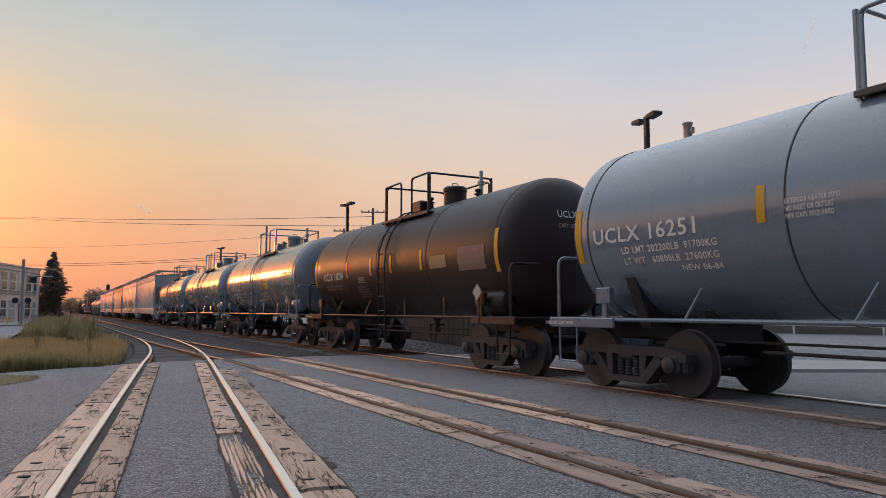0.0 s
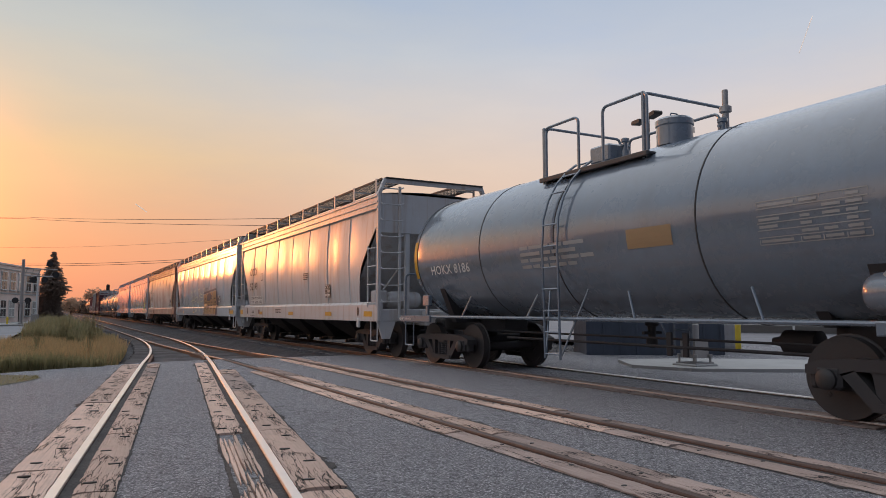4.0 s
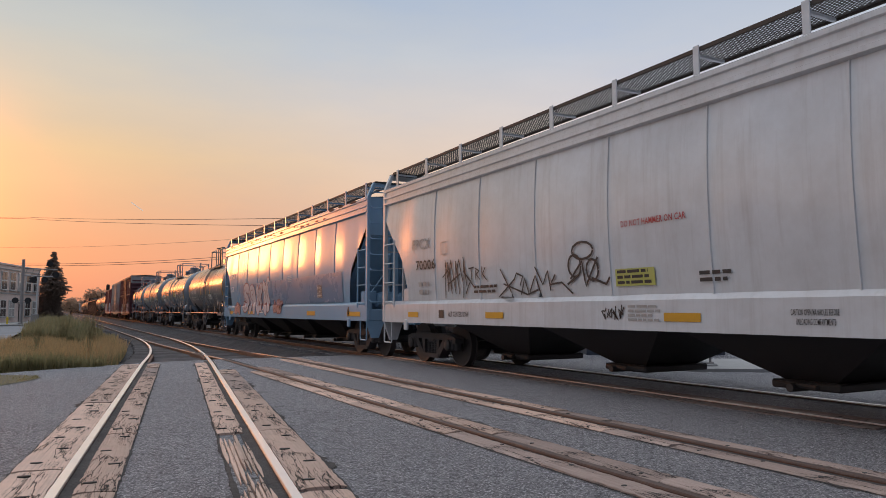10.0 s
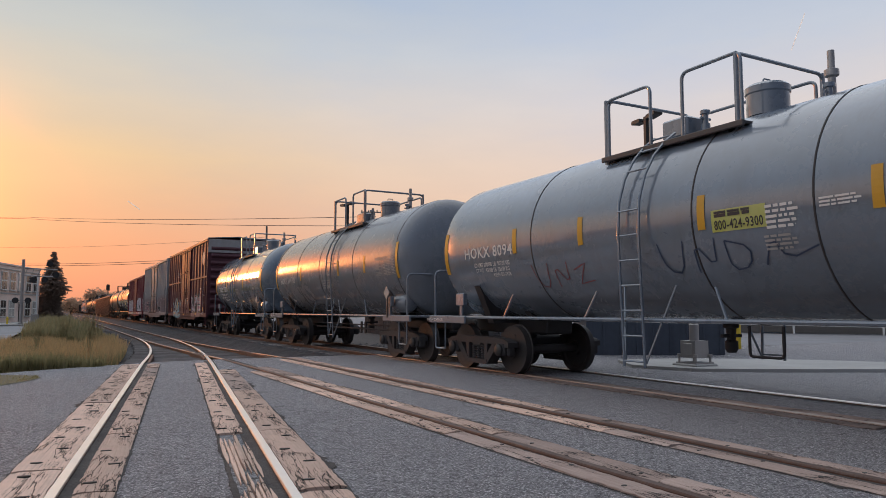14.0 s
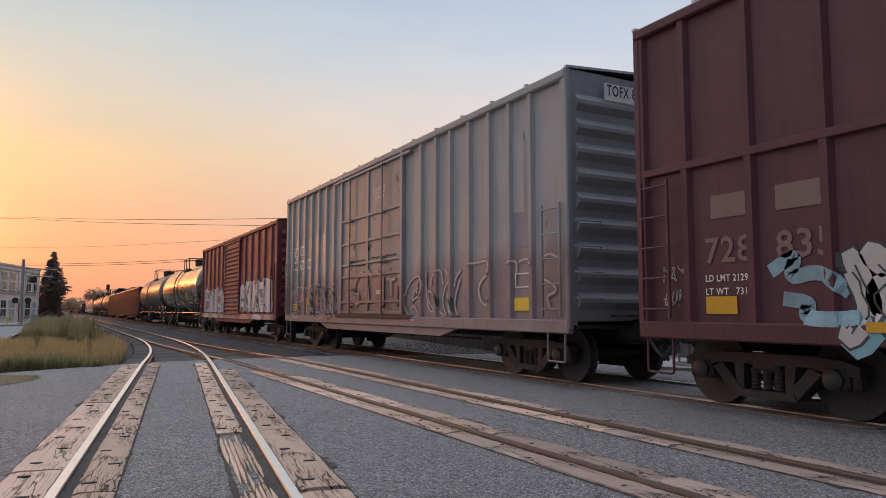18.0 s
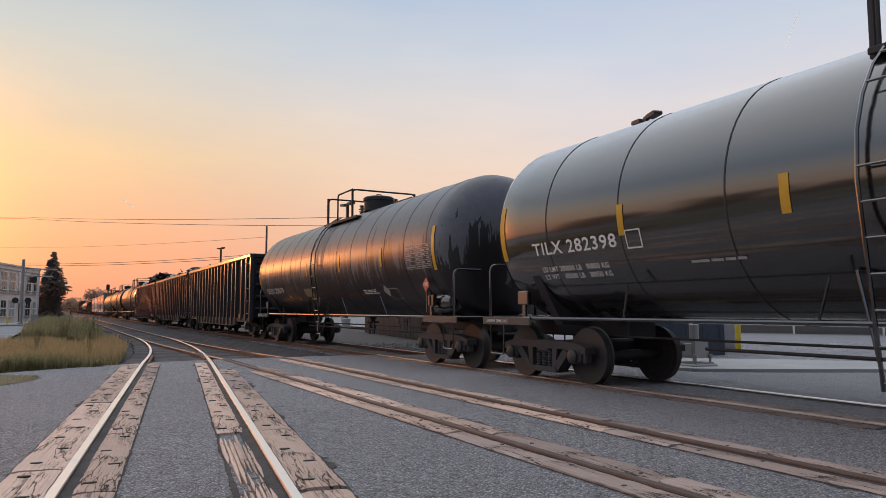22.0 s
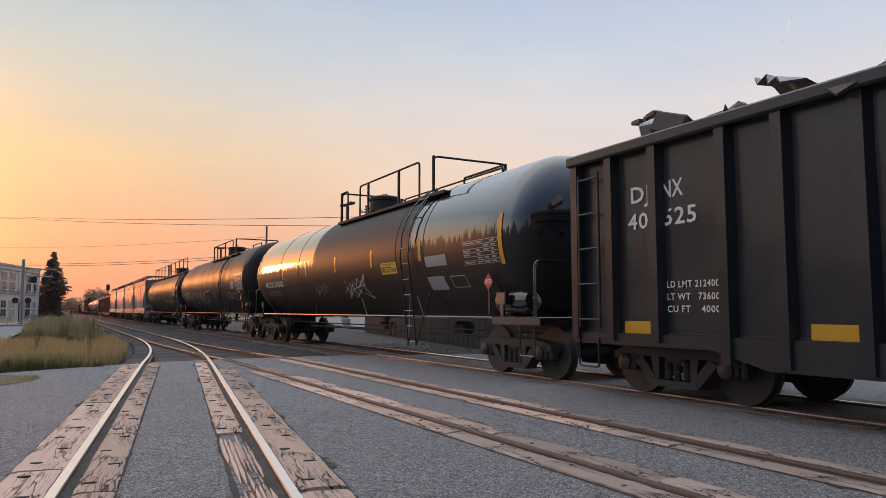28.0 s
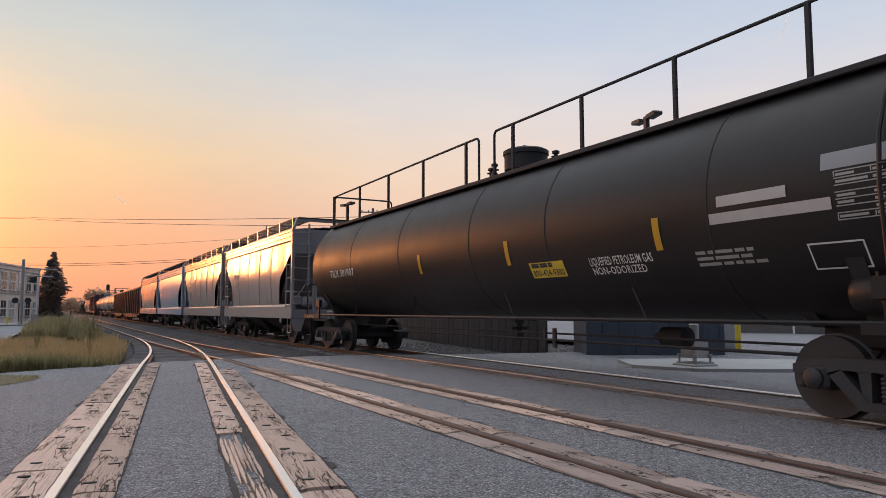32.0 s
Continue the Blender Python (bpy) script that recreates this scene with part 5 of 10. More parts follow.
def box_car(label, S0, S1, paint, top=5.0, posts=16, door=None, tone="truck_brown", near=True, end_paint=None, beam=None, end_top=None, group="box cars of the train", bottom=0.80, overhang=2.35, corrugated=False, door_mat=None, inset=0.72, door_z=(1.45, 2.1, 2.75, 3.45, 4.2), rods=(0.22, 0.72), stile=None):
    L = S1 - S0
    hb = L / 2 - inset
    W = 1.60
    car = thing("box_car", label, "box car", group)
    end_paint = end_paint or paint
    d0, d1 = door or (-1.5, 1.5)
    post_ys = [-hb + 0.10] + list(posts) + [hb - 0.10] if not isinstance(posts, int) else [-hb + 0.10 + (2 * hb - 0.20) * i / (posts - 1) for i in range(posts)]
    for k in (-1, 1):
        for a, b in ((-hb, d0), (d1, hb)):
            vs, fs = [], []
            ny, nz = (30, 14) if near else (2, 2)
            for j in range(nz + 1):
                for i in range(ny + 1):
                    y, z = a + (b - a) * i / ny, 1.05 + (top - 0.16 - 1.05) * j / nz
                    vs.append((k * (W - 0.065 + 0.010 * noise.noise((y * 1.2, z * 1.2, S0 + k))), y, z))
            for j in range(nz):
                for i in range(ny):
                    q = j * (ny + 1) + i
                    fs.append((q, q + 1, q + ny + 2, q + ny + 1))
            part("side_wall", Shape().add(vs, fs).mesh("side_wall", 50), paint, car)
        for y in post_ys:
            if d0 - 0.1 < y < d1 + 0.1:
                continue
            if k > 0 and not near:
                continue
            part("side_post", stored(("box_post", top, k), lambda: Shape().prism([(k * (W - 0.07), -0.09), (k * (W - 0.07), 0.09), (k * W, 0.045), (k * W, -0.045)], 2, 1.0, top - 0.14), "side_post"), paint, car, at=(0, y, 0))
        for y in (d0 - 0.02, d1 + 0.02):
            part("door_post", Shape().box((k * (W - 0.03), y, (top + 1.0) / 2), (0.13, 0.12, top - 1.1), 0.012), paint, car)
        if beam:
            for a, b in ((-hb, d0), (d1, hb)):
                part("side_beam", Shape().box((k * (W - 0.02), (a + b) / 2, beam), (0.05, b - a, 0.10), 0.01), paint, car)
        part("top_plate", Shape().box((k * (W - 0.03), 0, top - 0.10), (0.12, 2 * hb, 0.14), 0.02), paint, car)
        part("side_sill", Shape().box((k * (W - 0.04), 0, 0.95), (0.12, 2 * hb, 0.22), 0.02).prism([(-hb * 0.55, 0.86), (hb * 0.55, 0.86), (hb * 0.45, bottom - 0.12), (-hb * 0.45, bottom - 0.12)], 0, k * (W - 0.10), k * (W - 0.03)), paint, car)
        # door
        dw = d1 - d0
        ym = (d0 + d1) / 2
        dr = part("door", Shape().box((k * (W - 0.045), ym, (top + 0.9) / 2), (0.06, dw - 0.06, top - 1.25), 0.01), door_mat or paint, car)
        if corrugated:
            n = 16
            for i in range(n):
                part("door_rib", stored(("door_rib", round(dw, 2), k), lambda: Shape().prism([(k * (W - 0.02), -0.075), (k * (W + 0.035), -0.02), (k * (W + 0.035), 0.02), (k * (W - 0.02), 0.075)], 1, -dw / 2 + 0.12, dw / 2 - 0.12), "door_rib"), door_mat or paint, dr, at=(0, ym, 1.25 + (top - 1.75) * i / (n - 1)))
        else:
            for z in door_z:
                part("door_beam", stored(("door_beam", round(dw, 2), k), lambda: Shape().box((k * (W + 0.0), 0, 0), (0.05, dw - 0.1, 0.07), 0.01), "door_beam"), door_mat or paint, dr, at=(0, ym, z))
            for f in rods:
                part("lock_rod", Shape().tube([(k * (W + 0.06), d0 + dw * f, 1.0), (k * (W + 0.06), d0 + dw * f, top - 0.25)], 0.022, 8), door_mat or paint, dr)
                if near:
                    for z in (1.3, 2.5, 3.6):
                        part("rod_guide", stored("rod_guide" + str(k), lambda: Shape().box((k * (W + 0.04), 0, 0), (0.09, 0.09, 0.07), 0.01), "rod_guide"), door_mat or paint, dr, at=(0, d0 + dw * f, z))
            if stile is not None:
                part("door_stile", Shape().box((k * (W - 0.005), d0 + dw * stile, (top + 0.9) / 2), (0.05, 0.13, top - 1.3), 0.01), door_mat or paint, dr)
            part("lock_handle", Shape().box((k * (W + 0.08), d0 + dw * 0.72 + 0.16, 1.75), (0.03, 0.40, 0.06), 0.008), "iron", dr)
        part("door_track", Shape().box((k * (W + 0.01), ym, 1.06), (0.10, dw * 1.25, 0.09), 0.012), paint, car)
        part("door_track", Shape().box((k * (W + 0.01), ym, top - 0.24), (0.08, dw * 1.25, 0.07), 0.012), paint, car)
    rf = Shape()
    m = 14
    rf.add([(x, y, z) for y in (-hb, hb) for x, z in ((-W, top - 0.06), (-W, top - 0.02), (0, top + 0.10), (W, top - 0.02), (W, top - 0.06))], [(i, i + 1, i + 6, i + 5) for i in range(4)])
    for i in range(m + 1):
        y = -hb + 2 * hb * i / m
        rf.prism([(-W, top - 0.02), (0, top + 0.10), (W, top - 0.02), (W, top + 0.02), (0, top + 0.14), (-W, top + 0.02)], 1, y - 0.03, y + 0.03)
    part("roof", rf, "galv", car)
    part("floor_frame", Shape().box((0, 0, 0.98), (2.9, 2 * hb, 0.14), 0.02).box((0, 0, 0.82), (0.34, 2 * hb + 0.9, 0.34), 0.03), "under", car)
    for k in (-1, 1):
        e = Shape().box((0, k * (hb - 0.03), (top + 0.95) / 2), (2 * W - 0.06, 0.06, top - 1.0))
        part("end_wall", e, end_paint, car)
        n = 9
        for i in range(n):
            z = 1.35 + (top - 1.9) * i / (n - 1)
            part("end_rib", Shape().prism([(k * (hb - 0.01), z - 0.15), (k * (hb + 0.085), z - 0.03), (k * (hb + 0.085), z + 0.03), (k * (hb - 0.01), z + 0.15)], 0, -1.42, 1.42), end_paint, car)
        if end_top:
            part("end_panel", Shape().box((0, k * (hb + 0.012), top - 0.42), (2 * W - 0.05, 0.05, 0.72), 0.01), end_top, car)
        for x in (-1, 1):
            part("corner_post", Shape().box((x * (W - 0.04), k * (hb - 0.04), (top + 0.9) / 2), (0.10, 0.12, top - 0.9), 0.02), paint, car)
        coupler(car, k * (L / 2 - 0.35), k)
        truck(car, k * (L / 2 - overhang), tone, simple=not near)
        part("draft_gear", Shape().box((0, k * (hb + 0.1), 0.88), (0.6, 0.9, 0.34), 0.03), "under", car)
        if near:
            for x in (-1, 1):
                ladder(car, "side_ladder", x * (W + 0.055), k * (hb - 0.36), 1.1, 2.9, 0.46, 0.42, paint)
                part("step", Shape().tube(bend([(x * (W - 0.02), k * (hb - 0.12), 0.9), (x * (W - 0.02), k * (hb - 0.12), 0.40), (x * (W - 0.02), k * (hb - 0.56), 0.40), (x * (W - 0.02), k * (hb - 0.56), 0.9)], 0.04, 2), 0.018, 6), paint, car)
            for z in (1.4, 1.8, 2.2, 2.6):
                part("grab_iron", stored("grab_end", lambda: Shape().tube(bend([(-0.25, 0, 0), (-0.25, 0.07, 0), (0.25, 0.07, 0), (0.25, 0, 0)], 0.03, 2), 0.014, 6), "grab_iron"), end_paint, car, at=(-1.25, k * (hb + 0.05), z), turn=(0, 0, 0 if k > 0 else 180))
            part("end_platform", Shape().box((0, k * (hb + 0.22), 1.12), (1.6, 0.36, 0.04), 0.008), "iron", car)
            part("air_hose", Shape().tube(bend([(-0.35, k * (L / 2 - 0.35), 0.82), (-0.38, k * (L / 2 - 0.1), 0.55), (-0.3, k * (L / 2 + 0.05), 0.45)], 0.2), 0.03, 6), "black", car)
    if near:
        part("brake_rigging", Shape().tube([(-0.8, -hb * 0.5, 0.62), (-0.8, hb * 0.55, 0.62)], 0.025, 6).box((-0.8, -0.5, 0.72), (0.25, 0.6, 0.26), 0.04).box((-0.7, 1.2, 0.70), (0.30, 0.9, 0.28), 0.08), "under", car)
    TRAIN.append((car, (S0 + S1) / 2))
    ys = post_ys

    def draped(a, z):
        """The ribbed side as paint covers it: in the bays, over the posts, over the door and on the sill."""
        if z < 1.065:
            return (-W - 0.024, a, z)
        if d0 - 0.08 < a < d1 + 0.08:
            return (-W + 0.010 - (0.035 if corrugated else 0.018), a, z)
        d = min(abs(a - y) for y in ys)
        return (-W + 0.052 - 0.060 * min(1.0, max(0.0, (0.095 - d) / 0.045)), a, z)
    DRAPE[car.name] = draped
    return car, on_plane(-W + 0.052), on_plane(-W - 0.006), hb


# ---- gondolas ----
def gondola(label, S0, S1, top=3.55, posts=16, near=True, tone="truck", load=None, group="black gondolas of the train", seed=0):
    L = S1 - S0
    hb = L / 2 - 0.46
    W = 1.58
    ends = [0.10, 0.87, 1.73, 2.85, 3.62, 4.52]
    mid_ = hb - 4.52
    post_ys = [k * (hb - e) for k in (-1, 1) for e in ends] + [-mid_ + 2 * mid_ * i / 8 for i in range(1, 8)] if near else [-hb + 0.10 + (2 * hb - 0.20) * i / (posts - 1) for i in range(posts)]
    car = thing("gondola", label, "gondola", group)
    for k in (-1, 1):
        vs, fs = [], []
        ny, nz = (70, 12) if near else (2, 2)
        for j in range(nz + 1):
            for i in range(ny + 1):
                y, z = -hb + 2 * hb * i / ny, 0.80 + (top - 0.85) * j / nz
                d = 0.030 * noise.noise((y * 0.9 + seed * 9, z * 0.8, k)) * math.sin(math.pi * j / nz) if near else 0
                vs.append((k * (W - 0.14 + d), y, z))
        for j in range(nz):
            for i in range(ny):
                q = j * (ny + 1) + i
                fs.append((q, q + 1, q + ny + 2, q + ny + 1))
        s = Shape().add(vs, fs)
        part("side_sheet", s.mesh("side_sheet", 50), "gon_black", car)
        part("top_chord", Shape().box((k * (W - 0.06), 0, top - 0.06), (0.22, 2 * hb + 0.06, 0.16), 0.025), "gon_black", car)
        part("side_sill", Shape().prism([(-hb, 0.72), (-hb, 0.88), (hb, 0.88), (hb, 0.72), (hb - 2.6, 0.72), (hb - 3.4, 0.52), (-hb + 3.4, 0.52), (-hb + 2.6, 0.72)], 0, k * (W - 0.16), k * (W - 0.05)), "gon_black", car)
        for y in post_ys:
            if k > 0 and not near:
                continue
            deep = abs(y) < hb - 2.2
            part("side_post", stored(("gon_post", k, deep, round(top, 2)), lambda: Shape().prism([(k * (W - 0.15), -0.11), (k * (W - 0.15), 0.11), (k * W, 0.07), (k * W, -0.07)], 2, 0.56 if deep else 0.78, top - 0.12), "side_post"), "gon_black", car, at=(0, y, 0))
    part("floor_frame", Shape().box((0, 0, 0.86), (2.9, 2 * hb, 0.12), 0.02).box((0, 0, 0.80), (0.4, 2 * hb + 1.0, 0.40), 0.03), "under", car)
    for k in (-1, 1):
        part("end_wall", Shape().box((0, k * (hb - 0.03), (top + 0.8) / 2), (2 * W - 0.2, 0.06, top - 0.85)).box((0, k * (hb - 0.02), top - 0.06), (2 * W - 0.1, 0.18, 0.16), 0.02), "gon_black", car)
        for z in (1.25, 1.75, 2.25, 2.75, 3.2):
            part("end_rib", Shape().prism([(k * (hb - 0.01), z - 0.10), (k * (hb + 0.07), z - 0.03), (k * (hb + 0.07), z + 0.03), (k * (hb - 0.01), z + 0.10)], 0, -1.35, 1.35), "gon_black", car)
        coupler(car, k * (L / 2 - 0.35), k)
        truck(car, k * (L / 2 - 2.05), tone, simple=not near)
        part("draft_gear", Shape().box((0, k * (hb + 0.15), 0.88), (0.6, 0.8, 0.34), 0.03), "under", car)
        if near:
            for x in (-1, 1):
                ladder(car, "side_ladder", x * (W - 0.02), k * (hb - 0.42), 0.95, top - 0.3, 0.44, 0.48, "gon_black")
                part("step", Shape().tube(bend([(x * (W - 0.04), k * (hb - 0.15), 0.8), (x * (W - 0.04), k * (hb - 0.15), 0.38), (x * (W - 0.04), k * (hb - 0.58), 0.38), (x * (W - 0.04), k * (hb - 0.58), 0.8)], 0.04, 2), 0.018, 6), "gon_black", car)
            part("end_platform", Shape().box((0, k * (hb + 0.25), 1.05), (2.4, 0.40, 0.04), 0.008), "iron", car)
    if near:
        part("brake_rigging", Shape().tube([(-0.85, -hb * 0.5, 0.42), (-0.85, hb * 0.3, 0.46)], 0.03, 6).box((-0.9, -1.0, 0.44), (0.3, 0.8, 0.24), 0.05), "under", car)
    rnd = random.Random(seed + 31)
    if load:
        for k in range(load):
            y = rnd.uniform(-hb + 0.4, hb - 0.4)
            rise = 0.28 + (0.42 * max(0, math.sin(y * 0.9 + 0.6)) if load > 60 else 0) + 0.30 * noise.noise((y * 0.35, seed * 3.1, 0)) + 0.18 * max(0, 1 - abs(y / hb + 0.2) * 1.4)
            s = Shape()
            kind = rnd.random()
            if kind < 0.55:
                n = 5
                w, l = rnd.uniform(0.3, 1.0), rnd.uniform(0.5, 1.6)
                vs = [(w * (i / n - 0.5), l * (j / n - 0.5), rnd.uniform(-0.10, 0.16)) for i in range(n + 1) for j in range(n + 1)]
                s.add(vs, [(i * (n + 1) + j, (i + 1) * (n + 1) + j, (i + 1) * (n + 1) + j + 1, i * (n + 1) + j + 1) for i in range(n) for j in range(n)])
                s.add([(a, b, c - 0.02) for a, b, c in vs], [(i * (n + 1) + j, i * (n + 1) + j + 1, (i + 1) * (n + 1) + j + 1, (i + 1) * (n + 1) + j) for i in range(n) for j in range(n)])
            elif kind < 0.8:
                s.tube(bend([(rnd.uniform(-0.6, 0.6), rnd.uniform(-0.7, 0.7), rnd.uniform(-0.12, 0.22)) for _ in range(4)], 0.2), rnd.uniform(0.02, 0.05), 7)
            else:
                s.box((0, 0, 0), (rnd.uniform(0.2, 0.7), rnd.uniform(0.3, 0.9), rnd.uniform(0.12, 0.35)), 0.03)
            me = s.mesh("scrap_piece", 0 if kind < 0.55 else 35)
            part("scrap_piece", me, rnd.choice(("scrap_steel", "scrap_bright", "scrap_dark", "scrap_dark")), car, "crumpled scrap metal" if k == 0 else "",
                 at=(rnd.uniform(-1.1, 1.1), y, top - 0.17 + rise), turn=(rnd.uniform(-30, 30), rnd.uniform(-30, 30), rnd.uniform(0, 360)))
        bed = Shape()
        n = 40
        bed.add([(x, -hb + 0.1 + (2 * hb - 0.2) * i / n, top - 0.30 + 0.30 * max(0, noise.noise((x, i * 0.5, seed))) + 0.2 * (1 - (x / 1.4) ** 2)) for i in range(n + 1) for x in (-1.38, -0.7, 0, 0.7, 1.38)],
                [(i * 5 + j, i * 5 + j + 1, i * 5 + j + 6, i * 5 + j + 5) for i in range(n) for j in range(4)])
        part("scrap_bed", bed.mesh("scrap_bed", 0), "scrap_dark", car)
    TRAIN.append((car, (S0 + S1) / 2))
    return car, on_plane(-W + 0.128), on_plane(-W - 0.005), hb


# ---- ground, roads and tracks ----
def track_z(y):
    t = min(max((y - 17.5) / 27.0, 0.0), 1.0)
    return -0.25 * (t * (2 - t))


def flat(points, z):
    return Shape().add([(x, y, z) for x, y in points], [tuple(range(len(points)))])


thing("ground", "dry grassy earth that reaches the horizon", "ground", kind="structure", data=flat([(-2500, -1500), (2500, -1500), (2500, 4500), (-2500, 4500)], -0.55), material="ground")
rd = Shape()
outline = [(-60, -45), (70, -45), (70, 17.0), (14.5, 16.6), (10.7, 17.3), (8.6, 17.9), (7.0, 18.5), (5.4, 18.6), (3.6, 18.6), (1.9, 18.2), (0.4, 17.4), (-1.0, 16.5), (-2.6, 15.6), (-60, 8)]
rd.prism(outline, 2, -0.40, -0.030)
thing("road", "worn grey asphalt road across the railway crossing", "road", kind="structure", data=rd, material="asphalt")
thing("verge", "patch of short green grass at the road's edge", "grass", kind="structure", data=flat([(-8, 9.6), (-4, 12.0), (-2.2, 13.1), (-1.2, 13.6), (-0.8, 13.75), (-0.55, 14.2), (-0.38, 14.5), (-0.25, 15.0), (-0.3, 15.4), (-0.6, 15.75), (-1.0, 15.95), (-8, 13.4)], -0.022), material="ground")
thing("street", "grey asphalt street beside the railway", "road", kind="structure", data=flat([(-60, 38), (-2.5, 36), (-2.0, 80), (-60, 84)], -0.30), material="asphalt_old")
thing("car_park", "pale grey asphalt car park behind the railway", "car park", kind="structure", data=flat([(18.5, 17.0), (90, 17.0), (90, 120), (24, 120)], -0.05), material="asphalt_old")


def bed(name, label, x, y0, y1, half, zoff, rails_z):
    s = Shape()
    n = 60
    prof = [(-half - 1.1, -0.50), (-half, -0.14), (-0.9, -0.105), (0.9, -0.105), (half, -0.14), (half + 1.1, -0.50)]
    prof = [(px, pz - zoff) for px, pz in prof]
    ys = [y0 + (y1 - y0) * (i / n) ** 2.2 for i in range(n + 1)]
    s.add([(x + px, y, pz + rails_z(y) if k not in (0, 5) else -0.56) for y in ys for k, (px, pz) in enumerate(prof)], [(i * 6 + j, i * 6 + j + 1, i * 6 + j + 7, i * 6 + j + 6) for i in range(n) for j in range(5)])
    return thing(name, label, "ballast", kind="structure", data=s, material="ballast")


level = lambda y: 0.0
bed("ballast_main", "dark crushed stone under the main track", 8.49, 17.2, 1500, 1.9, 0, level)
bed("ballast_siding", "dark crushed stone under the siding", 4.45, 18.3, 900, 2.1, 0.06, track_z)


def branch_x(y):
    if y < 20:
        return 1.455 + 0.14 * (y - 10.36)
    if y < 43.6:
        d = y - 20
        return 2.805 + 0.14 * d - 0.00297 * d * d
    return 4.457


def rail_line(parent, offset, xf, zf, ys, top_mat):
    """A rail: foot, web and head along a line, and the polished strip that the wheels run on."""
    prof = [(-0.070, -0.172), (0.070, -0.172), (0.066, -0.160), (0.012, -0.145), (0.009, -0.045), (0.036, -0.034), (0.037, -0.006), (0.030, 0.0), (-0.030, 0.0), (-0.037, -0.006), (-0.036, -0.034), (-0.009, -0.045), (-0.012, -0.145), (-0.066, -0.160)]
    n = len(prof)
    vs = [(xf(y) + offset + px, y, zf(y) + pz) for y in ys for px, pz in prof]
    fs = [(i * n + k, i * n + (k + 1) % n, (i + 1) * n + (k + 1) % n, (i + 1) * n + k) for i in range(len(ys) - 1) for k in range(n)]
    r = part("rail", Shape().add(vs, fs).mesh("rail", 30), "rust_rail", parent)
    strip = [(-0.0385, -0.012), (-0.033, 0.003), (0.033, 0.003), (0.0385, -0.012)]
    vs = [(xf(y) + offset + px, y, zf(y) + pz) for y in ys for px, pz in strip]
    fs = [(i * 4 + k, i * 4 + k + 1, (i + 1) * 4 + k + 1, (i + 1) * 4 + k) for i in range(len(ys) - 1) for k in range(3)]
    part("running_surface", Shape().add(vs, fs).mesh("running_surface", 60), top_mat, r)


def spread(a, b, n, power=1.6):
    return [a + (b - a) * (i / n) ** power for i in range(n + 1)]


main_track = thing("main_track", "rusty steel rails polished on top, on wooden ties", "railway track", kind="structure")
siding = thing("siding_track", "rusty rails of the siding with weathered ties", "railway track", kind="structure")
branch = thing("branch_track", "shiny rails that curve into the siding", "railway track", kind="structure")
for o in (-0.755, 0.755):
    rail_line(main_track, o, lambda y: 8.49, level, [-60, -20, 0, 10, 18], "rail_worn" if o < 0 else "rail_top")
    rail_line(main_track, o, lambda y: 8.49, level, [18, 30, 60, 150, 400, 1500], "rail_dull" if o < 0 else "rail_worn")
    rail_line(siding, o, lambda y: 4.457, track_z, [-60, -20, 0, 8, 14, 18.4], "rail_dull")
    rail_line(siding, o, lambda y: 4.457, track_z, spread(18.4, 900, 40, 3), "rail_worn")
    rail_line(branch, o, branch_x, track_z, spread(-8, 42 if o < 0 else 43.4, 70, 1.0), "rail_top")
# frog and guard rails of the turnout
gx = [(branch_x(y) - 0.755 + 0.11) for y in (17.6, 21.5)]
for x0, y0, x1, y1 in ((gx[0], 17.6, gx[1], 21.5), (5.10, 18.9, 5.10, 23.0), (3.62, 21.8, 3.78, 25.2), (3.40, 19.4, 3.66, 21.6)):
    part("guard_rail", Shape().box((0, 0, -0.07), (0.07, math.hypot(x1 - x0, y1 - y0), 0.15), 0.012), "rust_rail", siding, at=((x0 + x1) / 2, (y0 + y1) / 2, track_z((y0 + y1) / 2)), turn=(0, 0, -math.degrees(math.atan2(x1 - x0, y1 - y0))))
part("frog", Shape().prism([(3.60, 20.0), (3.78, 20.0), (3.86, 22.6), (3.52, 22.6)], 2, -0.16, -0.004), "rust_rail", siding, at=(0.0, 0, track_z(21) - 0.01))
rnd = random.Random(3)
tie = Shape().box((0, 0, 0), (2.6, 0.23, 0.18), 0.015)
tie_mesh = tie.mesh("tie")
for i in range(64):
    y = 18.2 + i * 0.54
    part("tie", tie_mesh, "tie", main_track, at=(8.49 + rnd.uniform(-0.06, 0.06), y, -0.187), turn=(0, 0, rnd.uniform(-1.5, 1.5)))
for i in range(78):
    y = 18.9 + i * 0.54
    wide = max(0.0, 4.457 - branch_x(y))
    t = part("tie", tie_mesh, "tie_dark", siding, at=(4.457 - wide / 2 + rnd.uniform(-0.06, 0.06), y, track_z(y) - 0.184), turn=(0, 0, rnd.uniform(-1.5, 1.5)))
    t.scale = (1 + wide / 2.6, 1, 1)

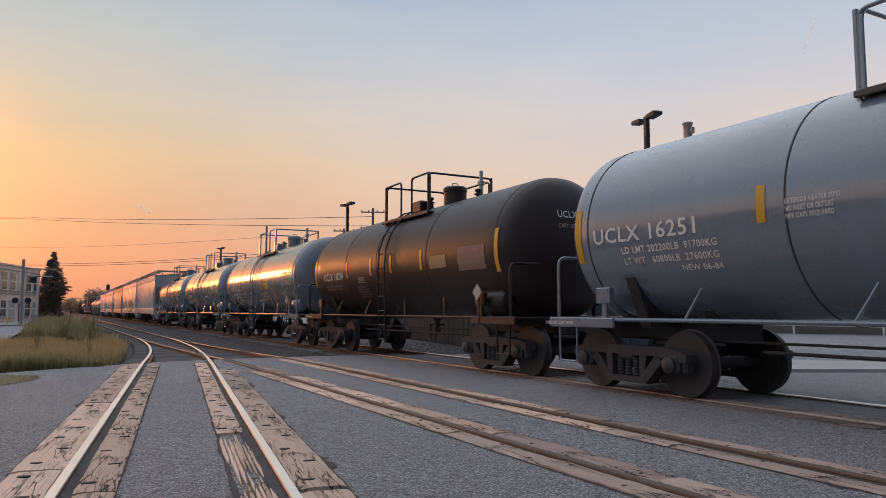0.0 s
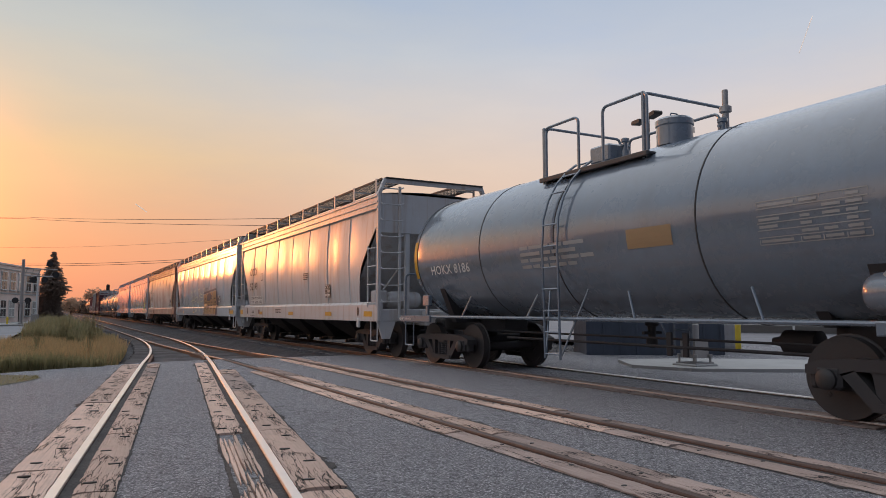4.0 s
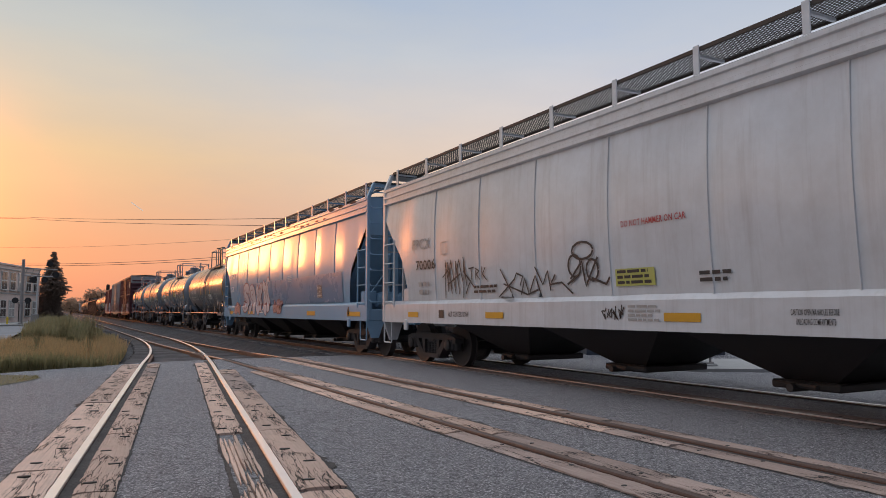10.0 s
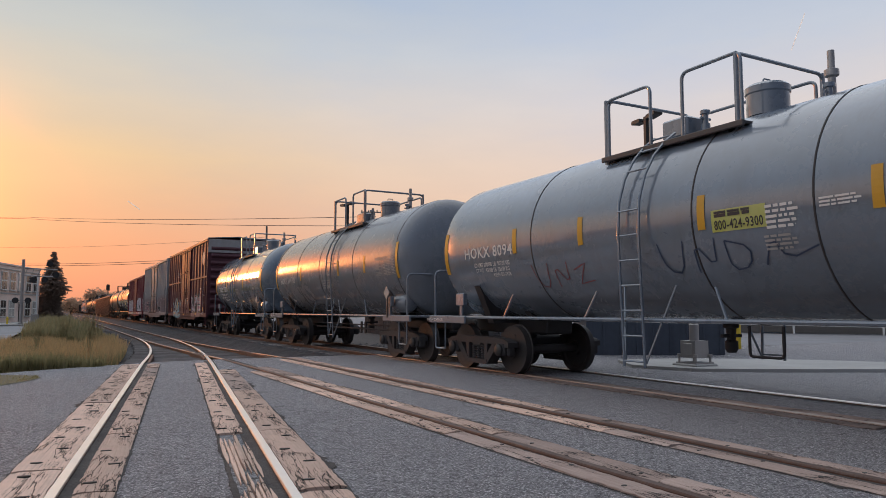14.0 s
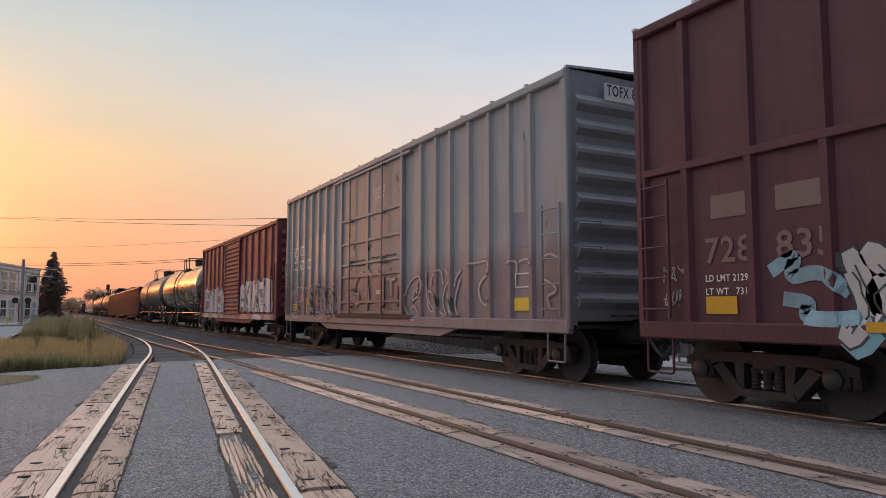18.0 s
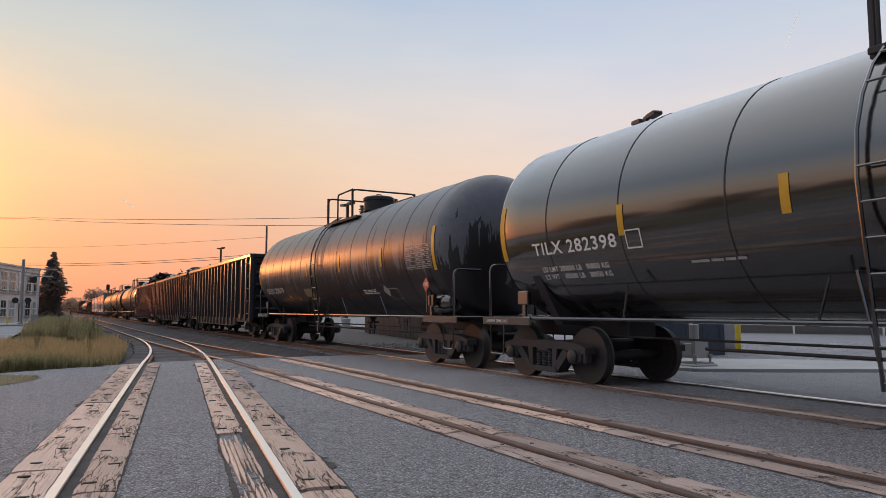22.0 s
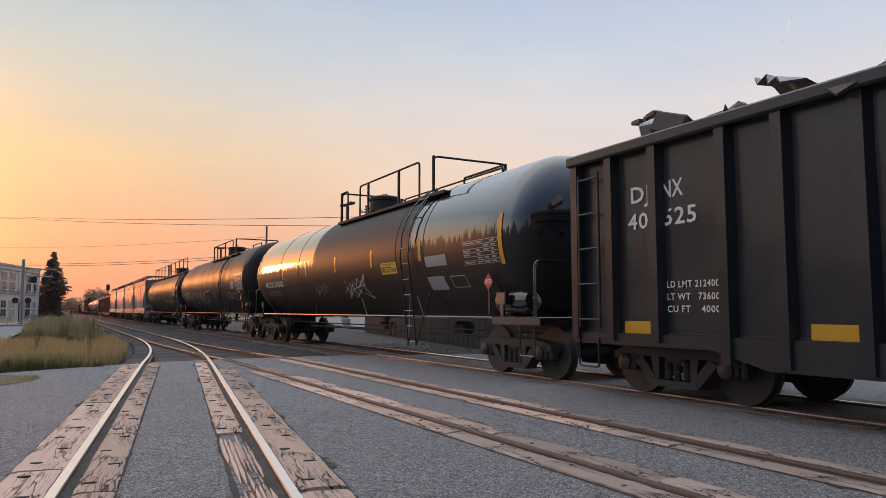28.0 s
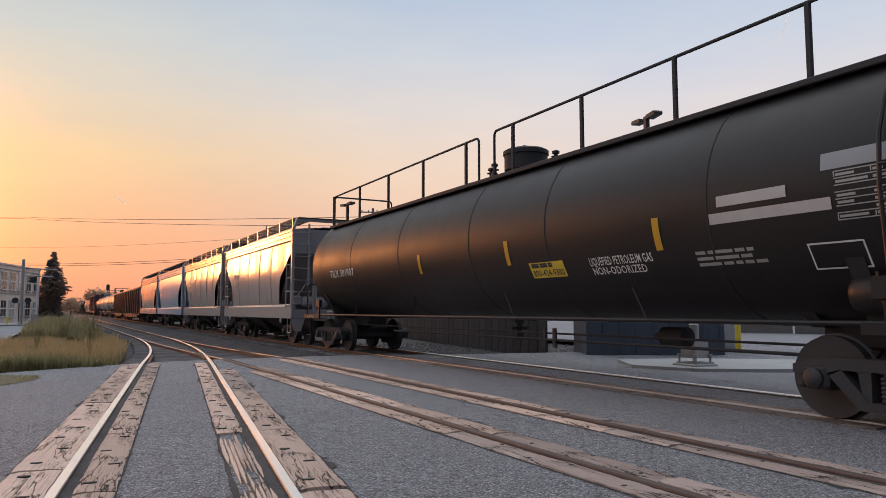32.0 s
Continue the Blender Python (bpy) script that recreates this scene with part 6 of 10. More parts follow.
# loose stones of the ballast
rnd = random.Random(11)
s = Shape()
octa = [(1, 0, 0), (-1, 0, 0), (0, 1, 0), (0, -1, 0), (0, 0, 1), (0, 0, -1)]
ofs = [(0, 2, 4), (2, 1, 4), (1, 3, 4), (3, 0, 4), (2, 0, 5), (1, 2, 5), (3, 1, 5), (0, 3, 5)]
for i in range(9000):
    y = 17.6 + 38 * rnd.random() ** 1.7
    x = rnd.uniform(2.6, 11.4)
    if y < 18.9 and x < 6.6:
        continue
    zc = -0.122 + (track_z(y) - 0.055 if x < 6.6 else 0) - (0.22 if 6.2 < x < 6.8 else 0)
    if abs(x - 8.49) > 1.9:
        zc -= (abs(x - 8.49) - 1.9) * 0.25
    r = rnd.uniform(0.018, 0.045)
    s.add([(x + r * a * rnd.uniform(0.7, 1.4), y + r * b * rnd.uniform(0.7, 1.4), zc + r * c * rnd.uniform(0.6, 1.1)) for a, b, c in octa], ofs)
thing("ballast_stones", "loose dark crushed stones between the rails", "gravel", kind="stuff", data=s.mesh("ballast_stones", 0), material="stone")
s = Shape()
for i in range(2600):
    x, y = rnd.uniform(10.4, 19), 16.9 + 12 * rnd.random() ** 1.5
    r = rnd.uniform(0.015, 0.05)
    s.add([(x + r * a, y + r * b, -0.24 + r * c * rnd.uniform(0.5, 1.2)) for a, b, c in octa], ofs)
thing("gravel_stones", "loose gravel behind the railway", "gravel", kind="stuff", data=s.mesh("gravel_stones", 0), material="stone")
thing("gravel_strip", "dark gravel strip along the railway", "gravel", kind="structure", data=flat([(10.2, 17.1), (19.0, 17.0), (24, 60), (24, 160), (10.2, 160)], -0.26), material="gravel")

# timbers of the crossing beside each rail
crossing = thing("crossing_timbers", "weathered split wooden planks beside the rails", "timber planks", kind="structure")


def plank_mesh(w, l, seed, rough=0.012):
    r = random.Random(seed)
    s = Shape()
    nx, ny = 5, 44
    vs = []
    for j in range(ny + 1):
        for i in range(nx + 1):
            x, y = w * (i / nx - 0.5), l * (j / ny - 0.5)
            if i in (0, nx):
                x += r.uniform(-rough, rough) * 1.1
            if j in (0, ny):
                y += r.uniform(-rough, rough) * 1.5
            z = 0.004 * noise.noise((x * 9 + seed, y * 2.2, 0)) - (0.010 if i in (0, nx) else 0) - (0.006 if r.random() < 0.05 else 0)
            vs.append((x, y, z))
    fs = [(j * (nx + 1) + i, j * (nx + 1) + i + 1, (j + 1) * (nx + 1) + i + 1, (j + 1) * (nx + 1) + i) for j in range(ny) for i in range(nx)]
    n = len(vs)
    ring = [i for i in range(nx + 1)] + [j * (nx + 1) + nx for j in range(1, ny + 1)] + [ny * (nx + 1) + i for i in range(nx - 1, -1, -1)] + [j * (nx + 1) for j in range(ny - 1, 0, -1)]
    low = [(vs[q][0], vs[q][1], -0.10) for q in ring]
    fs += [(ring[k], n + k, n + (k + 1) % len(ring), ring[(k + 1) % len(ring)]) for k in range(len(ring))]
    return s.add(vs + low, fs).mesh("plank", 30)


PLANKS = {}
# crumbled edge of the asphalt along the planks
def crumbled(xf, offset, y0, y1, seed):
    r = random.Random(seed)
    n = int((y1 - y0) / 0.07)
    vs = []
    for i in range(n + 1):
        y = y0 + (y1 - y0) * i / n
        w = 0.012 + 0.03 * max(0, noise.noise((y * 1.3, seed, 0))) + r.uniform(0, 0.012) + (0.07 * r.random() if noise.noise((y * 0.8, seed + 7, 0)) > 0.33 else 0)
        vs += [(xf(y) + offset - w, y, -0.0245), (xf(y) + offset + w, y, -0.0245)]
    part("crumbled_edge", Shape().add(vs, [(2 * i, 2 * i + 1, 2 * i + 3, 2 * i + 2) for i in range(n)]), "gravel", crossing)


for k, (o, y1) in enumerate(((-1.165, 17.6), (-0.375, 17.4), (0.395, 17.3), (1.135, 15.0))):
    crumbled(branch_x, o, -3.0, y1, k * 3 + 1)
for k, o in enumerate((-1.055, -0.40, 0.42, 1.04)):
    crumbled(lambda y: 4.457, o, -10, 14.2, k * 3 + 21)
# flat dark strips laid for the shade inside the grooves beside the rails
def shade_strip(xf, offset, w, y0, y1):
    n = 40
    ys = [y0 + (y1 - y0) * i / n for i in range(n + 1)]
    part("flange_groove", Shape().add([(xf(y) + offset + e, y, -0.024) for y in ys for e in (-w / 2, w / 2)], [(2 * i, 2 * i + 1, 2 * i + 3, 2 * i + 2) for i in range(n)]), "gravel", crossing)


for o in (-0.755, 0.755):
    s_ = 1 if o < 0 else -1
    shade_strip(branch_x, o + s_ * 0.085, 0.13, -4, 18.2)
    shade_strip(branch_x, o - s_ * 0.050, 0.06, -4, 18.2)
    shade_strip(lambda y: 4.457, o + s_ * 0.085, 0.13, -16, 18.4)
    shade_strip(lambda y: 4.457, o - s_ * 0.050, 0.06, -16, 18.4)
    shade_strip(lambda y: 8.49, o + s_ * 0.085, 0.13, -16, 18.0)
dot = Shape().prism([(0.022 * math.cos(i * math.pi / 5), 0.016 * math.sin(i * math.pi / 5)) for i in range(10)], 2, -0.01, 0.003).mesh("spike")
spike = Shape().prism([(0.045 * math.cos(i * math.pi / 5), 0.017 * math.sin(i * math.pi / 5)) for i in range(10)], 2, -0.01, 0.007).mesh("spike")


def plank_row(xf, offset, w, y0, y1, length, zf, material, seed, spikes=True, joints=(), broken=None):
    rnd = random.Random(seed)
    y = y0
    while y < y1 - 0.3:
        l = min(length * rnd.uniform(0.85, 1.15), y1 - y)
        for j in joints:
            if y + 0.2 < j < y + 4.5:
                l = j - y
                break
        yc = y + l / 2
        ang = -math.degrees(math.atan2(xf(yc + 0.5) - xf(yc - 0.5), 1.0))
        key = (round(w, 2), round(l, 1), rnd.randint(0, 2))
        if key not in PLANKS:
            PLANKS[key] = plank_mesh(w, round(l, 1) - 0.02, len(PLANKS) * 17 + 3, 0.006 if abs(yc) < 9 else 0.004)
        split = broken is not None and y - 0.1 < broken < y + l - 0.1
        paint = material if rnd.random() < 0.75 else "plank_dark"
        p = part("plank", PLANKS[key], "plank_old" if split else paint, crossing, at=(xf(yc) + offset, yc, zf(yc) + rnd.uniform(-0.012, 0.0) - (0.03 if split else 0)), turn=(0, rnd.uniform(-0.8, 0.8), ang + rnd.uniform(-0.3, 0.3)))
        if split:
            # what is left of a timber that has split along its grain
            for i in range(14):
                bx, bl, bw = (-0.5 + (i % 7 + 0.5) / 7) * w * 0.98, l * rnd.uniform(0.28, 0.50), w / 7 * rnd.uniform(0.55, 0.92)
                by = (-0.24 if i < 7 else 0.25) * l + rnd.uniform(-0.06, 0.06) * l
                pts = [(bx + (1 if q < 6 else -1) * bw / 2 * (1 - 0.8 * (abs((q % 6) - 2.5) / 2.5) ** 4) + 0.012 * noise.noise((q * 1.7, i, seed)), by + bl * ((q if q < 6 else 11 - q) / 5 - 0.5)) for q in range(12)]
                part("splinter", Shape().prism(pts, 2, -0.01, 0.026 + rnd.uniform(-0.008, 0.014)), material, p)
        if spikes:
            k = 0
            yy = -l / 2 + 0.25
            while yy < l / 2 - 0.1:
                part("spike", spike if xf is branch_x else dot, "iron", p, at=((0.05 if k % 2 else -0.06) + rnd.uniform(-0.01, 0.01), yy, 0.001))
                k += 1
                yy += 0.62 * rnd.uniform(0.85, 1.15)
        y += l


plank_row(branch_x, -0.755 - 0.045 - 0.185, 0.36, -3.0, 17.6, 2.7, level, "plank", 1, joints=(2.2, 6.3, 10.46, 14.0))
plank_row(branch_x, -0.755 + 0.10 + 0.15, 0.26, -3.0, 17.4, 2.3, level, "plank", 2, joints=(1.8, 5.38, 7.75, 10.34, 14.2))
plank_row(branch_x, 0.755 - 0.10 - 0.135, 0.25, -3.0, 17.3, 2.6, level, "plank", 3, joints=(3.2, 7.27, 9.65, 13.3), broken=5.0)
plank_row(branch_x, 0.755 + 0.045 + 0.17, 0.33, -3.0, 15.0, 2.9, level, "plank", 4, joints=(0.9, 4.72, 7.25, 11.0))
straight = lambda x: (lambda y: x)
for k, (o, w, y1, jt) in enumerate(((-0.935, 0.24, 14.4, (6.25,)), (-0.525, 0.25, 15.4, (3.8, 8.3)), (0.535, 0.23, 17.6, (5.64,)), (0.925, 0.25, 18.0, (7.0,)))):
    plank_row(straight(4.457), o, w, -16, jt[0], 2.6, level, "plank_dark", 20 + k)
    plank_row(straight(4.457), o, w, jt[0], y1, 2.6, level, "plank", 30 + k, joints=jt)
# the main track has timbers beside its near rail alone
for k, o in enumerate((-0.925, -0.535)):
    plank_row(straight(8.49), o, 0.23, 4.4, 17.4 + 0.6 * k, 2.6, level, "plank_old", 40 + k, False)


# ---- the train, from its leading tank car to the far end ----
TRACK_X, SPEED = 8.49, 11.75
GREY = "grey tank car with white lettering and yellow stripes"


def stripes_for(half, extra=()):
    return [(half, -20, 14, 0.13), (-half, -20, 14, 0.13)] + list(extra)


def bands(car, on, zc, ys, dz=-0.29, w=0.12):
    for y in ys:
        stick(car, "reflector", on, y, zc + dz, w, 0.44, "yellow", n=6)


def notice(car, on, y, z, w, h, paint, lines, label):
    """An emergency label: a plate of its colour, its lines black."""
    stick(car, "emergency_label", on, y, z, w, h, paint, label)
    over = lambda a, zz: tuple(p + q for p, q in zip(on(a, zz), (-0.004, 0, 0)))
    for f, size, text in lines:
        write(car, text, over, y - w * 0.05, z + h * f, h * size, "black", width=w * 0.9) if text else bars(car, over, y - w * 0.06, z + h * f, w * 0.85, 1, h * size * 1.7, "black")


def on_head(half, R, zc):
    """The rounded end of a tank that faces back along the train."""
    def place(a, z):
        q = max(0.0, 1 - (a * a + (z - zc) ** 2) / (R * R))
        return (-a, -half - R * 0.38 * math.sqrt(q) - 0.012, z)
    return place


def placards(car, on, half, zc, red=False):
    y = -half + 0.55
    d = Shape().prism([(y - 0.16, zc - 0.85), (y, zc - 0.69), (y + 0.16, zc - 0.85), (y, zc - 1.01)], 0, -1.50, -1.485)
    part("placard", d, "red" if red else "greyletter", car, "red diamond hazard placard" if red else "empty diamond placard holder")
    part("placard_post", Shape().box((-1.47, y, zc - 1.1), (0.03, 0.06, 0.7), 0.005), "iron", car)
    if red:
        write(car, "1075", on_plane(-1.506), y + 0.11, zc - 0.88, 0.08, "white")


def plain_tank(label, S0, S1, R, paint, seams=None, placard=True, end_bands=True, **kw):
    L = S1 - S0
    half = L / 2 - kw.get("margin", 1.17)
    seams = seams if seams is not None else (-half * 0.98, -half * 0.45, half * 0.08, half * 0.5, half * 0.98)
    car, on, half, zc = tank_car(label, S0, S1, R, paint, seams=seams, stripes=stripes_for(half - 0.03) if end_bands else (), **kw)
    if placard:
        placards(car, on, half, zc, kw.get("big_dome", False))
    write(car, "3 INCH HF COMP SHOES", on_plane(-1.478), half + 0.75, 0.99, 0.05, "white", width=0.7)
    return car, on, half, zc


# grey and brown acid tanks
PHONE = ((0.10, 0.42, "800-424-9300"), (0.66, 0.16, ""), (0.82, 0.12, ""))
c, on, h, z = plain_tank("grey tank car with large white numbers", -3.6, 9.84, 1.41, "tank_grey", seams=(-5.3, -1.6, 1.94, 5.3))
bands(c, on, z, (2.31,), -0.20)
write(c, "UCLX 16251", on, 5.18, z - 0.22, 0.217, width=1.96)
write(c, "LD LMT 202200LB  91700KG", on, 4.61, z - 0.40, 0.095, width=1.69)
write(c, "LT WT   60800LB  27600KG", on, 4.60, z - 0.56, 0.095, width=1.67)
write(c, "NEW 06-84", on, 3.58, z - 0.71, 0.085, width=0.66)
for k, line in enumerate(("EXTERIOR HEATER PIPES", "NO INLET OR OUTLET", "PIPE CAPS REQUIRED")):
    write(c, line, on, 1.94, z - 0.02 - k * 0.085, 0.055, width=0.65 if k == 0 else 0.57)
c, on, h, z = plain_tank("brown-black tank car with weathered paint", 9.84, 22.75, 1.40, "tank_brown", walk_range=(-2.6, 0.97), ladder_y=-0.15)
bands(c, on, z, (2.60, 0.87, -0.40, -2.06))
write(c, "UCLX 16034", on, 4.49, z - 0.32, 0.215, width=1.64)
bars(c, on, 4.39, z - 0.52, 1.56, 2, 0.10, "boxletter")
bars(c, on, 1.77, z - 0.33, 0.50, 4, 0.045, "greyletter")
bars(c, on, 1.94, z - 0.60, 0.80, 5, 0.075, "boxletter")
spray(c, on, 0.35, z - 0.78, tag_letters(random.Random(19), 4, 0.30, 0.13), 0.012, "boxletter", "thin scratched tag")
stick(c, "data_plate", on, -3.80, z - 0.40, 1.05, 0.48, "boxletter", "faded brown data panel")
stick(c, "emergency_label", on, -2.55, z - 0.29, 0.75, 0.27, "tan", "faded tan emergency label")
for k, (txt, w_) in enumerate((("UCLX 16034", 0.95), ("CAPY 15900 GAL", 0.7))):
    write(c, txt, on_head(h, 1.40, z), 0.35, 2.95 - 0.2 * k, 0.13 - 0.05 * k, "white" if k == 0 else "greyletter", width=w_)
c, on, h, z = plain_tank("pale grey tank car with steel walkway frame", 22.75, 36.1, 1.41, "tank_grey_pale", seams=(-5.3, -0.64, 2.84), ladder_y=0.29, walk_range=(0, 1.35), rigging=False)
bands(c, on, z, (2.88, 1.66, -0.86, -2.7), -0.37)
write(c, "HOKX 8142", on, 4.69, z - 0.36, 0.208, width=1.72)
write(c, "LD LMT 200200 LB  90850 KG", on, 4.34, z - 0.53, 0.09, width=1.58)
write(c, "LT WT   62700 LB  28450 KG", on, 4.35, z - 0.67, 0.09, width=1.55)
write(c, "NEW 05-78", on, 3.38, z - 0.81, 0.075, width=0.61)
bars(c, on, 2.36, z - 0.49, 0.83, 4, 0.060, "greyletter")
notice(c, on, -1.23, z - 0.37, 0.70, 0.36, "bright_yellow", ((0.66, 0.22, ""), (0.34, 0.16, ""), (0.08, 0.22, "")), "yellow emergency label")
bars(c, on, -0.51, z - 0.54, 1.34, 5, 0.078, "greyletter")
table(c, on, -3.97, z - 0.29, 1.07, 0.45, 6, 4, "greyletter")
frame_square(c, on, -3.42, z - 0.84, 0.46, 0.24, "greyletter")
c, on, h, z = plain_tank(GREY, 36.1, 49.1, 1.40, "tank_grey", seams=(-5.3, -2.39, -0.86, 2.77), ladder_y=0.25, walk_range=(0, 1.28), rigging=False)
bands(c, on, z, (1.82, -0.76, -2.55, -3.5))
write(c, "HOKX 8133", on, 4.36, z - 0.44, 0.20, width=1.52)
write(c, "LD LMT 200500 LBS 90 700 KGS", on, 4.28, z - 0.62, 0.07, width=1.2)
write(c, "LT WT   62500 LBS 28 600 KGS", on, 4.28, z - 0.73, 0.07, width=1.2)
notice(c, on, 2.80, z - 0.74, 0.91, 0.27, "bright_yellow", PHONE, "yellow emergency label")
bars(c, on, 1.72, z - 0.50, 0.47, 3, 0.045, "greyletter")
bars(c, on, -0.60, z - 0.46, 0.76, 6, 0.075, "greyletter")
bars(c, on, -1.37, z - 0.45, 0.57, 2, 0.06, "white")
bars(c, on, -2.05, z - 0.42, 0.50, 3, 0.06, "white")
for k, line in enumerate(("SHARP OBJECTS MUST", "NOT CONTACT LINING")):
    write(c, line, on, -2.82, z - 0.30 - 0.08 * k, 0.05, width=0.42)
table(c, on, -3.91, z - 0.29, 1.17, 0.45, 6, 4, "greyletter")
frame_square(c, on, -3.02, z - 0.72, 0.50, 0.27, "greyletter")
c, on, h, z = plain_tank(GREY, 49.1, 62.6, 1.40, "tank_grey")
write(c, "HOKX 8186", on, 4.87, z - 0.43, 0.19, width=1.65)
bars(c, on, 1.42, z - 0.15, 2.0, 4, 0.11, "greyletter")
stick(c, "emergency_label", on, -1.25, z - 0.33, 0.85, 0.28, "tan", "tan emergency label")
table(c, on, -3.41, z - 0.45, 1.3, 0.50, 6, 4, "greyletter")

# covered hoppers


def hopper_marks(car, side, hb, name, number, material="black", lines=("LD LMT  197900 LBS   89750 KGS", "LT WT     65100 LBS   29350 KGS"), y=None, plate=True, seed=0, name_w=1.17, reflect=(), data=True):
    rnd = random.Random(seed)
    y = hb - 1.9 if y is None else y
    write(car, name, side, y, 2.60, 0.30 * name_w / 1.17, material, width=name_w)
    write(car, number, side, y + 0.02, 2.03, 0.28 * name_w / 1.17, material, width=0.205 * len(number) * name_w)
    for k, line in enumerate(lines):
        write(car, line, side, y - 0.07, 1.65 - k * 0.165, 0.095, material, width=1.73 if len(line) > 24 else 1.0)
    for yy, w, hh in reflect:
        stick(car, "reflector", side, yy, 1.05, w, hh, "yellow", n=2)
    if data:
        table(car, side, -hb + 3.95, 1.60, 0.44, 0.34, 3, 2, "white")
        stick(car, "data_panel", lambda a, zz: tuple(p + q for p, q in zip(side(a, zz), (0.002, 0, 0))), -hb + 3.97, 1.58, 0.48, 0.38, "black", n=3)
        bars(car, side, -hb * 0.2, 2.35, 0.5, 4, 0.06, material, rnd)
        bars(car, side, hb * 0.25, 1.22, 0.7, 3, 0.05, material, rnd)
        stick(car, "shed_label", side, hb - 3.0, 1.08, 0.28, 0.16, "spraymauve", n=2)
    bars(car, side, hb - 2.0, 1.16, 0.45, 2, 0.06, material, rnd)
    # flat black ovals stand in for the shaded insides of the tow holes
    for yy in (hb - 1.25, -hb + 1.25):
        V = [(0.07 * math.cos(2 * math.pi * i / 16), 0.13 * math.sin(2 * math.pi * i / 16)) for i in range(16)]
        part("tow_hole", decal(V, [tuple(range(16))], side, yy, 1.18, "tow_hole"), "black", car)
    if plate:
        frame_square(car, side, y - 1.75, 2.35, 0.26, 0.28, material)


c, on, h = hopper_car("white covered hopper with rust-stained sides", 62.6, 78.6, "hop_stain", seed=1)
hopper_marks(c, on, h, "OCCX", "52149", y=5.74, reflect=((7.48, 0.48, 0.18), (4.17, 0.45, 0.11), (0.2, 0.55, 0.11), (-3.6, 0.55, 0.11), (-6.6, 0.55, 0.13)))
write(c, "3 INCH HF COMP BRAKE SHOES", on, 5.67, 0.98, 0.05, "black", width=0.83)
stick(c, "stencil_patch", lambda a, zz: tuple(p + q for p, q in zip(on(a, zz), (0.003, 0, 0))), 5.72, 1.45, 1.85, 0.32, "white", "cleaner white stencil panel")

c, on, h = hopper_car("pale grey covered hopper with painted block letters", 78.6, 97.9, "hop_grey", seed=2)
hopper_marks(c, on, h, "BFGX", "1647", name_w=1.0, lines=("LD LMT    200700", "LT WT      67300"), seed=2, y=7.45, reflect=((2.20, 0.48, 0.11), (6.04, 0.41, 0.11), (-7.9, 0.8, 0.16)))
lifted = lambda d: (lambda a, zz: tuple(p + q for p, q in zip(on(a, zz), (-d, 0, 0))))
blob(c, on, -1.25, 0.97, [(-0.10, -0.02), (-0.06, 1.20), (3.30, 1.36), (3.80, 0.70), (3.62, -0.02)], "navy", "dark blue shadow of painted block letters")
for k in range(4):
    x = 0.04 + k * 0.84
    out_ = [(x, 0.04), (x + 0.02, 1.08 + k * 0.04), (x + 0.78, 1.12 + k * 0.04), (x + 0.76, 0.04)]
    blob(c, lifted(0.004), -1.25, 0.97, out_, "tan", "tan painted block letter")
    spray(c, lifted(0.008), -1.25, 0.97, [[(x + 0.62, 0.86), (x + 0.24, 0.84), (x + 0.22, 0.50), (x + 0.60, 0.50)], [(x + 0.62, 0.34), (x + 0.26, 0.34), (x + 0.26, 0.06)], [(x + 0.66, 0.66), (x + 0.36, 0.66)]], 0.075, "black")
    spray(c, lifted(0.009), -1.25, 0.97, [out_ + out_[:1]], 0.028, "spraypale")
rnd = random.Random(9)
spray(c, on, 6.72, 1.52, tag_letters(random.Random(91), 3, 0.62, 0.24), 0.022, "navy", "thin dark tags")
scrawl = [(0.55 + 0.5 * math.cos(i * 0.9) * (1 - i * 0.012), 0.24 + 0.20 * math.sin(i * 1.37)) for i in range(34)]
spray(c, on, 5.15, 1.50, [scrawl], 0.018, "greyletter")
tick = [[(0, 0.92), (0.22, 0.86), (0.36, 0.0)], [(0, 0.92), (0.5, 0.86), (0.8, 0.95)], [(0.45, 0.88), (0.6, 0.2), (0.8, 0.8), (0.95, 0.1), (1.1, 0.72), (1.4, 0.1)], [(1.15, 0.75), (1.5, 1.0), (1.72, 0.95), (1.6, 0.55), (1.3, 0.45)], [(1.6, 0.5), (2.3, 0.62), (1.9, 0.2), (2.6, 0.3)],
        [(2.65, 0.98), (2.95, 0.6), (3.6, 0.5), (4.1, 0.55), (4.3, 0.95), (4.66, 1.05), (4.64, 0.85)], [(2.65, 0.98), (3.0, 1.02), (3.2, 0.72), (3.9, 0.66)], [(2.9, 0.66), (3.1, 0.3), (3.7, 0.28), (4.0, 0.4)], [(2.8, 0.2), (3.0, -0.35), (3.15, 0.0)], [(0.1, 0.35), (0.9, 0.42), (1.6, 0.3)], [(0.5, -0.2), (0.7, 0.1), (0.9, -0.25)], [(1.5, -0.1), (1.9, -0.3), (2.2, -0.05)]]
spray(c, on, 3.09, 1.40, [rounded(l, 1) for l in tick], 0.040, "faint_yellow", "faint yellow spray lines")
spray(c, on, -0.46, 1.02, [[(0, 0), (0, 0.27), (0.1, 0.18), (0.1, 0.06), (0, 0)], [(0.25, 0.27), (0.14, 0.22), (0.24, 0.1), (0.14, 0.0)]], 0.022, "sprayblue")
write(c, "WARNING", on, 0.78, 1.83, 0.055, "spraywine", width=0.30)
bars(c, on, 0.76, 1.79, 0.82, 4, 0.062, "greyletter")
spray(c, on, -4.2, 1.55, tag_letters(random.Random(4), 4, 0.22, 0.18), 0.04, "spraywine")

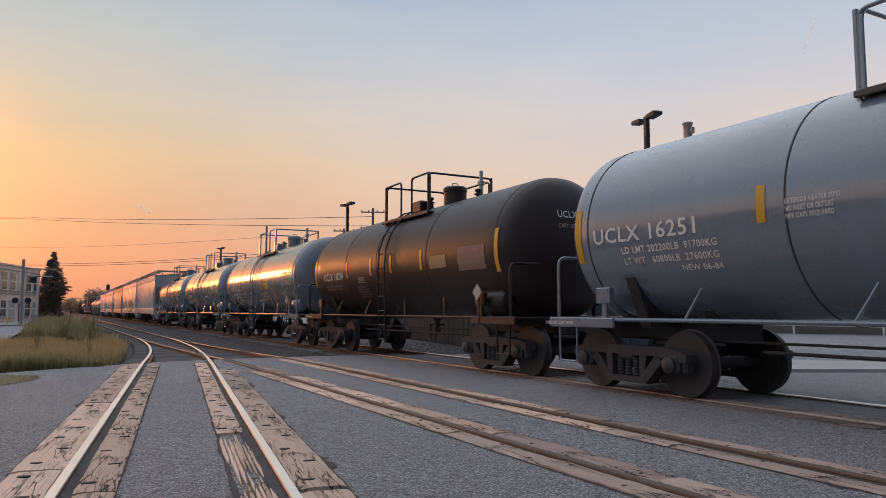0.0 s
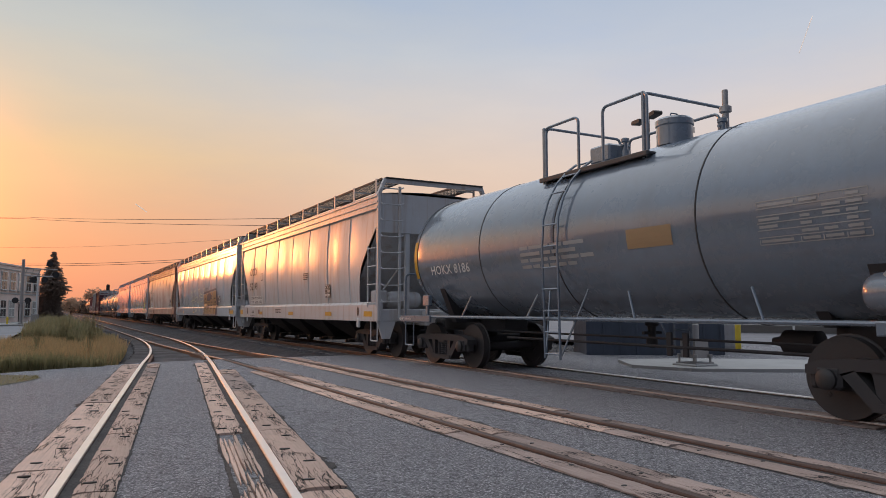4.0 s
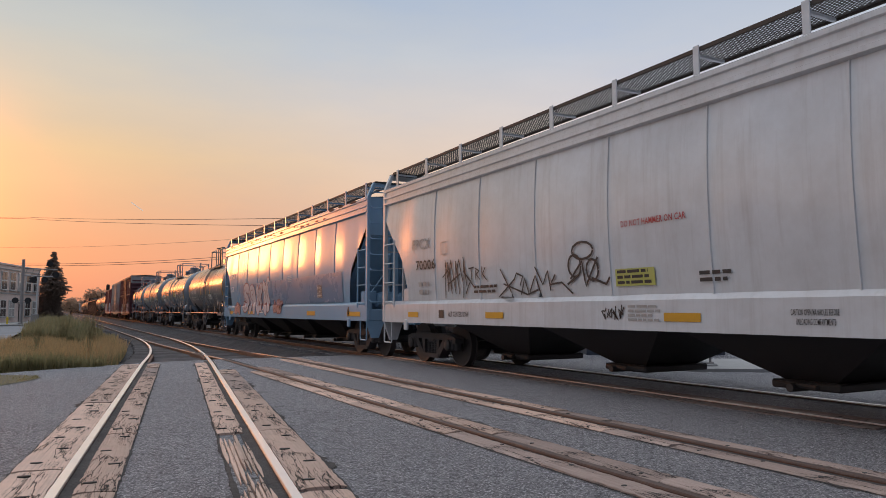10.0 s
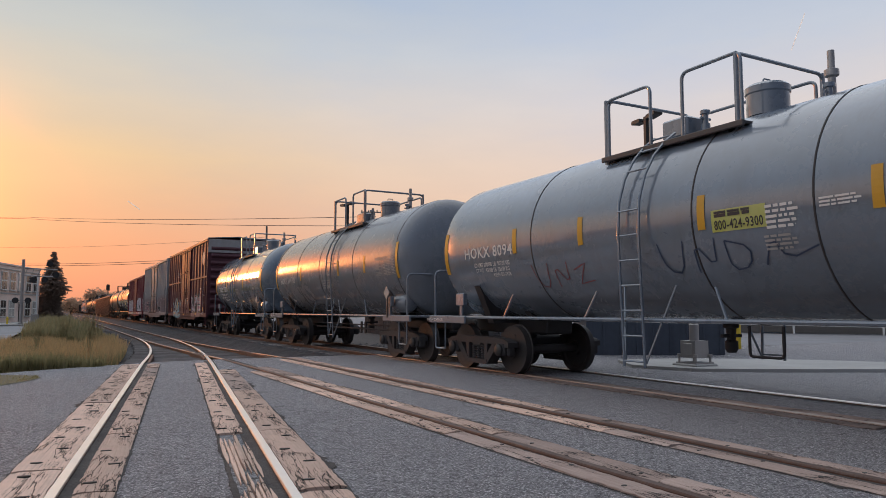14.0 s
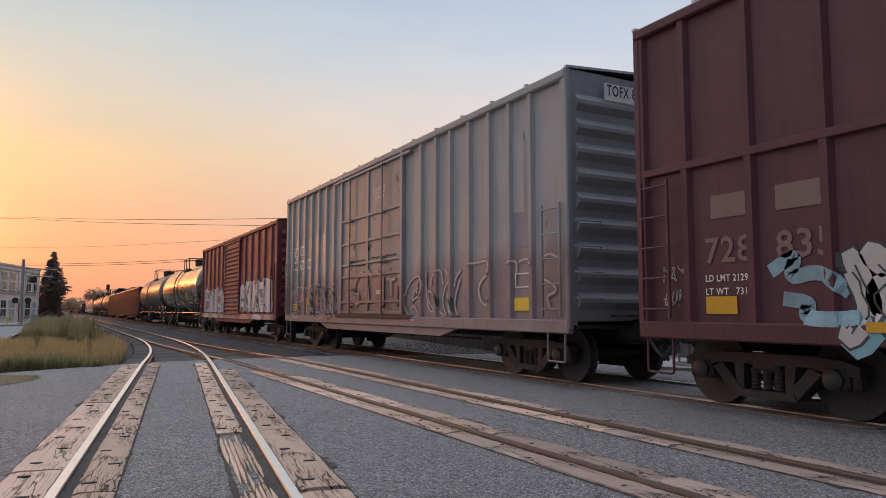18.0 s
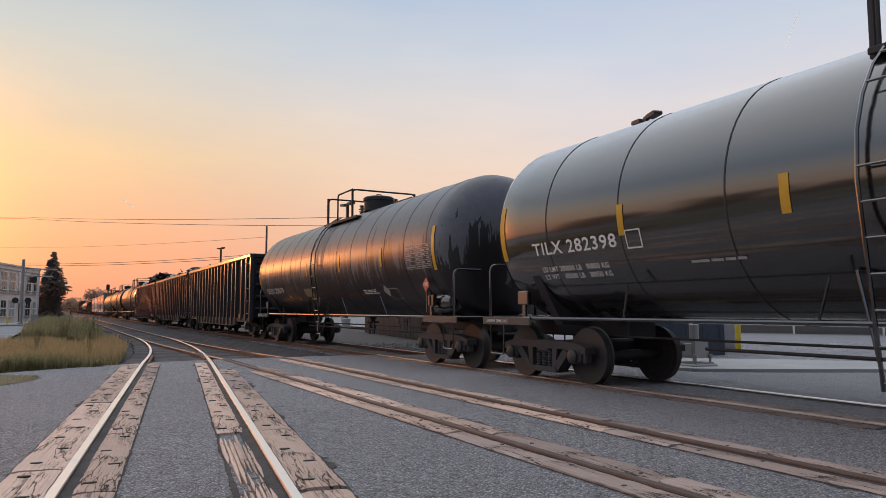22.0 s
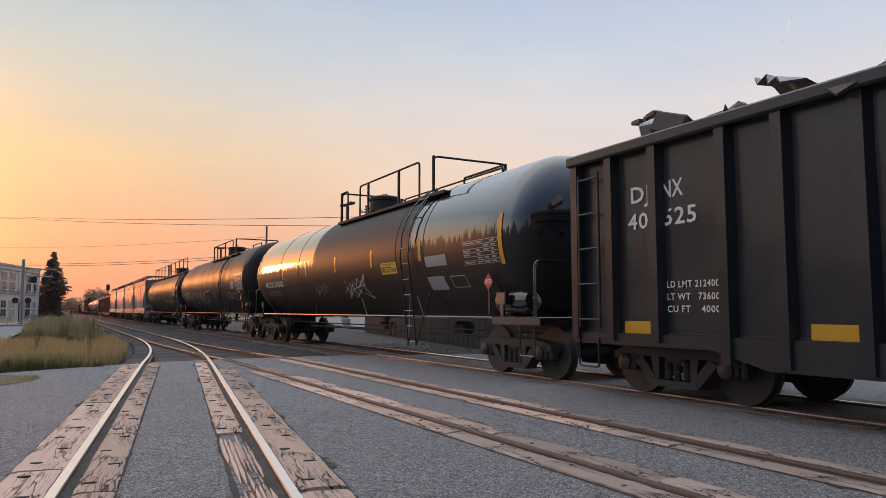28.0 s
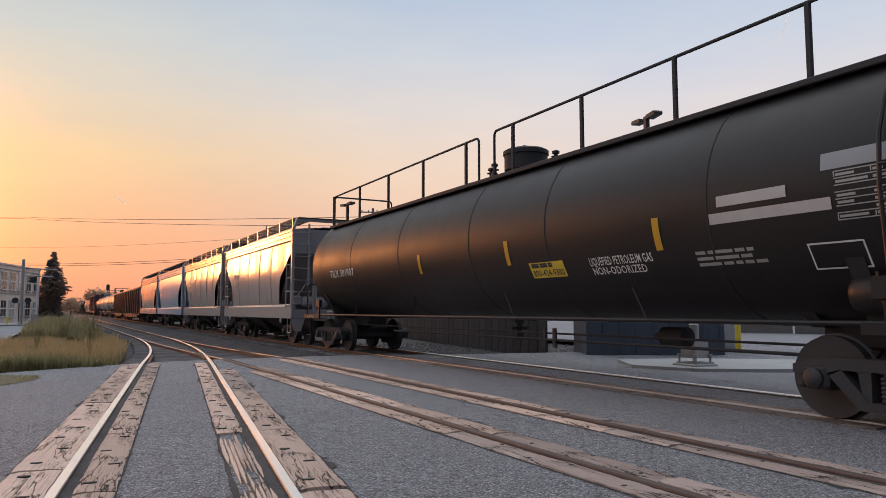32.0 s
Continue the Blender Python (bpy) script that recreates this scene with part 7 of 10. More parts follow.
c, on, h = hopper_car("heavily rusted beige covered hopper", 97.9, 115.1, "hop_rust", seed=3, tone="truck_brown", sill="hop_rust_heavy", end_paint="hop_rust_heavy")
hopper_marks(c, on, h, "OCCX", "201571", lines=(), y=6.0, seed=3, data=False)
stick(c, "white_panel", lambda a, zz: tuple(p + q for p, q in zip(on(a, zz), (0.003, 0, 0))), 5.88, 1.39, 1.32, 0.47, "white", "white stencil panel")
write(c, "LD LMT   194700 LBS", on, 5.80, 1.66, 0.095, "black", width=1.1)
write(c, "LT WT     68300 LBS", on, 5.80, 1.48, 0.095, "black", width=1.1)
for yy, hh in ((6.47, 0.90), (3.64, 0.52), (-6.54, 0.82)):
    stick(c, "patch", on, yy, 1.45, 0.13, hh, "yellow", "faded ochre reflector strip", n=3)
stick(c, "patch", on, -5.89, 1.77, 0.41, 0.20, "black", "black painted patch", n=2)
stick(c, "data_panel", on, -5.17, 1.46, 0.46, 0.30, "white", n=2)
table(c, lambda a, zz: tuple(p + q for p, q in zip(on(a, zz), (-0.004, 0, 0))), -5.19, 1.48, 0.42, 0.26, 2, 2, "black")
stick(c, "shed_label", on, 5.86, 1.07, 0.40, 0.16, "spraymauve", n=2)
frame_square(c, on, 4.90, 1.06, 0.24, 0.15, "rust")
bars(c, on, 4.0, 1.20, 0.9, 3, 0.09, "rust")
bars(c, on, -5.75, 1.70, 0.42, 3, 0.07, "rust")

c, on, h = hopper_car("light grey covered hopper with white and lime spray paint", 115.1, 133.8, "hop_grey", seed=4)
write(c, "FPCX", on, 7.14, 2.53, 0.22, "greyletter", width=0.82)
write(c, "70006", on, 6.98, 2.08, 0.20, "black", width=0.86)
bars(c, on, 6.9, 1.72, 0.55, 2, 0.17, "greyletter")
frame_square(c, on, 5.84, 2.34, 0.25, 0.27, "greyletter")
bars(c, on, 4.6, 1.62, 0.85, 2, 0.09, "black")
bars(c, on, -0.81, 1.64, 0.55, 2, 0.085, "black")
bars(c, on, 0.42, 1.24, 0.62, 4, 0.06, "greyletter")
write(c, "ALT CENTER ROW", on, 5.54, 1.08, 0.10, "black", width=0.80)
stick(c, "stencil", on, 5.95, 1.05, 0.22, 0.16, "black", n=2)
for k, line in enumerate(("CAUTION OPEN MANHOLES BEFORE", "UNLOADING COMPARTMENTS")):
    write(c, line, on, -2.05 - 0.06 * k, 1.15 - k * 0.10, 0.065, "black", width=0.54 - 0.1 * k)
for yy in (7.4, 4.13, -0.24, -3.9, -7.2):
    stick(c, "reflector", on, yy, 1.06, 0.60 if yy < 7 else 0.5, 0.11, "yellow", n=2)
rnd = random.Random(21)
tall = [[(x, rnd.uniform(0.0, 0.2)), (x + rnd.uniform(-0.05, 0.1), rnd.uniform(0.4, 0.6)), (x + rnd.uniform(0.0, 0.14), rnd.uniform(0.75, 0.95)), (x + 0.16, rnd.uniform(0.1, 0.4))] for x in (0.08, 0.22, 0.36, 0.5, 0.66, 0.8)]
spray(c, on, 5.8, 1.42, tall + [[(0.0, 0.45), (0.3, 0.62), (0.2, 0.30), (0.75, 0.5)], [(0.9, 0.1), (1.1, 0.35), (0.85, 0.55), (1.25, 0.2)]], 0.030, "black", "black spray tags")
spray(c, on, 4.75, 1.78, [[(0, 0.22), (0.2, 0.24)], [(0.1, 0.22), (0.1, 0.0)], [(0.25, 0.0), (0.25, 0.22), (0.38, 0.16), (0.27, 0.1), (0.4, 0.0)], [(0.48, 0.24), (0.48, 0.0)], [(0.62, 0.22), (0.5, 0.1), (0.64, -0.02)]], 0.024, "black")
spray(c, on, 3.75, 1.42, [[(0.12, 0.52), (0.5, 0.0), (0.02, 0.02), (0.55, 0.32), (0.62, 0.42), (0.8, 0.36), (0.7, 0.2)], [(0.72, 0.05), (0.85, 0.32), (0.95, 0.05), (1.15, 0.36), (1.3, 0.0)], [(1.15, 0.5), (1.35, 0.2), (1.5, 0.42), (1.55, 0.1)], [(1.7, 0.35), (1.55, 0.2), (1.85, 0.22), (2.1, 0.04)], [(0.2, 0.25), (0.9, 0.05), (1.2, 0.12)]], 0.030, "black")
ring_ = lambda x, z, r, q: [(x + r * math.cos(i * 0.52), z + q * math.sin(i * 0.52)) for i in range(13)]
spray(c, on, 1.78, 1.58, [ring_(0.42, 0.52, 0.24, 0.13), ring_(0.22, 0.30, 0.15, 0.17), ring_(0.62, 0.22, 0.13, 0.16), [(0.1, 0.1), (0.4, 0.36), (0.45, -0.02), (0.75, 0.4)], [(0.02, 0.02), (0.3, 0.16), (0.12, 0.06)], [(0.6, 0.1), (0.9, 0.0), (0.98, 0.1)]], 0.036, "black")
stick(c, "emergency_label", on, 0.68, 1.54, 0.75, 0.24, "spraylime", "pale yellow emergency label")
bars(c, lifted(0.004), 0.64, 1.72, 0.66, 3, 0.075, "black")
spray(c, on, 0.98, 1.06, tag_letters(rnd, 4, 0.2, 0.13), 0.02, "black")
write(c, "DO NOT HAMMER ON CAR", on, 0.51, 2.36, 0.085, "red", width=1.17)
table(c, on, -5.34, 1.62, 0.48, 0.32, 2, 2, "black")
bars(c, on, -5.15, 2.25, 0.7, 4, 0.065, "greyletter")
for yy, zz, lines, wd, paint in ((-5.95, 1.10, ([(0.0, 0.0), (0.35, 0.45), (0.25, 0.75), (0.7, 1.2)], [(0.45, 0.05), (0.6, 0.5), (0.95, 0.8)]), 0.26, "spraylime"), (-6.55, 1.05, ([(0.0, 0.15), (0.45, 0.5), (0.35, 0.9), (0.85, 1.15)],), 0.22, "faint_yellow"), (-5.7, 1.5, ([(0.0, 0.3), (0.2, 0.0), (0.5, 0.5)],), 0.12, "spraypink")):
    spray(c, on, yy, zz, [rounded(l) for l in lines], wd, paint, "lime and yellow overspray")
for yy, zz, lines, wd in ((-6.75, 2.55, ([(0.0, 0.0), (0.12, 0.38), (0.5, 0.8), (0.75, 0.9)], [(0.35, -0.05), (0.6, 0.25), (0.5, 0.45), (0.9, 0.6)]), 0.17), (-7.55, 2.75, ([(0.0, 0.0), (0.15, 0.3), (0.0, 0.45), (0.35, 0.5)], [(0.25, 0.1), (0.45, 0.35), (0.35, 0.65)], [(0.55, 0.25), (0.7, 0.5), (0.6, 0.75), (0.9, 0.8)]), 0.09), (-6.9, 2.1, ([(0.0, 0.2), (0.3, 0.0), (0.45, 0.35)],), 0.10)):
    spray(c, on, yy, zz, [rounded(l) for l in lines], wd, "white", "white spray-painted letters")

c, on, h = hopper_car("light blue covered hopper with painted letters and red outlines", 133.8, 152.5, "hop_blue", seed=5)
hopper_marks(c, on, h, "BFGX", "1578", name_w=0.92, material="white", lines=(), seed=5, y=7.5, plate=False, reflect=((7.5, 0.55, 0.13), (4.08, 0.87, 0.13), (-7.44, 0.97, 0.12), (-3.9, 0.8, 0.13)))
v, f = patch(2 * h - 5.0, 0.84, 12)
part("blue_band", decal(v, f, lambda a, zz: tuple(p + q for p, q in zip(on(a, zz), (0.004, 0, 0))), h - 3.25, 1.44, "blue_band"), "band_blue", c, "darker blue painted band")
throwup(c, on, h - 3.7, 1.04, 4, 1.36, 1.10, "spraylilac", "spraywine", 5, None, 0.05, "spraywine")
throwup(c, on, h - 2.2, 1.04, 2, 0.5, 0.55, "spraypink", "spraywine", 6)
throwup(c, on, h - 8.6, 1.08, 2, 0.55, 0.6, "spraypink", "spraywine", 7)
rnd = random.Random(58)
for k in range(22):
    rw, rh = rnd.uniform(0.10, 0.32), rnd.uniform(0.03, 0.07)
    blob(c, lambda a, zz: (-1.634, a, zz), h - 0.4 - k * 0.76 + rnd.uniform(-0.2, 0.2), rnd.choice((3.96, 3.90, 4.07)), [(rw * (1 + math.cos(t) * rnd.uniform(0.6, 1.0)), rh * (1 + math.sin(t) * rnd.uniform(0.5, 1.0))) for t in (i * 0.628 for i in range(10))], "rust", name="rust_patch")

# grey tanks
c, on, h, z = plain_tank("weathered grey tank car with many seams", 152.5, 165.0, 1.43, "tank_grey_dark", walk_range=(-2.9, 0.73), ladder_y=-0.75, dome_back=1.2, hoops=((0.04, 1.39), (1.95, 3.0)), seams=(1.89, 1.29, -0.5, -2.4, -4.9), rigging=False)
bands(c, on, z, (1.05, -1.66, -0.5), -0.34)
write(c, "HOKX  8195", on, 4.18, z - 0.25, 0.212, width=1.62)
write(c, "LD LMT  201500 LBS   91400 KGS", on, 4.19, z - 0.51, 0.085, width=1.59)
write(c, "LT WT    61500 LBS   27900 KGS  NEW 7-78", on, 4.21, z - 0.64, 0.085, width=2.10)
stick(c, "paint_patch", on, 0.37, z - 0.56, 0.68, 0.11, "greyletter", "pale overpainted patch")
notice(c, on, -1.16, z - 0.64, 0.82, 0.28, "white", ((0.14, 0.42, "800-424-9300"), (0.62, 0.12, ""), (0.82, 0.12, "FOR CHEMICAL EMERGENCY")), "white emergency label")
bars(c, on, -1.06, z - 0.95, 0.78, 2, 0.06, "greyletter")
bars(c, on, 3.30, z - 1.00, 0.88, 2, 0.05, "boxletter")
table(c, on, -3.52, z - 0.41, 1.32, 0.34, 4, 4, "greyletter")
frame_square(c, on, -2.99, z - 0.62, 0.40, 0.26, "white")
c, on, h, z = plain_tank(GREY, 165.0, 178.6, 1.43, "tank_grey", seams=(-5.3, -2.6, -0.93, 2.59), ladder_y=0.12, walk_range=(0, 1.22), rigging=False)
bands(c, on, z, (3.15, 1.34, -1.02, -3.22), -0.22)
write(c, "HOKX 8094", on, 4.85, z - 0.22, 0.20, width=1.68)
write(c, "LD LMT 200000 LB  90700 KG", on, 4.53, z - 0.40, 0.08, width=1.22)
write(c, "LT WT   63000 LB  28600 KG", on, 4.50, z - 0.51, 0.08, width=1.15)
write(c, "NEW 05-1978", on, 3.92, z - 0.61, 0.075, width=0.57)
notice(c, on, -1.24, z - 0.27, 0.77, 0.27, "spraylime", PHONE, "pale yellow emergency label")
bars(c, on, -2.00, z - 0.06, 0.46, 5, 0.060, "white")
bars(c, on, -1.94, z - 0.40, 0.48, 4, 0.050, "greyletter")
bars(c, on, -2.66, z - 0.05, 0.49, 3, 0.040, "white")
table(c, on, -4.33, z - 0.42, 1.27, 0.46, 6, 4, "greyletter")
frame_square(c, on, -3.50, z - 0.66, 0.50, 0.37, "white")
scrawls = [[(0.0, 0.45), (0.1, 0.05), (0.35, 0.0), (0.45, 0.45)], [(0.6, 0.0), (0.62, 0.42), (0.9, 0.05), (0.95, 0.45)], [(1.1, 0.4), (1.12, 0.0), (1.4, 0.05), (1.45, 0.3), (1.1, 0.4)], [(1.6, 0.05), (1.75, 0.4), (1.9, 0.1), (2.3, 0.25)]]
spray(c, on, -0.28, z - 0.78, [rounded(l, 1) for l in scrawls], 0.020, "navy", "thin dark painted scrawl")
spray(c, on, 2.68, z - 0.90, [rounded(l, 1) for l in scrawls[:2]] + [[(1.1, 0.3), (1.4, 0.4), (1.15, 0.05), (1.5, 0.1)]], 0.018, "spraywine", "faint dark red scrawl")
c, on, h, z = plain_tank(GREY, 178.6, 191.6, 1.48, "tank_grey_pale", walk_range=(-4.0, 0.55), ladder_y=-0.7)
bands(c, on, z, (2.4, -1.2, -3.2))
write(c, "HOKX 111708", on, h - 0.6, z - 0.34, 0.21, width=1.7)
table(c, on, -4.0, z - 0.40, 1.2, 0.45, 6, 4, "greyletter")
bars(c, on, 0.2, z - 0.40, 0.9, 4, 0.075, "greyletter")
c, on, h, z = plain_tank(GREY, 191.6, 203.0, 1.48, "tank_grey", rigging=False)
bands(c, on, z, (2.0, -1.3))
write(c, "HOKX 112271", on, h - 0.78, z - 0.38, 0.22, width=1.85)
for k, line in enumerate(("LD LMT 203200 LB  92150 KG", "LT WT   59800 LB  27150 KG", "            NEW 05-1997")):
    write(c, line, on, h - 1.0, z - 0.57 - k * 0.14, 0.085, width=1.5)
bars(c, on, 0.3, z - 0.35, 0.8, 4, 0.07, "greyletter")
table(c, on, -3.0, z - 0.40, 1.1, 0.45, 6, 4, "greyletter")

# box cars
c, wall, face, h = box_car("dark oxide-red box car, tall, with spray paint", 203.0, 219.45, "box_brown", top=5.10, posts=(6.60, 5.66, 4.74, 3.80, 2.87, -2.78, -3.76, -4.74, -5.70, -6.67), door=(-1.84, 1.94), beam=3.03, end_top="galv", overhang=2.3, door_z=(1.08, 1.43, 2.36, 3.54), rods=(0.25, 0.49), inset=0.80)
b_ = c
V = [(0.37 * math.cos(2 * math.pi * i / 28), 0.38 * math.sin(2 * math.pi * i / 28)) for i in range(28)]
part("white_disc", decal(V, [tuple(range(28))], face, -6.26, 4.07, "white_disc"), "greyletter", c, "faded white painted disc")
stick(c, "reflector", face, -6.20, 1.17, 0.45, 0.20, "yellow", n=2)
for yy, zz in ((-2.21, 1.17), (-4.08, 0.96), (0.21, 0.90)):
    stick(c, "reflector", on_plane(-1.652), yy, zz, 0.45, 0.11, "yellow", n=2)
for k in range(2):
    stick(c, "reporting_bar", wall, 6.24 - k * 0.89, 2.31, 0.54, 0.28, "boxletter", n=2)
    write(c, ("728", "835")[k], wall, 6.35 - k * 0.98, 1.78, 0.30, "boxletter", width=0.68)
for k, line in enumerate(("LD LMT 212900", "LT WT   73100")):
    write(c, line, wall, 6.35, 1.55 - k * 0.16, 0.08, "white", width=0.72)
stick(c, "reflector", wall, 6.35, 1.16, 0.45, 0.21, "yellow", n=2)
for k in range(2):
    spray(c, wall, 7.05, 1.55 - k * 0.32, tag_letters(random.Random(70 + k), 3, 0.24, 0.13), 0.018, "greyletter")
for k, line in enumerate(("EMPTY CG ABOVE RAIL 58", "FLOOR HT ABOVE RAIL 44")):
    write(c, line, wall, -5.93, 2.05 - k * 0.08, 0.055, "white", width=0.68)
table(c, wall, -6.06, 1.53, 0.46, 0.31, 3, 2, "white")
write(c, "2 INCH HF COMP SHOES", face, -5.97, 1.09, 0.055, width=0.64)
write(c, "LIFT HERE      PULL HERE", on_plane(-1.632), -5.95, 0.98, 0.055, width=0.67)
bars(c, wall, -5.03, 2.42, 0.50, 7, 0.075, "white")
bars(c, wall, -6.0, 2.44, 0.53, 4, 0.075, "white")
bars(c, wall, 3.4, 3.6, 1.1, 3, 0.12, "white")
dr = DRAPE[c.name]
off = lambda e: (lambda a, zz: (dr(a, zz)[0] - e, a, zz))
over_posts = [-2.0 - p + d for p in (-2.78, -3.76, -4.74, -5.70) for d in (-0.096, -0.05, 0.05, 0.096)]
inside = lambda x, q, ring: sum((y0 > q) != (y1 > q) and x < (x1 - x0) * (q - y0) / (y1 - y0) + x0 for (x0, y0), (x1, y1) in zip(ring, ring[1:] + ring[:1])) % 2
for flat_, fill_, arcs_ in (([(0.12, 1.19), (0.83, 1.14), (1.0, 0.6), (1.21, 0.22), (1.4, 0.64), (1.62, 1.23), (2.17, 1.2), (2.0, 0.8), (1.80, 0.23), (0.58, 0.23), (0.37, 0.72)], "spraylilac", "spraywine"),
                            ([(2.53, 1.12), (2.79, 1.2), (3.28, 1.18), (3.44, 0.9), (3.57, 0.51), (3.64, 0.23), (2.22, 0.23), (2.24, 0.36)], "spraypale", "spraymagenta")):
    spray(c, off(0.002), -2.0, 0.85, [flat_ + flat_[:1]], 0.22, "spraydark", "dark cloud behind the letters")
    blob(c, off(0.004), -2.0, 0.85, flat_, fill_, "pale block letter filled with scales", cuts=over_posts)
    low_ = [(flat_[-3][0] if len(flat_) > 9 else 3.64, 0.20), (1.75 if len(flat_) > 9 else 3.60, 0.0), (0.68 if len(flat_) > 9 else 2.2, 0.0), (0.58 if len(flat_) > 9 else 2.22, 0.20)]
    blob(c, off(0.004), -2.0, 0.85, low_, "spraymauve")
    scales, pupils = [], []
    for i in range(15):
        for j in range(1, 6):
            x, q = i * 0.26 + 0.13 * (j % 2), j * 0.22
            if inside(x, q + 0.08, flat_):
                scales.append([(x + 0.13 * math.cos(t), q + 0.15 * math.sin(t)) for t in (k * math.pi / 8 for k in range(9))])
                pupils.append([(x - 0.05, q + 0.05), (x + 0.05, q + 0.05)])
    spray(c, off(0.006), -2.0, 0.85, scales, 0.034, arcs_, "arched scales inside the letter")
    spray(c, off(0.007), -2.0, 0.85, pupils, 0.075, arcs_ if arcs_ == "spraymagenta" else "spraypink", "red spots inside the letter")
stick(c, "paint_patch", off(0.008), -4.62, 1.52, 0.62, 0.05, "spraydark", "dark smear across the letter", n=4)
spray(c, dr, 5.45, 1.08, [rounded(l) for l in ([(0.0, 0.55), (0.35, 0.75), (0.2, 0.45), (0.6, 0.55), (0.9, 0.3)], [(0.15, 0.25), (0.5, 0.2), (0.35, 0.05), (0.8, 0.02), (1.2, 0.1)])], 0.16, "spraysky", "pale blue overspray")
throwup(c, dr, 4.70, 0.80, 4, 1.25, 0.75, "spraypale", "spraydark", 32, "sprayteal", 0.04)
stick(c, "paint_patch", lambda a, zz: (dr(a, zz)[0] - 0.012, a, zz), 3.60, 1.36, 0.62, 0.46, "tan", "bare tan patch", n=2)
for yy in (4.66, 2.74):
    stick(c, "reflector", lambda a, zz: (-1.642, a, zz), yy - 0.3, 0.99, 0.46, 0.10, "yellow", n=2)
on_door = on_plane(-1.648)
for k, (line, w_) in enumerate((("UNLATCH", 0.50), ("TO CLOSE", 0.53), ("DOOR", 0.33))):
    write(c, line, on_door, -1.01, 1.88 - k * 0.135, 0.085, "white", width=w_)
part("arrow", decal([(0.02, 0.06), (0.05, 0.06), (0.05, 0.19), (0.02, 0.19), (0, 0.06), (0.035, 0), (0.07, 0.06)], [(0, 1, 2, 3), (4, 5, 6)], on_door, -1.40, 1.53, "arrow"), "white", c)
write(c, "SEAL", on_door, -0.42, 1.60, 0.065, "white", width=0.21)
stick(c, "paint_patch", on_door, -0.44, 1.69, 0.27, 0.22, "greypatch", n=2)
write(c, "OPEN CLOSE", on_door, 0.31, 2.25, 0.055, "white", width=0.41)
write(c, "ASD", on_door, 0.31, 2.13, 0.085, "white", width=0.21)
stick(c, "door_plate", on_plane(-1.640), 0.34, 1.74, 0.44, 0.58, "box_brown", "dark plate on the door", n=2)
write(c, "OPENING W 12-0 H 12-4", on_door, -0.14, 2.53, 0.05, "white", width=0.56)
for k, line in enumerate(("NO LUBE REQUIRED", "DOORS EQUIPPED WITH", "SELF LUBRICATING FITTINGS")):
    write(c, line, on_door, 1.12, 1.79 - k * 0.065, 0.042, "greyletter", width=0.52 + 0.1 * k)
spray(c, on_door, 0.15, 3.21, [[(0.08 + 0.08 * math.cos(i * 0.45), 0.08 + 0.08 * math.sin(i * 0.45)) for i in range(15)], [(0.08, 0.04), (0.08, 0.12)]], 0.022, "white")
stick(c, "paint_patch", on_door, 1.62, 2.98, 0.14, 0.05, "white", n=2)

c, wall, face, h = box_car("tall grey box car with ribbed sides and graffiti", 219.45, 236.4, "box_fumed", top=5.06, posts=(7.09, 6.40, 5.72, 5.03, 4.35, 3.66, 2.97, -2.62, -3.32, -3.95, -4.70, -5.43, -6.10, -6.75), door=(-1.68, 2.25), end_paint="box_grey", overhang=2.5, door_z=(1.15, 1.42, 2.10, 2.43, 3.0, 3.65), rods=(0.26, 0.81), stile=0.52, door_mat="box_fumed_door")
dr = DRAPE[c.name]
low = lambda e: (lambda p, q: (wall(p, q)[0] + e, p, q))
for yy, w_, z_, hh in ((7.05, 0.58, 1.45, 2.1), (6.33, 0.50, 1.5, 2.1), (5.62, 0.48, 1.7, 1.9), (4.98, 0.55, 2.1, 1.5), (-6.16, 0.52, 2.3, 1.85)):
    stick(c, "paint_patch", low(0.006), yy, z_, w_, hh, "bluegrey", "blue-grey repainted panel", n=2)
for txt, yy, zz in (("TO", 7.06, 2.98), ("FX", 6.33, 2.99), ("88", 7.06, 2.53), ("70", 6.34, 2.53), ("84", 5.55, 2.53)):
    stick(c, "number_patch", low(0.002), yy, zz, 0.50 if yy > 7 else 0.40, 0.31, "white", "white number panel", n=2)
    write(c, txt, low(-0.003), yy - 0.05, zz + 0.04, 0.21, "black", width=0.38 if yy > 7 else 0.31)
for k, line in enumerate(("LD LMT      212400", "LT WT         73300")):
    write(c, line, low(-0.003), 7.02, 2.22 - k * 0.15, 0.08, "greyletter", width=1.05)
for yy, zz, w_, hh in ((7.82, 1.18, 0.13, 0.85), (5.56, 1.13, 0.13, 0.50), (-1.68, 1.16, 0.11, 0.46), (-3.84, 1.16, 0.13, 0.46)):
    stick(c, "reflector", low(-0.014), yy, zz, w_, hh, "yellow", n=2)
for yy, z0_, hh in ((4.28, 2.3, 1.2), (-6.0, 2.9, 1.4)):
    stick(c, "paint_patch", lambda a, zz: tuple(p + q for p, q in zip(wall(a, zz), (0.003, 0, 0))), yy, z0_, 0.52, hh, "greypatch", n=2)
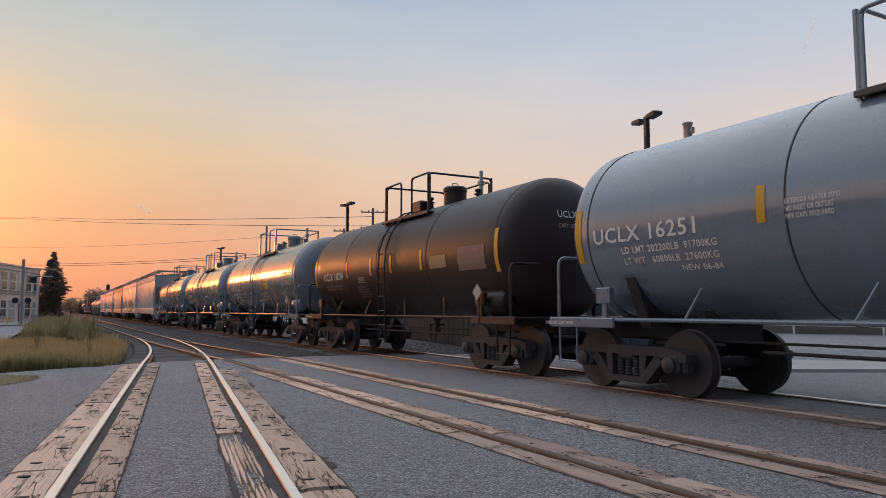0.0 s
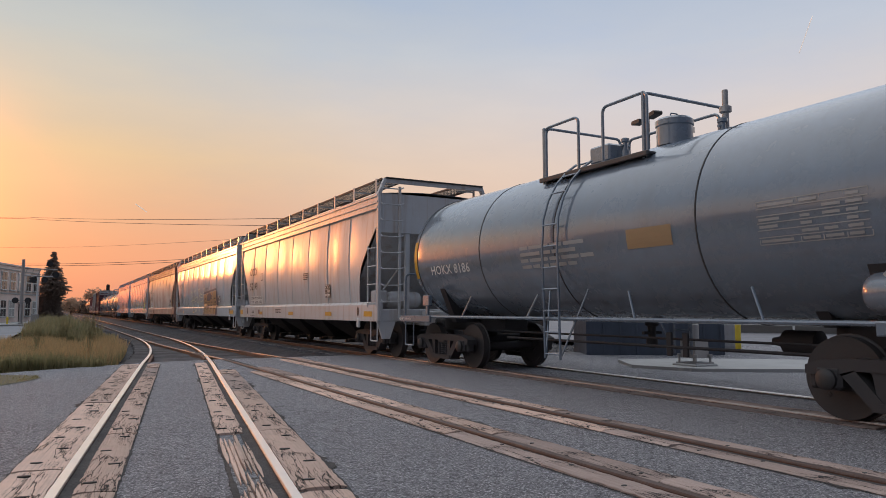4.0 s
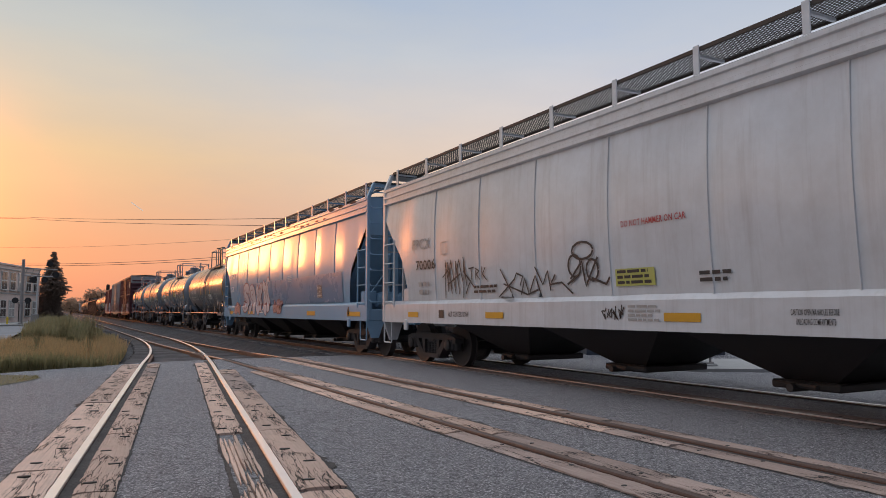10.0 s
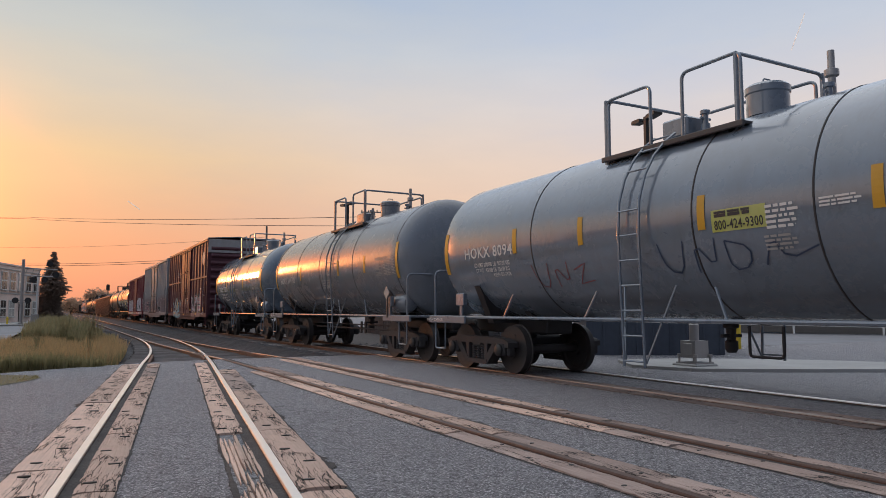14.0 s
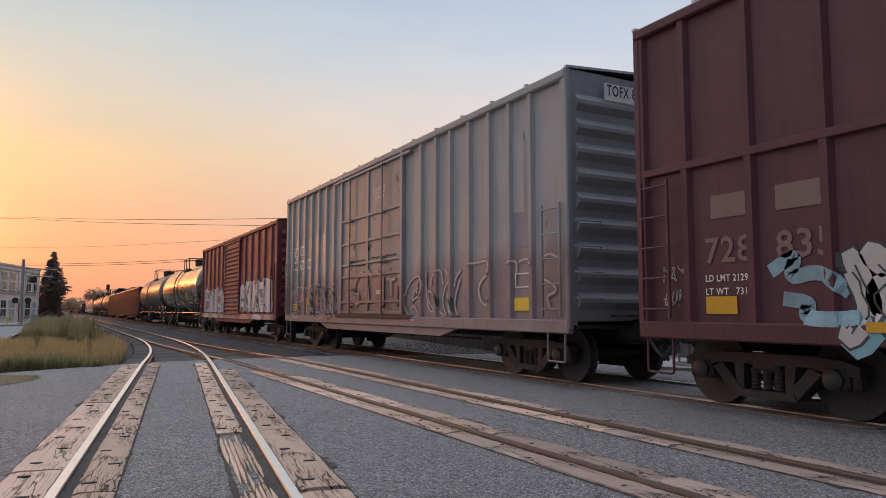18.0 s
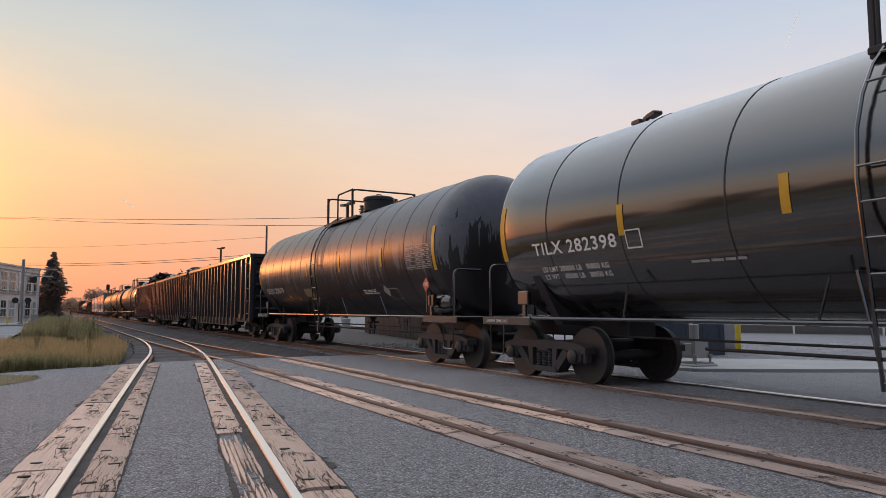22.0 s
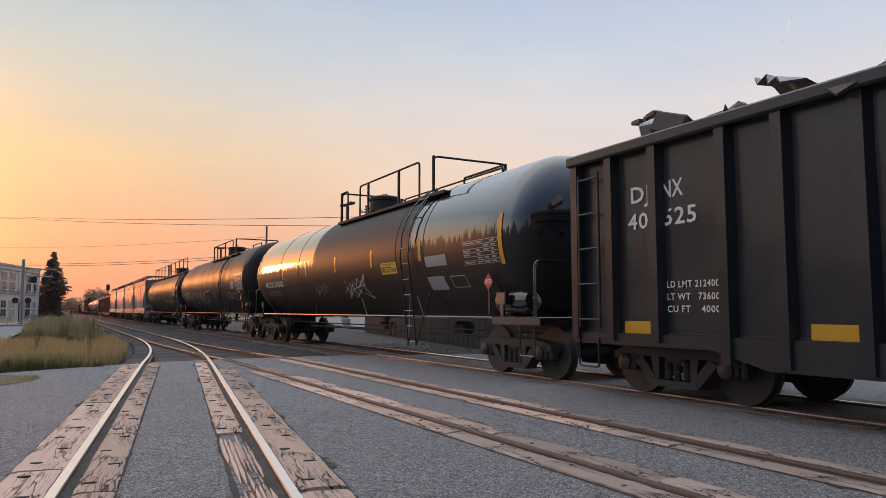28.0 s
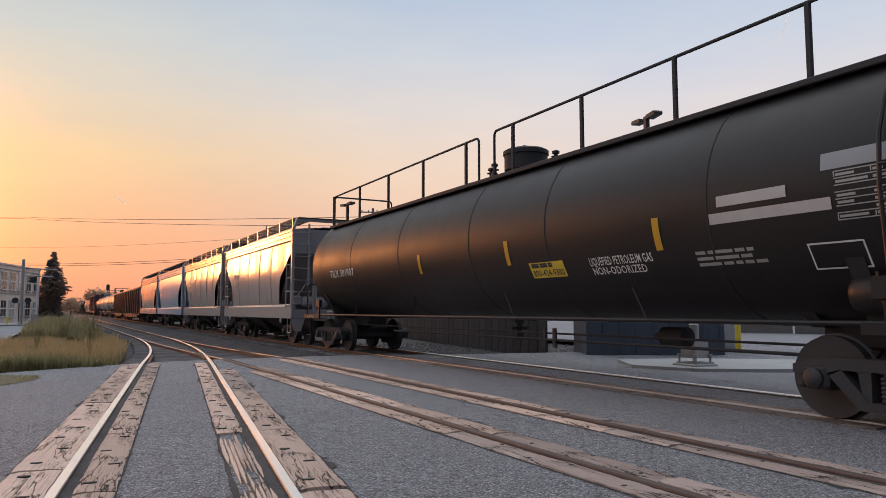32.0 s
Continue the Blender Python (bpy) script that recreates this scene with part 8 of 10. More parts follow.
wild_ = [
    [(0.05, 0.61), (0.19, 0.86), (0.47, 1.04), (0.83, 1.08), (0.9, 0.9), (0.85, 0.64), (0.52, 0.57), (0.38, 0.48)], [(0.04, 0.39), (0.23, 0.19), (0.59, 0.05), (0.68, 0.22), (0.51, 0.41), (0.36, 0.36)],
    [(0.39, 0.46), (0.47, 0.71), (0.67, 0.83), (0.59, 0.68)], [(1.04, 1.15), (1.04, 0.74), (1.15, 0.28), (1.45, 0.28), (1.13, 0.5), (1.11, 0.73), (1.28, 0.68)], [(1.23, 0.83), (1.32, 1.1), (1.68, 1.16), (1.74, 0.84)],
    [(1.84, 1.13), (2.01, 0.95), (1.89, 0.83), (1.79, 0.7), (1.72, 0.47), (1.9, 0.14), (1.61, 0.28)], [(1.88, 0.69), (2.03, 0.46), (2.16, 0.19), (2.07, 0.28), (1.92, 0.6)], [(2.19, 0.77), (2.27, 0.99), (2.43, 1.08)],
    [(2.42, 0.93), (2.25, 0.63), (2.19, 0.37), (2.35, 0.19)]]
end_ = [[(2.44, 1.2), (2.85, 1.21), (3.19, 1.24), (3.25, 1.02), (2.84, 0.85), (2.78, 0.59), (3.02, 0.36), (3.18, 0.52)], [(3.8, 1.13), (3.97, 1.18), (4.09, 1.11), (4.02, 0.85)], [(4.13, 1.14), (4.36, 1.19), (4.55, 1.08)],
        [(4.8, 1.17), (5.0, 1.23), (5.21, 1.15)], [(4.82, 0.81), (4.95, 0.78), (5.18, 0.66), (5.11, 0.58), (4.91, 0.54), (5.0, 0.32)]]
off = lambda e: (lambda a, zz: (dr(a, zz)[0] - e, a, zz))
for lines_, y_, k in (([[(x * 1.077, q) for x, q in l] for l in wild_] + [[(x + 0.5, q) for x, q in l] for l in end_], -1.72, 1.0), ([[(x * 1.9, q) for x, q in l] for l in wild_], 7.5, 1.9)):
    spray(c, off(0.003), y_, 0.9, [rounded(l, 1) for l in lines_], 0.09, "spraymauve", "dull mauve halo of the spray paint")
    spray(c, off(0.006), y_, 0.9, [rounded(l, 1) for l in lines_], 0.034, "spraypale", "pale angular spray-painted outlines")
    for g in ([(0.41, 0.49), (0.53, 0.76), (0.85, 0.9), (0.84, 0.69), (0.52, 0.57)], [(1.58, 0.71), (1.72, 0.51), (1.69, 0.37), (1.55, 0.57)], [(2.29, 0.59), (2.37, 0.41), (2.33, 0.24), (2.25, 0.37)]):
        blob(c, off(0.0045), y_, 0.9, [(x * k, q) for x, q in g], "spraydark" if k == 1.0 else "spraymagenta", cuts=[i * 0.1 for i in range(1, 45)] if k > 1 else [i * 0.05 for i in range(1, 50)])
spray(c, off(0.005), 7.3, 0.85, [[(3.9 - x * 1.5, q * 0.95) for x, q in l] for l in wild_], 0.04, "spraypink", "pink strokes between the outlines")
spray(c, off(0.0055), 5.1, 0.88, [[(2.4 - x, q * 0.9) for x, q in l] for l in wild_], 0.05, "spraydark", "dark strokes between the outlines")
stick(c, "rust_stain", on_plane(-1.664), 2.6, 1.02, 4.8, 0.085, "rust_dark", "rusty door track", n=8)
bubbles = [[(-0.86, 1.9), (-0.67, 2.1), (-0.43, 2.22), (-0.22, 2.07)], [(-0.22, 2.07), (0.03, 2.25), (0.25, 2.03)], [(0.33, 2.06), (0.54, 2.21), (0.77, 2.06)], [(0.77, 2.06), (0.96, 2.14), (1.08, 2.05)], [(1.16, 1.94), (1.45, 1.98), (1.48, 1.53)], [(1.49, 1.94), (1.69, 1.93)],
           [(-0.86, 1.9), (-0.92, 1.55), (-0.75, 1.3)], [(-0.02, 2.0), (-0.10, 1.6), (0.1, 1.4), (0.05, 1.8)]]
spray(c, off(0.004), 0.33, 0.0, [rounded(l) for l in bubbles], 0.10, "spraymauve")
spray(c, off(0.008), 0.33, 0.0, [rounded(l) for l in bubbles], 0.030, "spraypale", "pale outlines of bubble letters")
for yy, z_, w_, hh in ((1.13, 1.42, 0.26, 0.18), (-0.20, 1.28, 0.53, 0.74), (-1.30, 1.29, 0.21, 0.48)):
    stick(c, "paint_patch", off(0.006), yy, z_, w_, hh, "bluepatch", "dark blue patch", n=2)
for yy, z_, w_ in ((-0.22, 1.66, 0.42), (-0.22, 1.60, 0.3), (1.19, 1.62, 0.25), (1.15, 1.36, 0.3)):
    stick(c, "paint_patch", off(0.0085), yy, z_, w_, 0.045, "spraypale", "pale smear on the blue patch", n=2)
for yy, z_, w_ in ((1.5, 2.50, 1.3), (0.1, 2.52, 1.5), (1.2, 2.38, 0.8), (-0.4, 2.36, 0.6)):
    lines_ = [[(i * w_ / 9, 0.014 * math.sin(i * 2.3 + yy)) for i in range(10)]]
    spray(c, off(0.005), yy, z_, lines_, 0.030, "rust_dark", "flaking rust along the door beam")
stick(c, "paint_patch", off(0.005), 1.52, 2.86, 0.20, 0.09, "spraypale", n=2)
stick(c, "paint_patch", off(0.005), 1.62, 2.60, 0.10, 0.05, "spraypale", n=2)
tail = lambda a, zz: (-a, -h - 0.095, zz)
stick(c, "number_patch", lambda a, zz: (-a, -h - 0.090, zz), 0.88, 4.60, 1.2, 0.28, "white", "white number panel", n=2)
write(c, "TOFX 887084", tail, 0.83, 4.68, 0.18, "black", width=1.1)
for k, line in enumerate(("CLOSE AND LOCK", "DOORS BEFORE", "MOVING CAR")):
    write(c, line, on_plane(-1.594), 0.02 - 0.05 * k, 4.20 - k * 0.115, 0.095, "white", width=(0.70, 0.65, 0.56)[k])
frame_square(c, low(-0.004), 4.15, 2.54, 0.26, 0.26, "greyletter")
frame_square(c, low(-0.012), -6.25, 1.59, 0.42, 0.25, "white")
stick(c, "yellow_plate", low(-0.012), -6.22, 1.20, 0.48, 0.22, "bright_yellow", "yellow notice plate", n=2)
stick(c, "yellow_plate", low(-0.012), 7.04, 1.21, 0.49, 0.20, "bright_yellow", "yellow notice plate", n=2)
bars(c, low(-0.016), 6.98, 1.33, 0.38, 2, 0.075, "black")

c, wall, face, h = box_car("red box car with a ribbed sliding door and pale graffiti", 236.4, 252.8, "box_red", top=4.55, posts=(6.59, 5.43, 4.38, 3.31, 2.24, -2.56, -3.65, -4.77, -5.8, -6.8), door=(-1.49, 1.45), corrugated=True, door_mat="box_door", overhang=2.4, inset=0.54)
over = on_plane(-1.6 + 0.052 - 0.012)
write(c, "LR", over, 6.46, 2.21, 0.21, "white", width=0.33)
write(c, "20", over, 6.39, 1.86, 0.21, "white", width=0.33)
stick(c, "number_patch", on_plane(-1.6 + 0.052 - 0.008), 6.43, 1.82, 0.72, 0.30, "box_red", "repainted dark red patch", n=2)
stick(c, "number_patch", on_plane(-1.6 + 0.052 - 0.008), 6.43, 1.32, 0.80, 0.40, "box_red", n=2)
for k, line in enumerate(("LD LMT", "LT WT")):
    write(c, line, over, 6.36, 1.55 - k * 0.18, 0.09, "greyletter", width=0.36)
dr = DRAPE[c.name]
off = lambda e: (lambda a, zz: (dr(a, zz)[0] - e, a, zz))
posts_ = (6.59, 5.43, 4.38, 3.31, 2.24, -2.56, -3.65, -4.77, -5.8, -6.8)
over_posts = lambda y_: [y_ - p + d for p in posts_ for d in (-0.096, -0.05, 0.05, 0.096)]
blob(c, off(0.002), -1.6, 0.9, [(0.0, 1.34), (0.35, 1.47), (0.72, 1.45), (1.02, 1.28), (1.07, 1.55), (1.7, 1.54), (2.19, 1.5), (2.39, 1.51), (2.67, 1.58), (2.84, 1.37), (2.94, 1.56), (3.21, 1.55), (3.52, 1.42), (3.9, 1.45), (4.4, 1.58), (5.3, 1.45), (5.4, 0.24), (-0.03, 0.27)], "spraylilac", "pale lilac fill of angular letters", cuts=over_posts(-1.6))
for flat_ in ([(0.27, 1.43), (0.72, 1.43), (0.94, 1.26), (0.62, 1.34)],
              [(1.25, 1.05), (1.58, 1.37), (2.09, 1.47), (1.69, 1.26), (1.53, 1.03), (1.37, 0.91)],
              [(1.09, 1.0), (1.33, 0.89), (1.55, 0.62), (1.65, 0.27), (1.19, 0.3), (1.43, 0.36), (1.12, 0.75)],
              [(2.42, 1.42), (2.66, 1.52), (2.84, 1.33), (2.74, 1.09), (2.63, 1.39), (2.44, 1.31)],
              [(2.46, 0.3), (2.76, 0.94), (2.87, 1.2), (3.16, 1.0), (2.96, 1.07), (2.85, 0.83), (2.72, 0.33)],
              [(2.94, 0.69), (3.07, 0.79), (3.26, 0.44), (3.16, 0.42), (3.09, 0.6), (2.97, 0.49), (2.92, 0.53)],
              [(2.91, 1.54), (3.21, 1.55), (3.15, 1.47), (3.04, 1.07), (3.24, 0.81), (3.4, 0.35), (3.17, 0.67), (2.95, 1.18)],
              [(3.35, 1.13), (4.02, 1.12), (4.04, 1.03), (3.69, 1.05), (3.92, 0.97), (4.02, 0.84), (3.68, 0.77)],
              [(3.32, 0.56), (3.56, 0.28), (3.66, -0.09), (3.54, 0.0), (3.37, 0.37)],
              [(0.19, 0.79), (0.96, 0.82), (1.04, 0.73), (0.33, 0.66)],
              [(0.12, 0.3), (0.27, 0.46), (0.9, 0.42), (0.98, 0.3)],
              [(0.62, 1.12), (0.84, 1.01), (0.86, 0.92), (0.61, 1.0)]):
    blob(c, off(0.004), -1.6, 0.9, flat_, "spraydark", "dark edges of angular letters", cuts=over_posts(-1.6))
    spray(c, off(0.003), -1.6, 0.9, [flat_ + flat_[:1]], 0.05, "spraysea")
blob(c, off(0.002), 7.2, 0.9, [(0.18, 1.2), (0.61, 1.41), (1.27, 1.32), (1.75, 1.32), (2.21, 1.32), (2.52, 1.22), (2.78, 1.4), (3.3, 1.38), (3.48, 1.43), (3.95, 1.45), (4.17, 1.19), (4.52, 1.38), (5.0, 1.34), (5.12, 1.13), (5.37, 1.19), (5.42, 0.27), (5.26, 0.22), (0.16, 0.22)], "spraylilac", "pale lilac fill of angular letters", cuts=over_posts(7.2))
wild_ = [[(0.32, 0.65), (0.74, 1.17), (0.4, 1.35)], [(0.32, 0.65), (0.87, 0.41), (1.25, 0.33)], [(1.75, 1.28), (2.2, 1.28), (2.44, 0.13)], [(1.81, 1.24), (2.41, 0.93)], [(2.47, 1.26), (2.56, 0.79), (2.75, 0.46)], [(2.78, 1.37), (2.81, 0.84), (3.05, 0.58)], [(3.3, 1.35), (3.33, 0.88), (3.44, 0.27)], [(3.48, 1.4), (3.42, 0.88), (3.57, 0.21)], [(3.52, 1.39), (3.95, 1.43), (4.17, 1.17), (4.52, 1.35)], [(4.55, 1.37), (5.0, 1.33), (5.13, 1.1), (5.31, 1.04)], [(4.52, 1.32), (4.53, 0.71)], [(4.71, 0.81), (4.56, 0.6), (4.97, 0.53), (5.29, 0.63)], [(5.29, 0.6), (5.27, 0.22), (5.4, 0.42)], [(3.87, 0.44), (4.26, 0.38), (4.52, 0.38)], [(4.18, 0.35), (4.28, -0.18), (4.41, 0.35)]]
crest = [(0.0, 1.34), (0.35, 1.47), (0.72, 1.45), (1.02, 1.28), (1.07, 1.55), (1.7, 1.54), (2.39, 1.51), (2.67, 1.58), (2.84, 1.37), (2.94, 1.56), (3.21, 1.55), (3.52, 1.42), (3.9, 1.45), (4.4, 1.58), (5.3, 1.45)]
spray(c, off(0.004), -1.6, 0.9, [crest, [(1.03, 1.3), (1.0, 0.6), (1.15, 0.3)], [(2.3, 1.5), (2.15, 0.9), (2.3, 0.3)], [(4.3, 1.5), (4.2, 0.6), (4.5, 0.3)], [(0.3, 1.2), (0.9, 0.95), (0.5, 0.8)], [(1.7, 1.1), (2.05, 0.7), (1.9, 0.3)], [(0.0, 1.3), (-0.02, 0.5), (0.3, 0.1)]], 0.045, "spraydark", "dark edges of angular letters")
spray(c, off(0.005), -1.6, 0.9, [[(x, q - 0.09) for x, q in crest[1:5]], [(x, q - 0.08) for x, q in crest[8:13]], [(0.2, 0.5), (1.0, 0.55), (1.6, 0.45)], [(3.3, 0.6), (4.2, 0.7), (5.2, 0.5)]], 0.03, "white")
spray(c, off(0.003), 7.2, 0.9, wild_, 0.13, "spraysea", "grey-green shading of the letters")
spray(c, off(0.005), 7.2, 0.9, wild_, 0.05, "spraydark", "dark edges of angular letters")
stick(c, "cover_plate", off(0.008), 3.46, 1.53, 0.64, 0.39, "box_door", "plain red cover plate", n=2)
frame_square(c, off(0.010), 3.46, 1.53, 0.64, 0.39, "spraypale")
stick(c, "paint_patch", off(0.006), 4.43, 1.96, 0.30, 0.31, "box_red", "unpainted red gap", n=2)
stick(c, "number_patch", off(0.006), 5.76, 1.79, 0.30, 0.29, "box_red", "repainted dark red patch", n=2)
write(c, "69", over, 5.74, 1.82, 0.21, "white", width=0.28)
write(c, "S", over, 5.72, 2.23, 0.21, "white", width=0.15)
spray(c, on_plane(-1.562), 6.95, 1.55, [[(0.62, 0.55), (0.22, 0.22), (0.70, -0.12)], [(0.0, 0.3), (0.25, 0.75), (0.8, 0.85)], [(0.05, -0.35), (0.5, -0.2), (0.95, -0.5)]], 0.035, "spraysea")
blob(c, over, 6.85, 1.02, [(0, 0.42), (0.38, 0.42), (0.2, 0.02)], "spraypink", "pink spray-painted wedge")
spray(c, over, 7.0, 2.38, tag_letters(random.Random(61), 3, 0.26, 0.24), 0.016, "spraypale")
spray(c, face, 0.9, 1.3, tag_letters(random.Random(6), 4, 0.5, 0.4), 0.04, "spraypale")
v, f = patch(2 * h - 0.9, 0.21, 10)
part("paint_band", decal(v, f, on_plane(-1.626), h - 0.62, 0.845, "paint_band"), "spraymauve", c, "pink overspray along the sill")
for yy, w_, p_ in ((6.6, 1.3, "spraylilac"), (4.7, 1.9, "spraylilac"), (2.4, 0.8, "spraysea"), (-1.9, 1.7, "spraypink"), (-4.2, 1.5, "spraylilac"), (-6.0, 1.0, "spraypink")):
    blob(c, on_plane(-1.629), yy, 0.85, [(0.0, 0.0), (0.12, 0.19), (w_ * 0.6, 0.20), (w_, 0.12), (w_ * 0.9, 0.0)], p_, "old spray paint on the sill")
for yy in (6.84, 4.4, -0.4, -2.8):
    stick(c, "reflector", lambda a, zz: (-1.634, a, zz), yy, 0.86, 0.44, 0.18, "yellow", n=2)
stick(c, "data_panel", off(0.006), -5.20, 1.40, 0.46, 0.25, "black", "black data panel with a white frame", n=2)
table(c, off(0.009), -5.22, 1.41, 0.42, 0.22, 2, 2, "white")

# black tanks
pen_ = dict(end=1.12, deck=-1.6, rails=((0.32, -0.9),), cross=-0.9, rail=4.66)
c, on, h, z = plain_tank("glossy black tank car with yellow stripes", 252.8, 270.4, 1.62, "tank_black", big_dome=True, manway_y=-0.04, pen=pen_, ladder_y=0.75, margin=1.4, seams=(6.1, 4.42, 2.59, -3.89, -5.49))
bands(c, on, z, (4.44, 1.87, -3.95, -1.08), -0.37)
write(c, "TILX 282398", on, 6.53, z - 0.52, 0.20, width=2.01)
write(c, "LD LMT 200000 LB   90850 KG", on, 6.43, z - 0.82, 0.09, width=1.61)
write(c, "LT WT    85000 LB   38950 KG", on, 6.43, z - 0.96, 0.09, width=1.61)
frame_square(c, on, 4.33, z - 0.57, 0.30, 0.27, "white")
bars(c, on, 3.3, z - 0.85, 1.1, 1, 0.07, "greyletter")
for k, (txt, sz, w) in enumerate((("TILX 282398", 0.15, 0.98), ("CAPY  33900 GALS", 0.075, 0.70), ("CAPY 128300 LTRS", 0.075, 0.70))):
    write(c, txt, on_head(h, 1.62, z), 0.25 - 0.12 * min(k, 1), 3.14 - (0.23 if k else 0) - 0.16 * max(k - 1, 0), sz, "white", width=w)
table(c, on, -6.06, z - 0.59, 1.23, 0.46, 6, 4, "greyletter")
frame_square(c, on, -5.36, z - 1.21, 0.62, 0.35, "white")
notice(c, on, -3.06, z - 0.78, 0.92, 0.44, "bright_yellow", PHONE, "yellow emergency label")
blob(c, on, -0.47, z - 1.70, [(0.25, 0.0), (0.0, 0.82), (0.62, 0.80), (0.85, 0.0)], "bright_yellow", "slanted yellow painted patch", "yellow_patch")
bars(c, on, -3.20, z - 0.93, 1.5, 3, 0.065, "greyletter")
pen_ = dict(end=1.08, deck=-1.7, rails=((0.17, -1.07),), cross=-1.07, rail=4.77)
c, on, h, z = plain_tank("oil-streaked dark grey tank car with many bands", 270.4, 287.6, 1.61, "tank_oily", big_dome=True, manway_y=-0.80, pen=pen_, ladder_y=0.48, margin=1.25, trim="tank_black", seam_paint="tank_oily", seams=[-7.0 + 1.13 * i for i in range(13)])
bands(c, on, z, (1.48, -1.52, -4.48), -0.33)
write(c, "SRIX 29019", on, 6.67, z - 0.81, 0.20, width=2.19)
bars(c, on, -2.86, z - 0.94, 0.97, 3, 0.05, "white")
V, F = patch(0.26, 0.26, 3)
part("placard_stencil", decal([((x - y) * 0.7, (x + y) * 0.7) for x, y in V], F, on, -4.33, z - 1.16, "placard_stencil"), "greyletter", c)
stick(c, "emergency_label", on, 2.17, z - 1.03, 0.85, 0.30, "tan", "dirty tan emergency label")
table(c, on, -5.97, z - 0.49, 1.26, 0.52, 6, 4, "greyletter")
frame_square(c, on, -4.4, z - 1.25, 0.6, 0.34, "greyletter")

# gondolas
for k, (a, b, num) in enumerate(((287.6, 304.2, "526"), (304.2, 321.1, "527"), (321.1, 338.1, "525"))):
    c, wall, face, h = gondola("black steel gondola heaped with scrap metal" if k == 2 else "black steel gondola with ribbed dented sides", a, b, posts=17, seed=k + 1, load=(90 if k == 2 else (26 if k == 1 else None)))
    for t_, yy in (("DJ", h - 1.19), ("NX", h - 1.78)):
        write(c, t_, wall, yy, 2.70, 0.225, "white", width=0.38)
    for t_, yy in (("40", h - 1.15), (num, h - 1.80)):
        write(c, t_, wall, yy, 2.33, 0.22, "white", width=0.19 * len(t_))
    for j, line in enumerate(("LD LMT 212400", "LT WT   73600", "CU FT    4000")):
        write(c, line, wall, h - 1.84, 1.50 - j * 0.16, 0.085, "white", width=0.85)
    for yy in (h - 1.04, h - 3.86, 1.2, -2.2, -5.2, -h + 1.62):
        stick(c, "reflector", wall, yy, 0.885, 0.55, 0.17, "yellow", n=2)
    stick(c, "data_panel", wall, -h + 3.1, 1.05, 0.32, 0.20, "white", n=2)
    tail = lambda a, zz: (-a, -h - 0.085, zz)
    write(c, "DJNX", tail, -0.13, 2.96, 0.12, "white", width=0.42)
    write(c, "40" + num, tail, -0.13, 2.78, 0.12, "white", width=0.46)
    if k == 2:
        spray(c, wall, -1.9, 1.4, [[(0.1, 0), (0.1, 1.1), (0.3, 1.1), (0.3, 0), (0.1, 0)], [(0.0, 1.1), (0.4, 1.1), (0.35, 1.3), (0.05, 1.3), (0, 1.1)], [(0.05, 1.45), (0.35, 1.45), (0.2, 1.65), (0.05, 1.45)], [(0.1, 0.2), (0.3, 0.45), (0.1, 0.65), (0.3, 0.9)]], 0.02, "greyletter", "chalk drawing of a lighthouse")

# long gas tanks
pen_ = dict(end=0.93, deck=-5.85, rails=((0.87, 0.39), (-0.58, -4.41)), cross=-5.14, rail=4.77, lead=0.62)
c, on, h, z = plain_tank("black tank car with glossy ends and a dull middle", 338.1, 358.8, 1.58, "tank_residue", big_dome=True, manway_y=-0.20, pen=pen_, ladder_y=-5.0, margin=1.5, trim="tank_black", seams=[-5.75, -4.3, 3.4, 5.6])
bands(c, on, z, (5.36, 2.65, -0.08, -2.76, -5.52))
write(c, "MTZX 330202", on, 7.73, z - 0.53, 0.20, width=2.35)
frame_square(c, on, 5.17, z - 0.50, 0.31, 0.23, "greyletter")
bars(c, on, 7.7, z - 0.75, 1.9, 2, 0.10, "boxletter")
notice(c, on, -3.40, z - 0.51, 0.90, 0.28, "bright_yellow", ((0.14, 0.36, "800-424-9300"), (0.55, 0.10, ""), (0.76, 0.16, "FOR CHEMICAL EMERGENCY")), "yellow emergency label")
table(c, on, -7.47, z - 0.50, 1.25, 0.45, 6, 4, "greyletter")
frame_square(c, on, -6.71, z - 0.97, 0.62, 0.28, "greyletter")
stick(c, "paint_patch", on, -5.70, z - 1.00, 0.75, 0.33, "greypatch", "grey repainted panel")
stick(c, "paint_patch", on, -5.80, z - 0.45, 0.95, 0.23, "greypatch")
wild = [[(0.0, 0.15), (0.3, 0.3), (0.15, 0.05), (0.7, 0.35), (0.55, 0.0), (1.1, 0.2)], [(0.2, 0.45), (0.35, 0.05), (0.5, 0.4), (0.75, 0.1)], [(0.8, 0.4), (1.0, 0.1), (1.2, 0.35), (1.05, 0.45), (0.9, 0.3)], [(0.1, 0.0), (0.6, 0.22), (1.3, 0.3), (1.6, -0.05), (1.2, 0.1)]]
spray(c, on, 2.13, z - 0.98, wild, 0.016, "greyletter", "thin white tags")
spray(c, on, -0.46, z - 1.10, [[(x * 1.12, q * 1.25) for x, q in l] for l in wild] + [[(1.1, 0.3), (1.55, 0.55), (1.5, 0.25), (1.75, 0.7), (1.4, 0.4)]], 0.022, "white", "thin white tags")
pen_ = dict(end=1.07, deck=-5.4, rails=((1.0, -3.79),), cross=-4.48, rail=4.70, lead=0.9)
c, on, h, z = plain_tank("dull black gas tank car with chalked letters", 358.8, 378.25, 1.62, "tank_black_dull", big_dome=True, manway_y=-0.21, pen=pen_, ladder_y=-4.2, margin=1.22, seams=[-6, -2.1, -0.37, 1.35, 4.6])
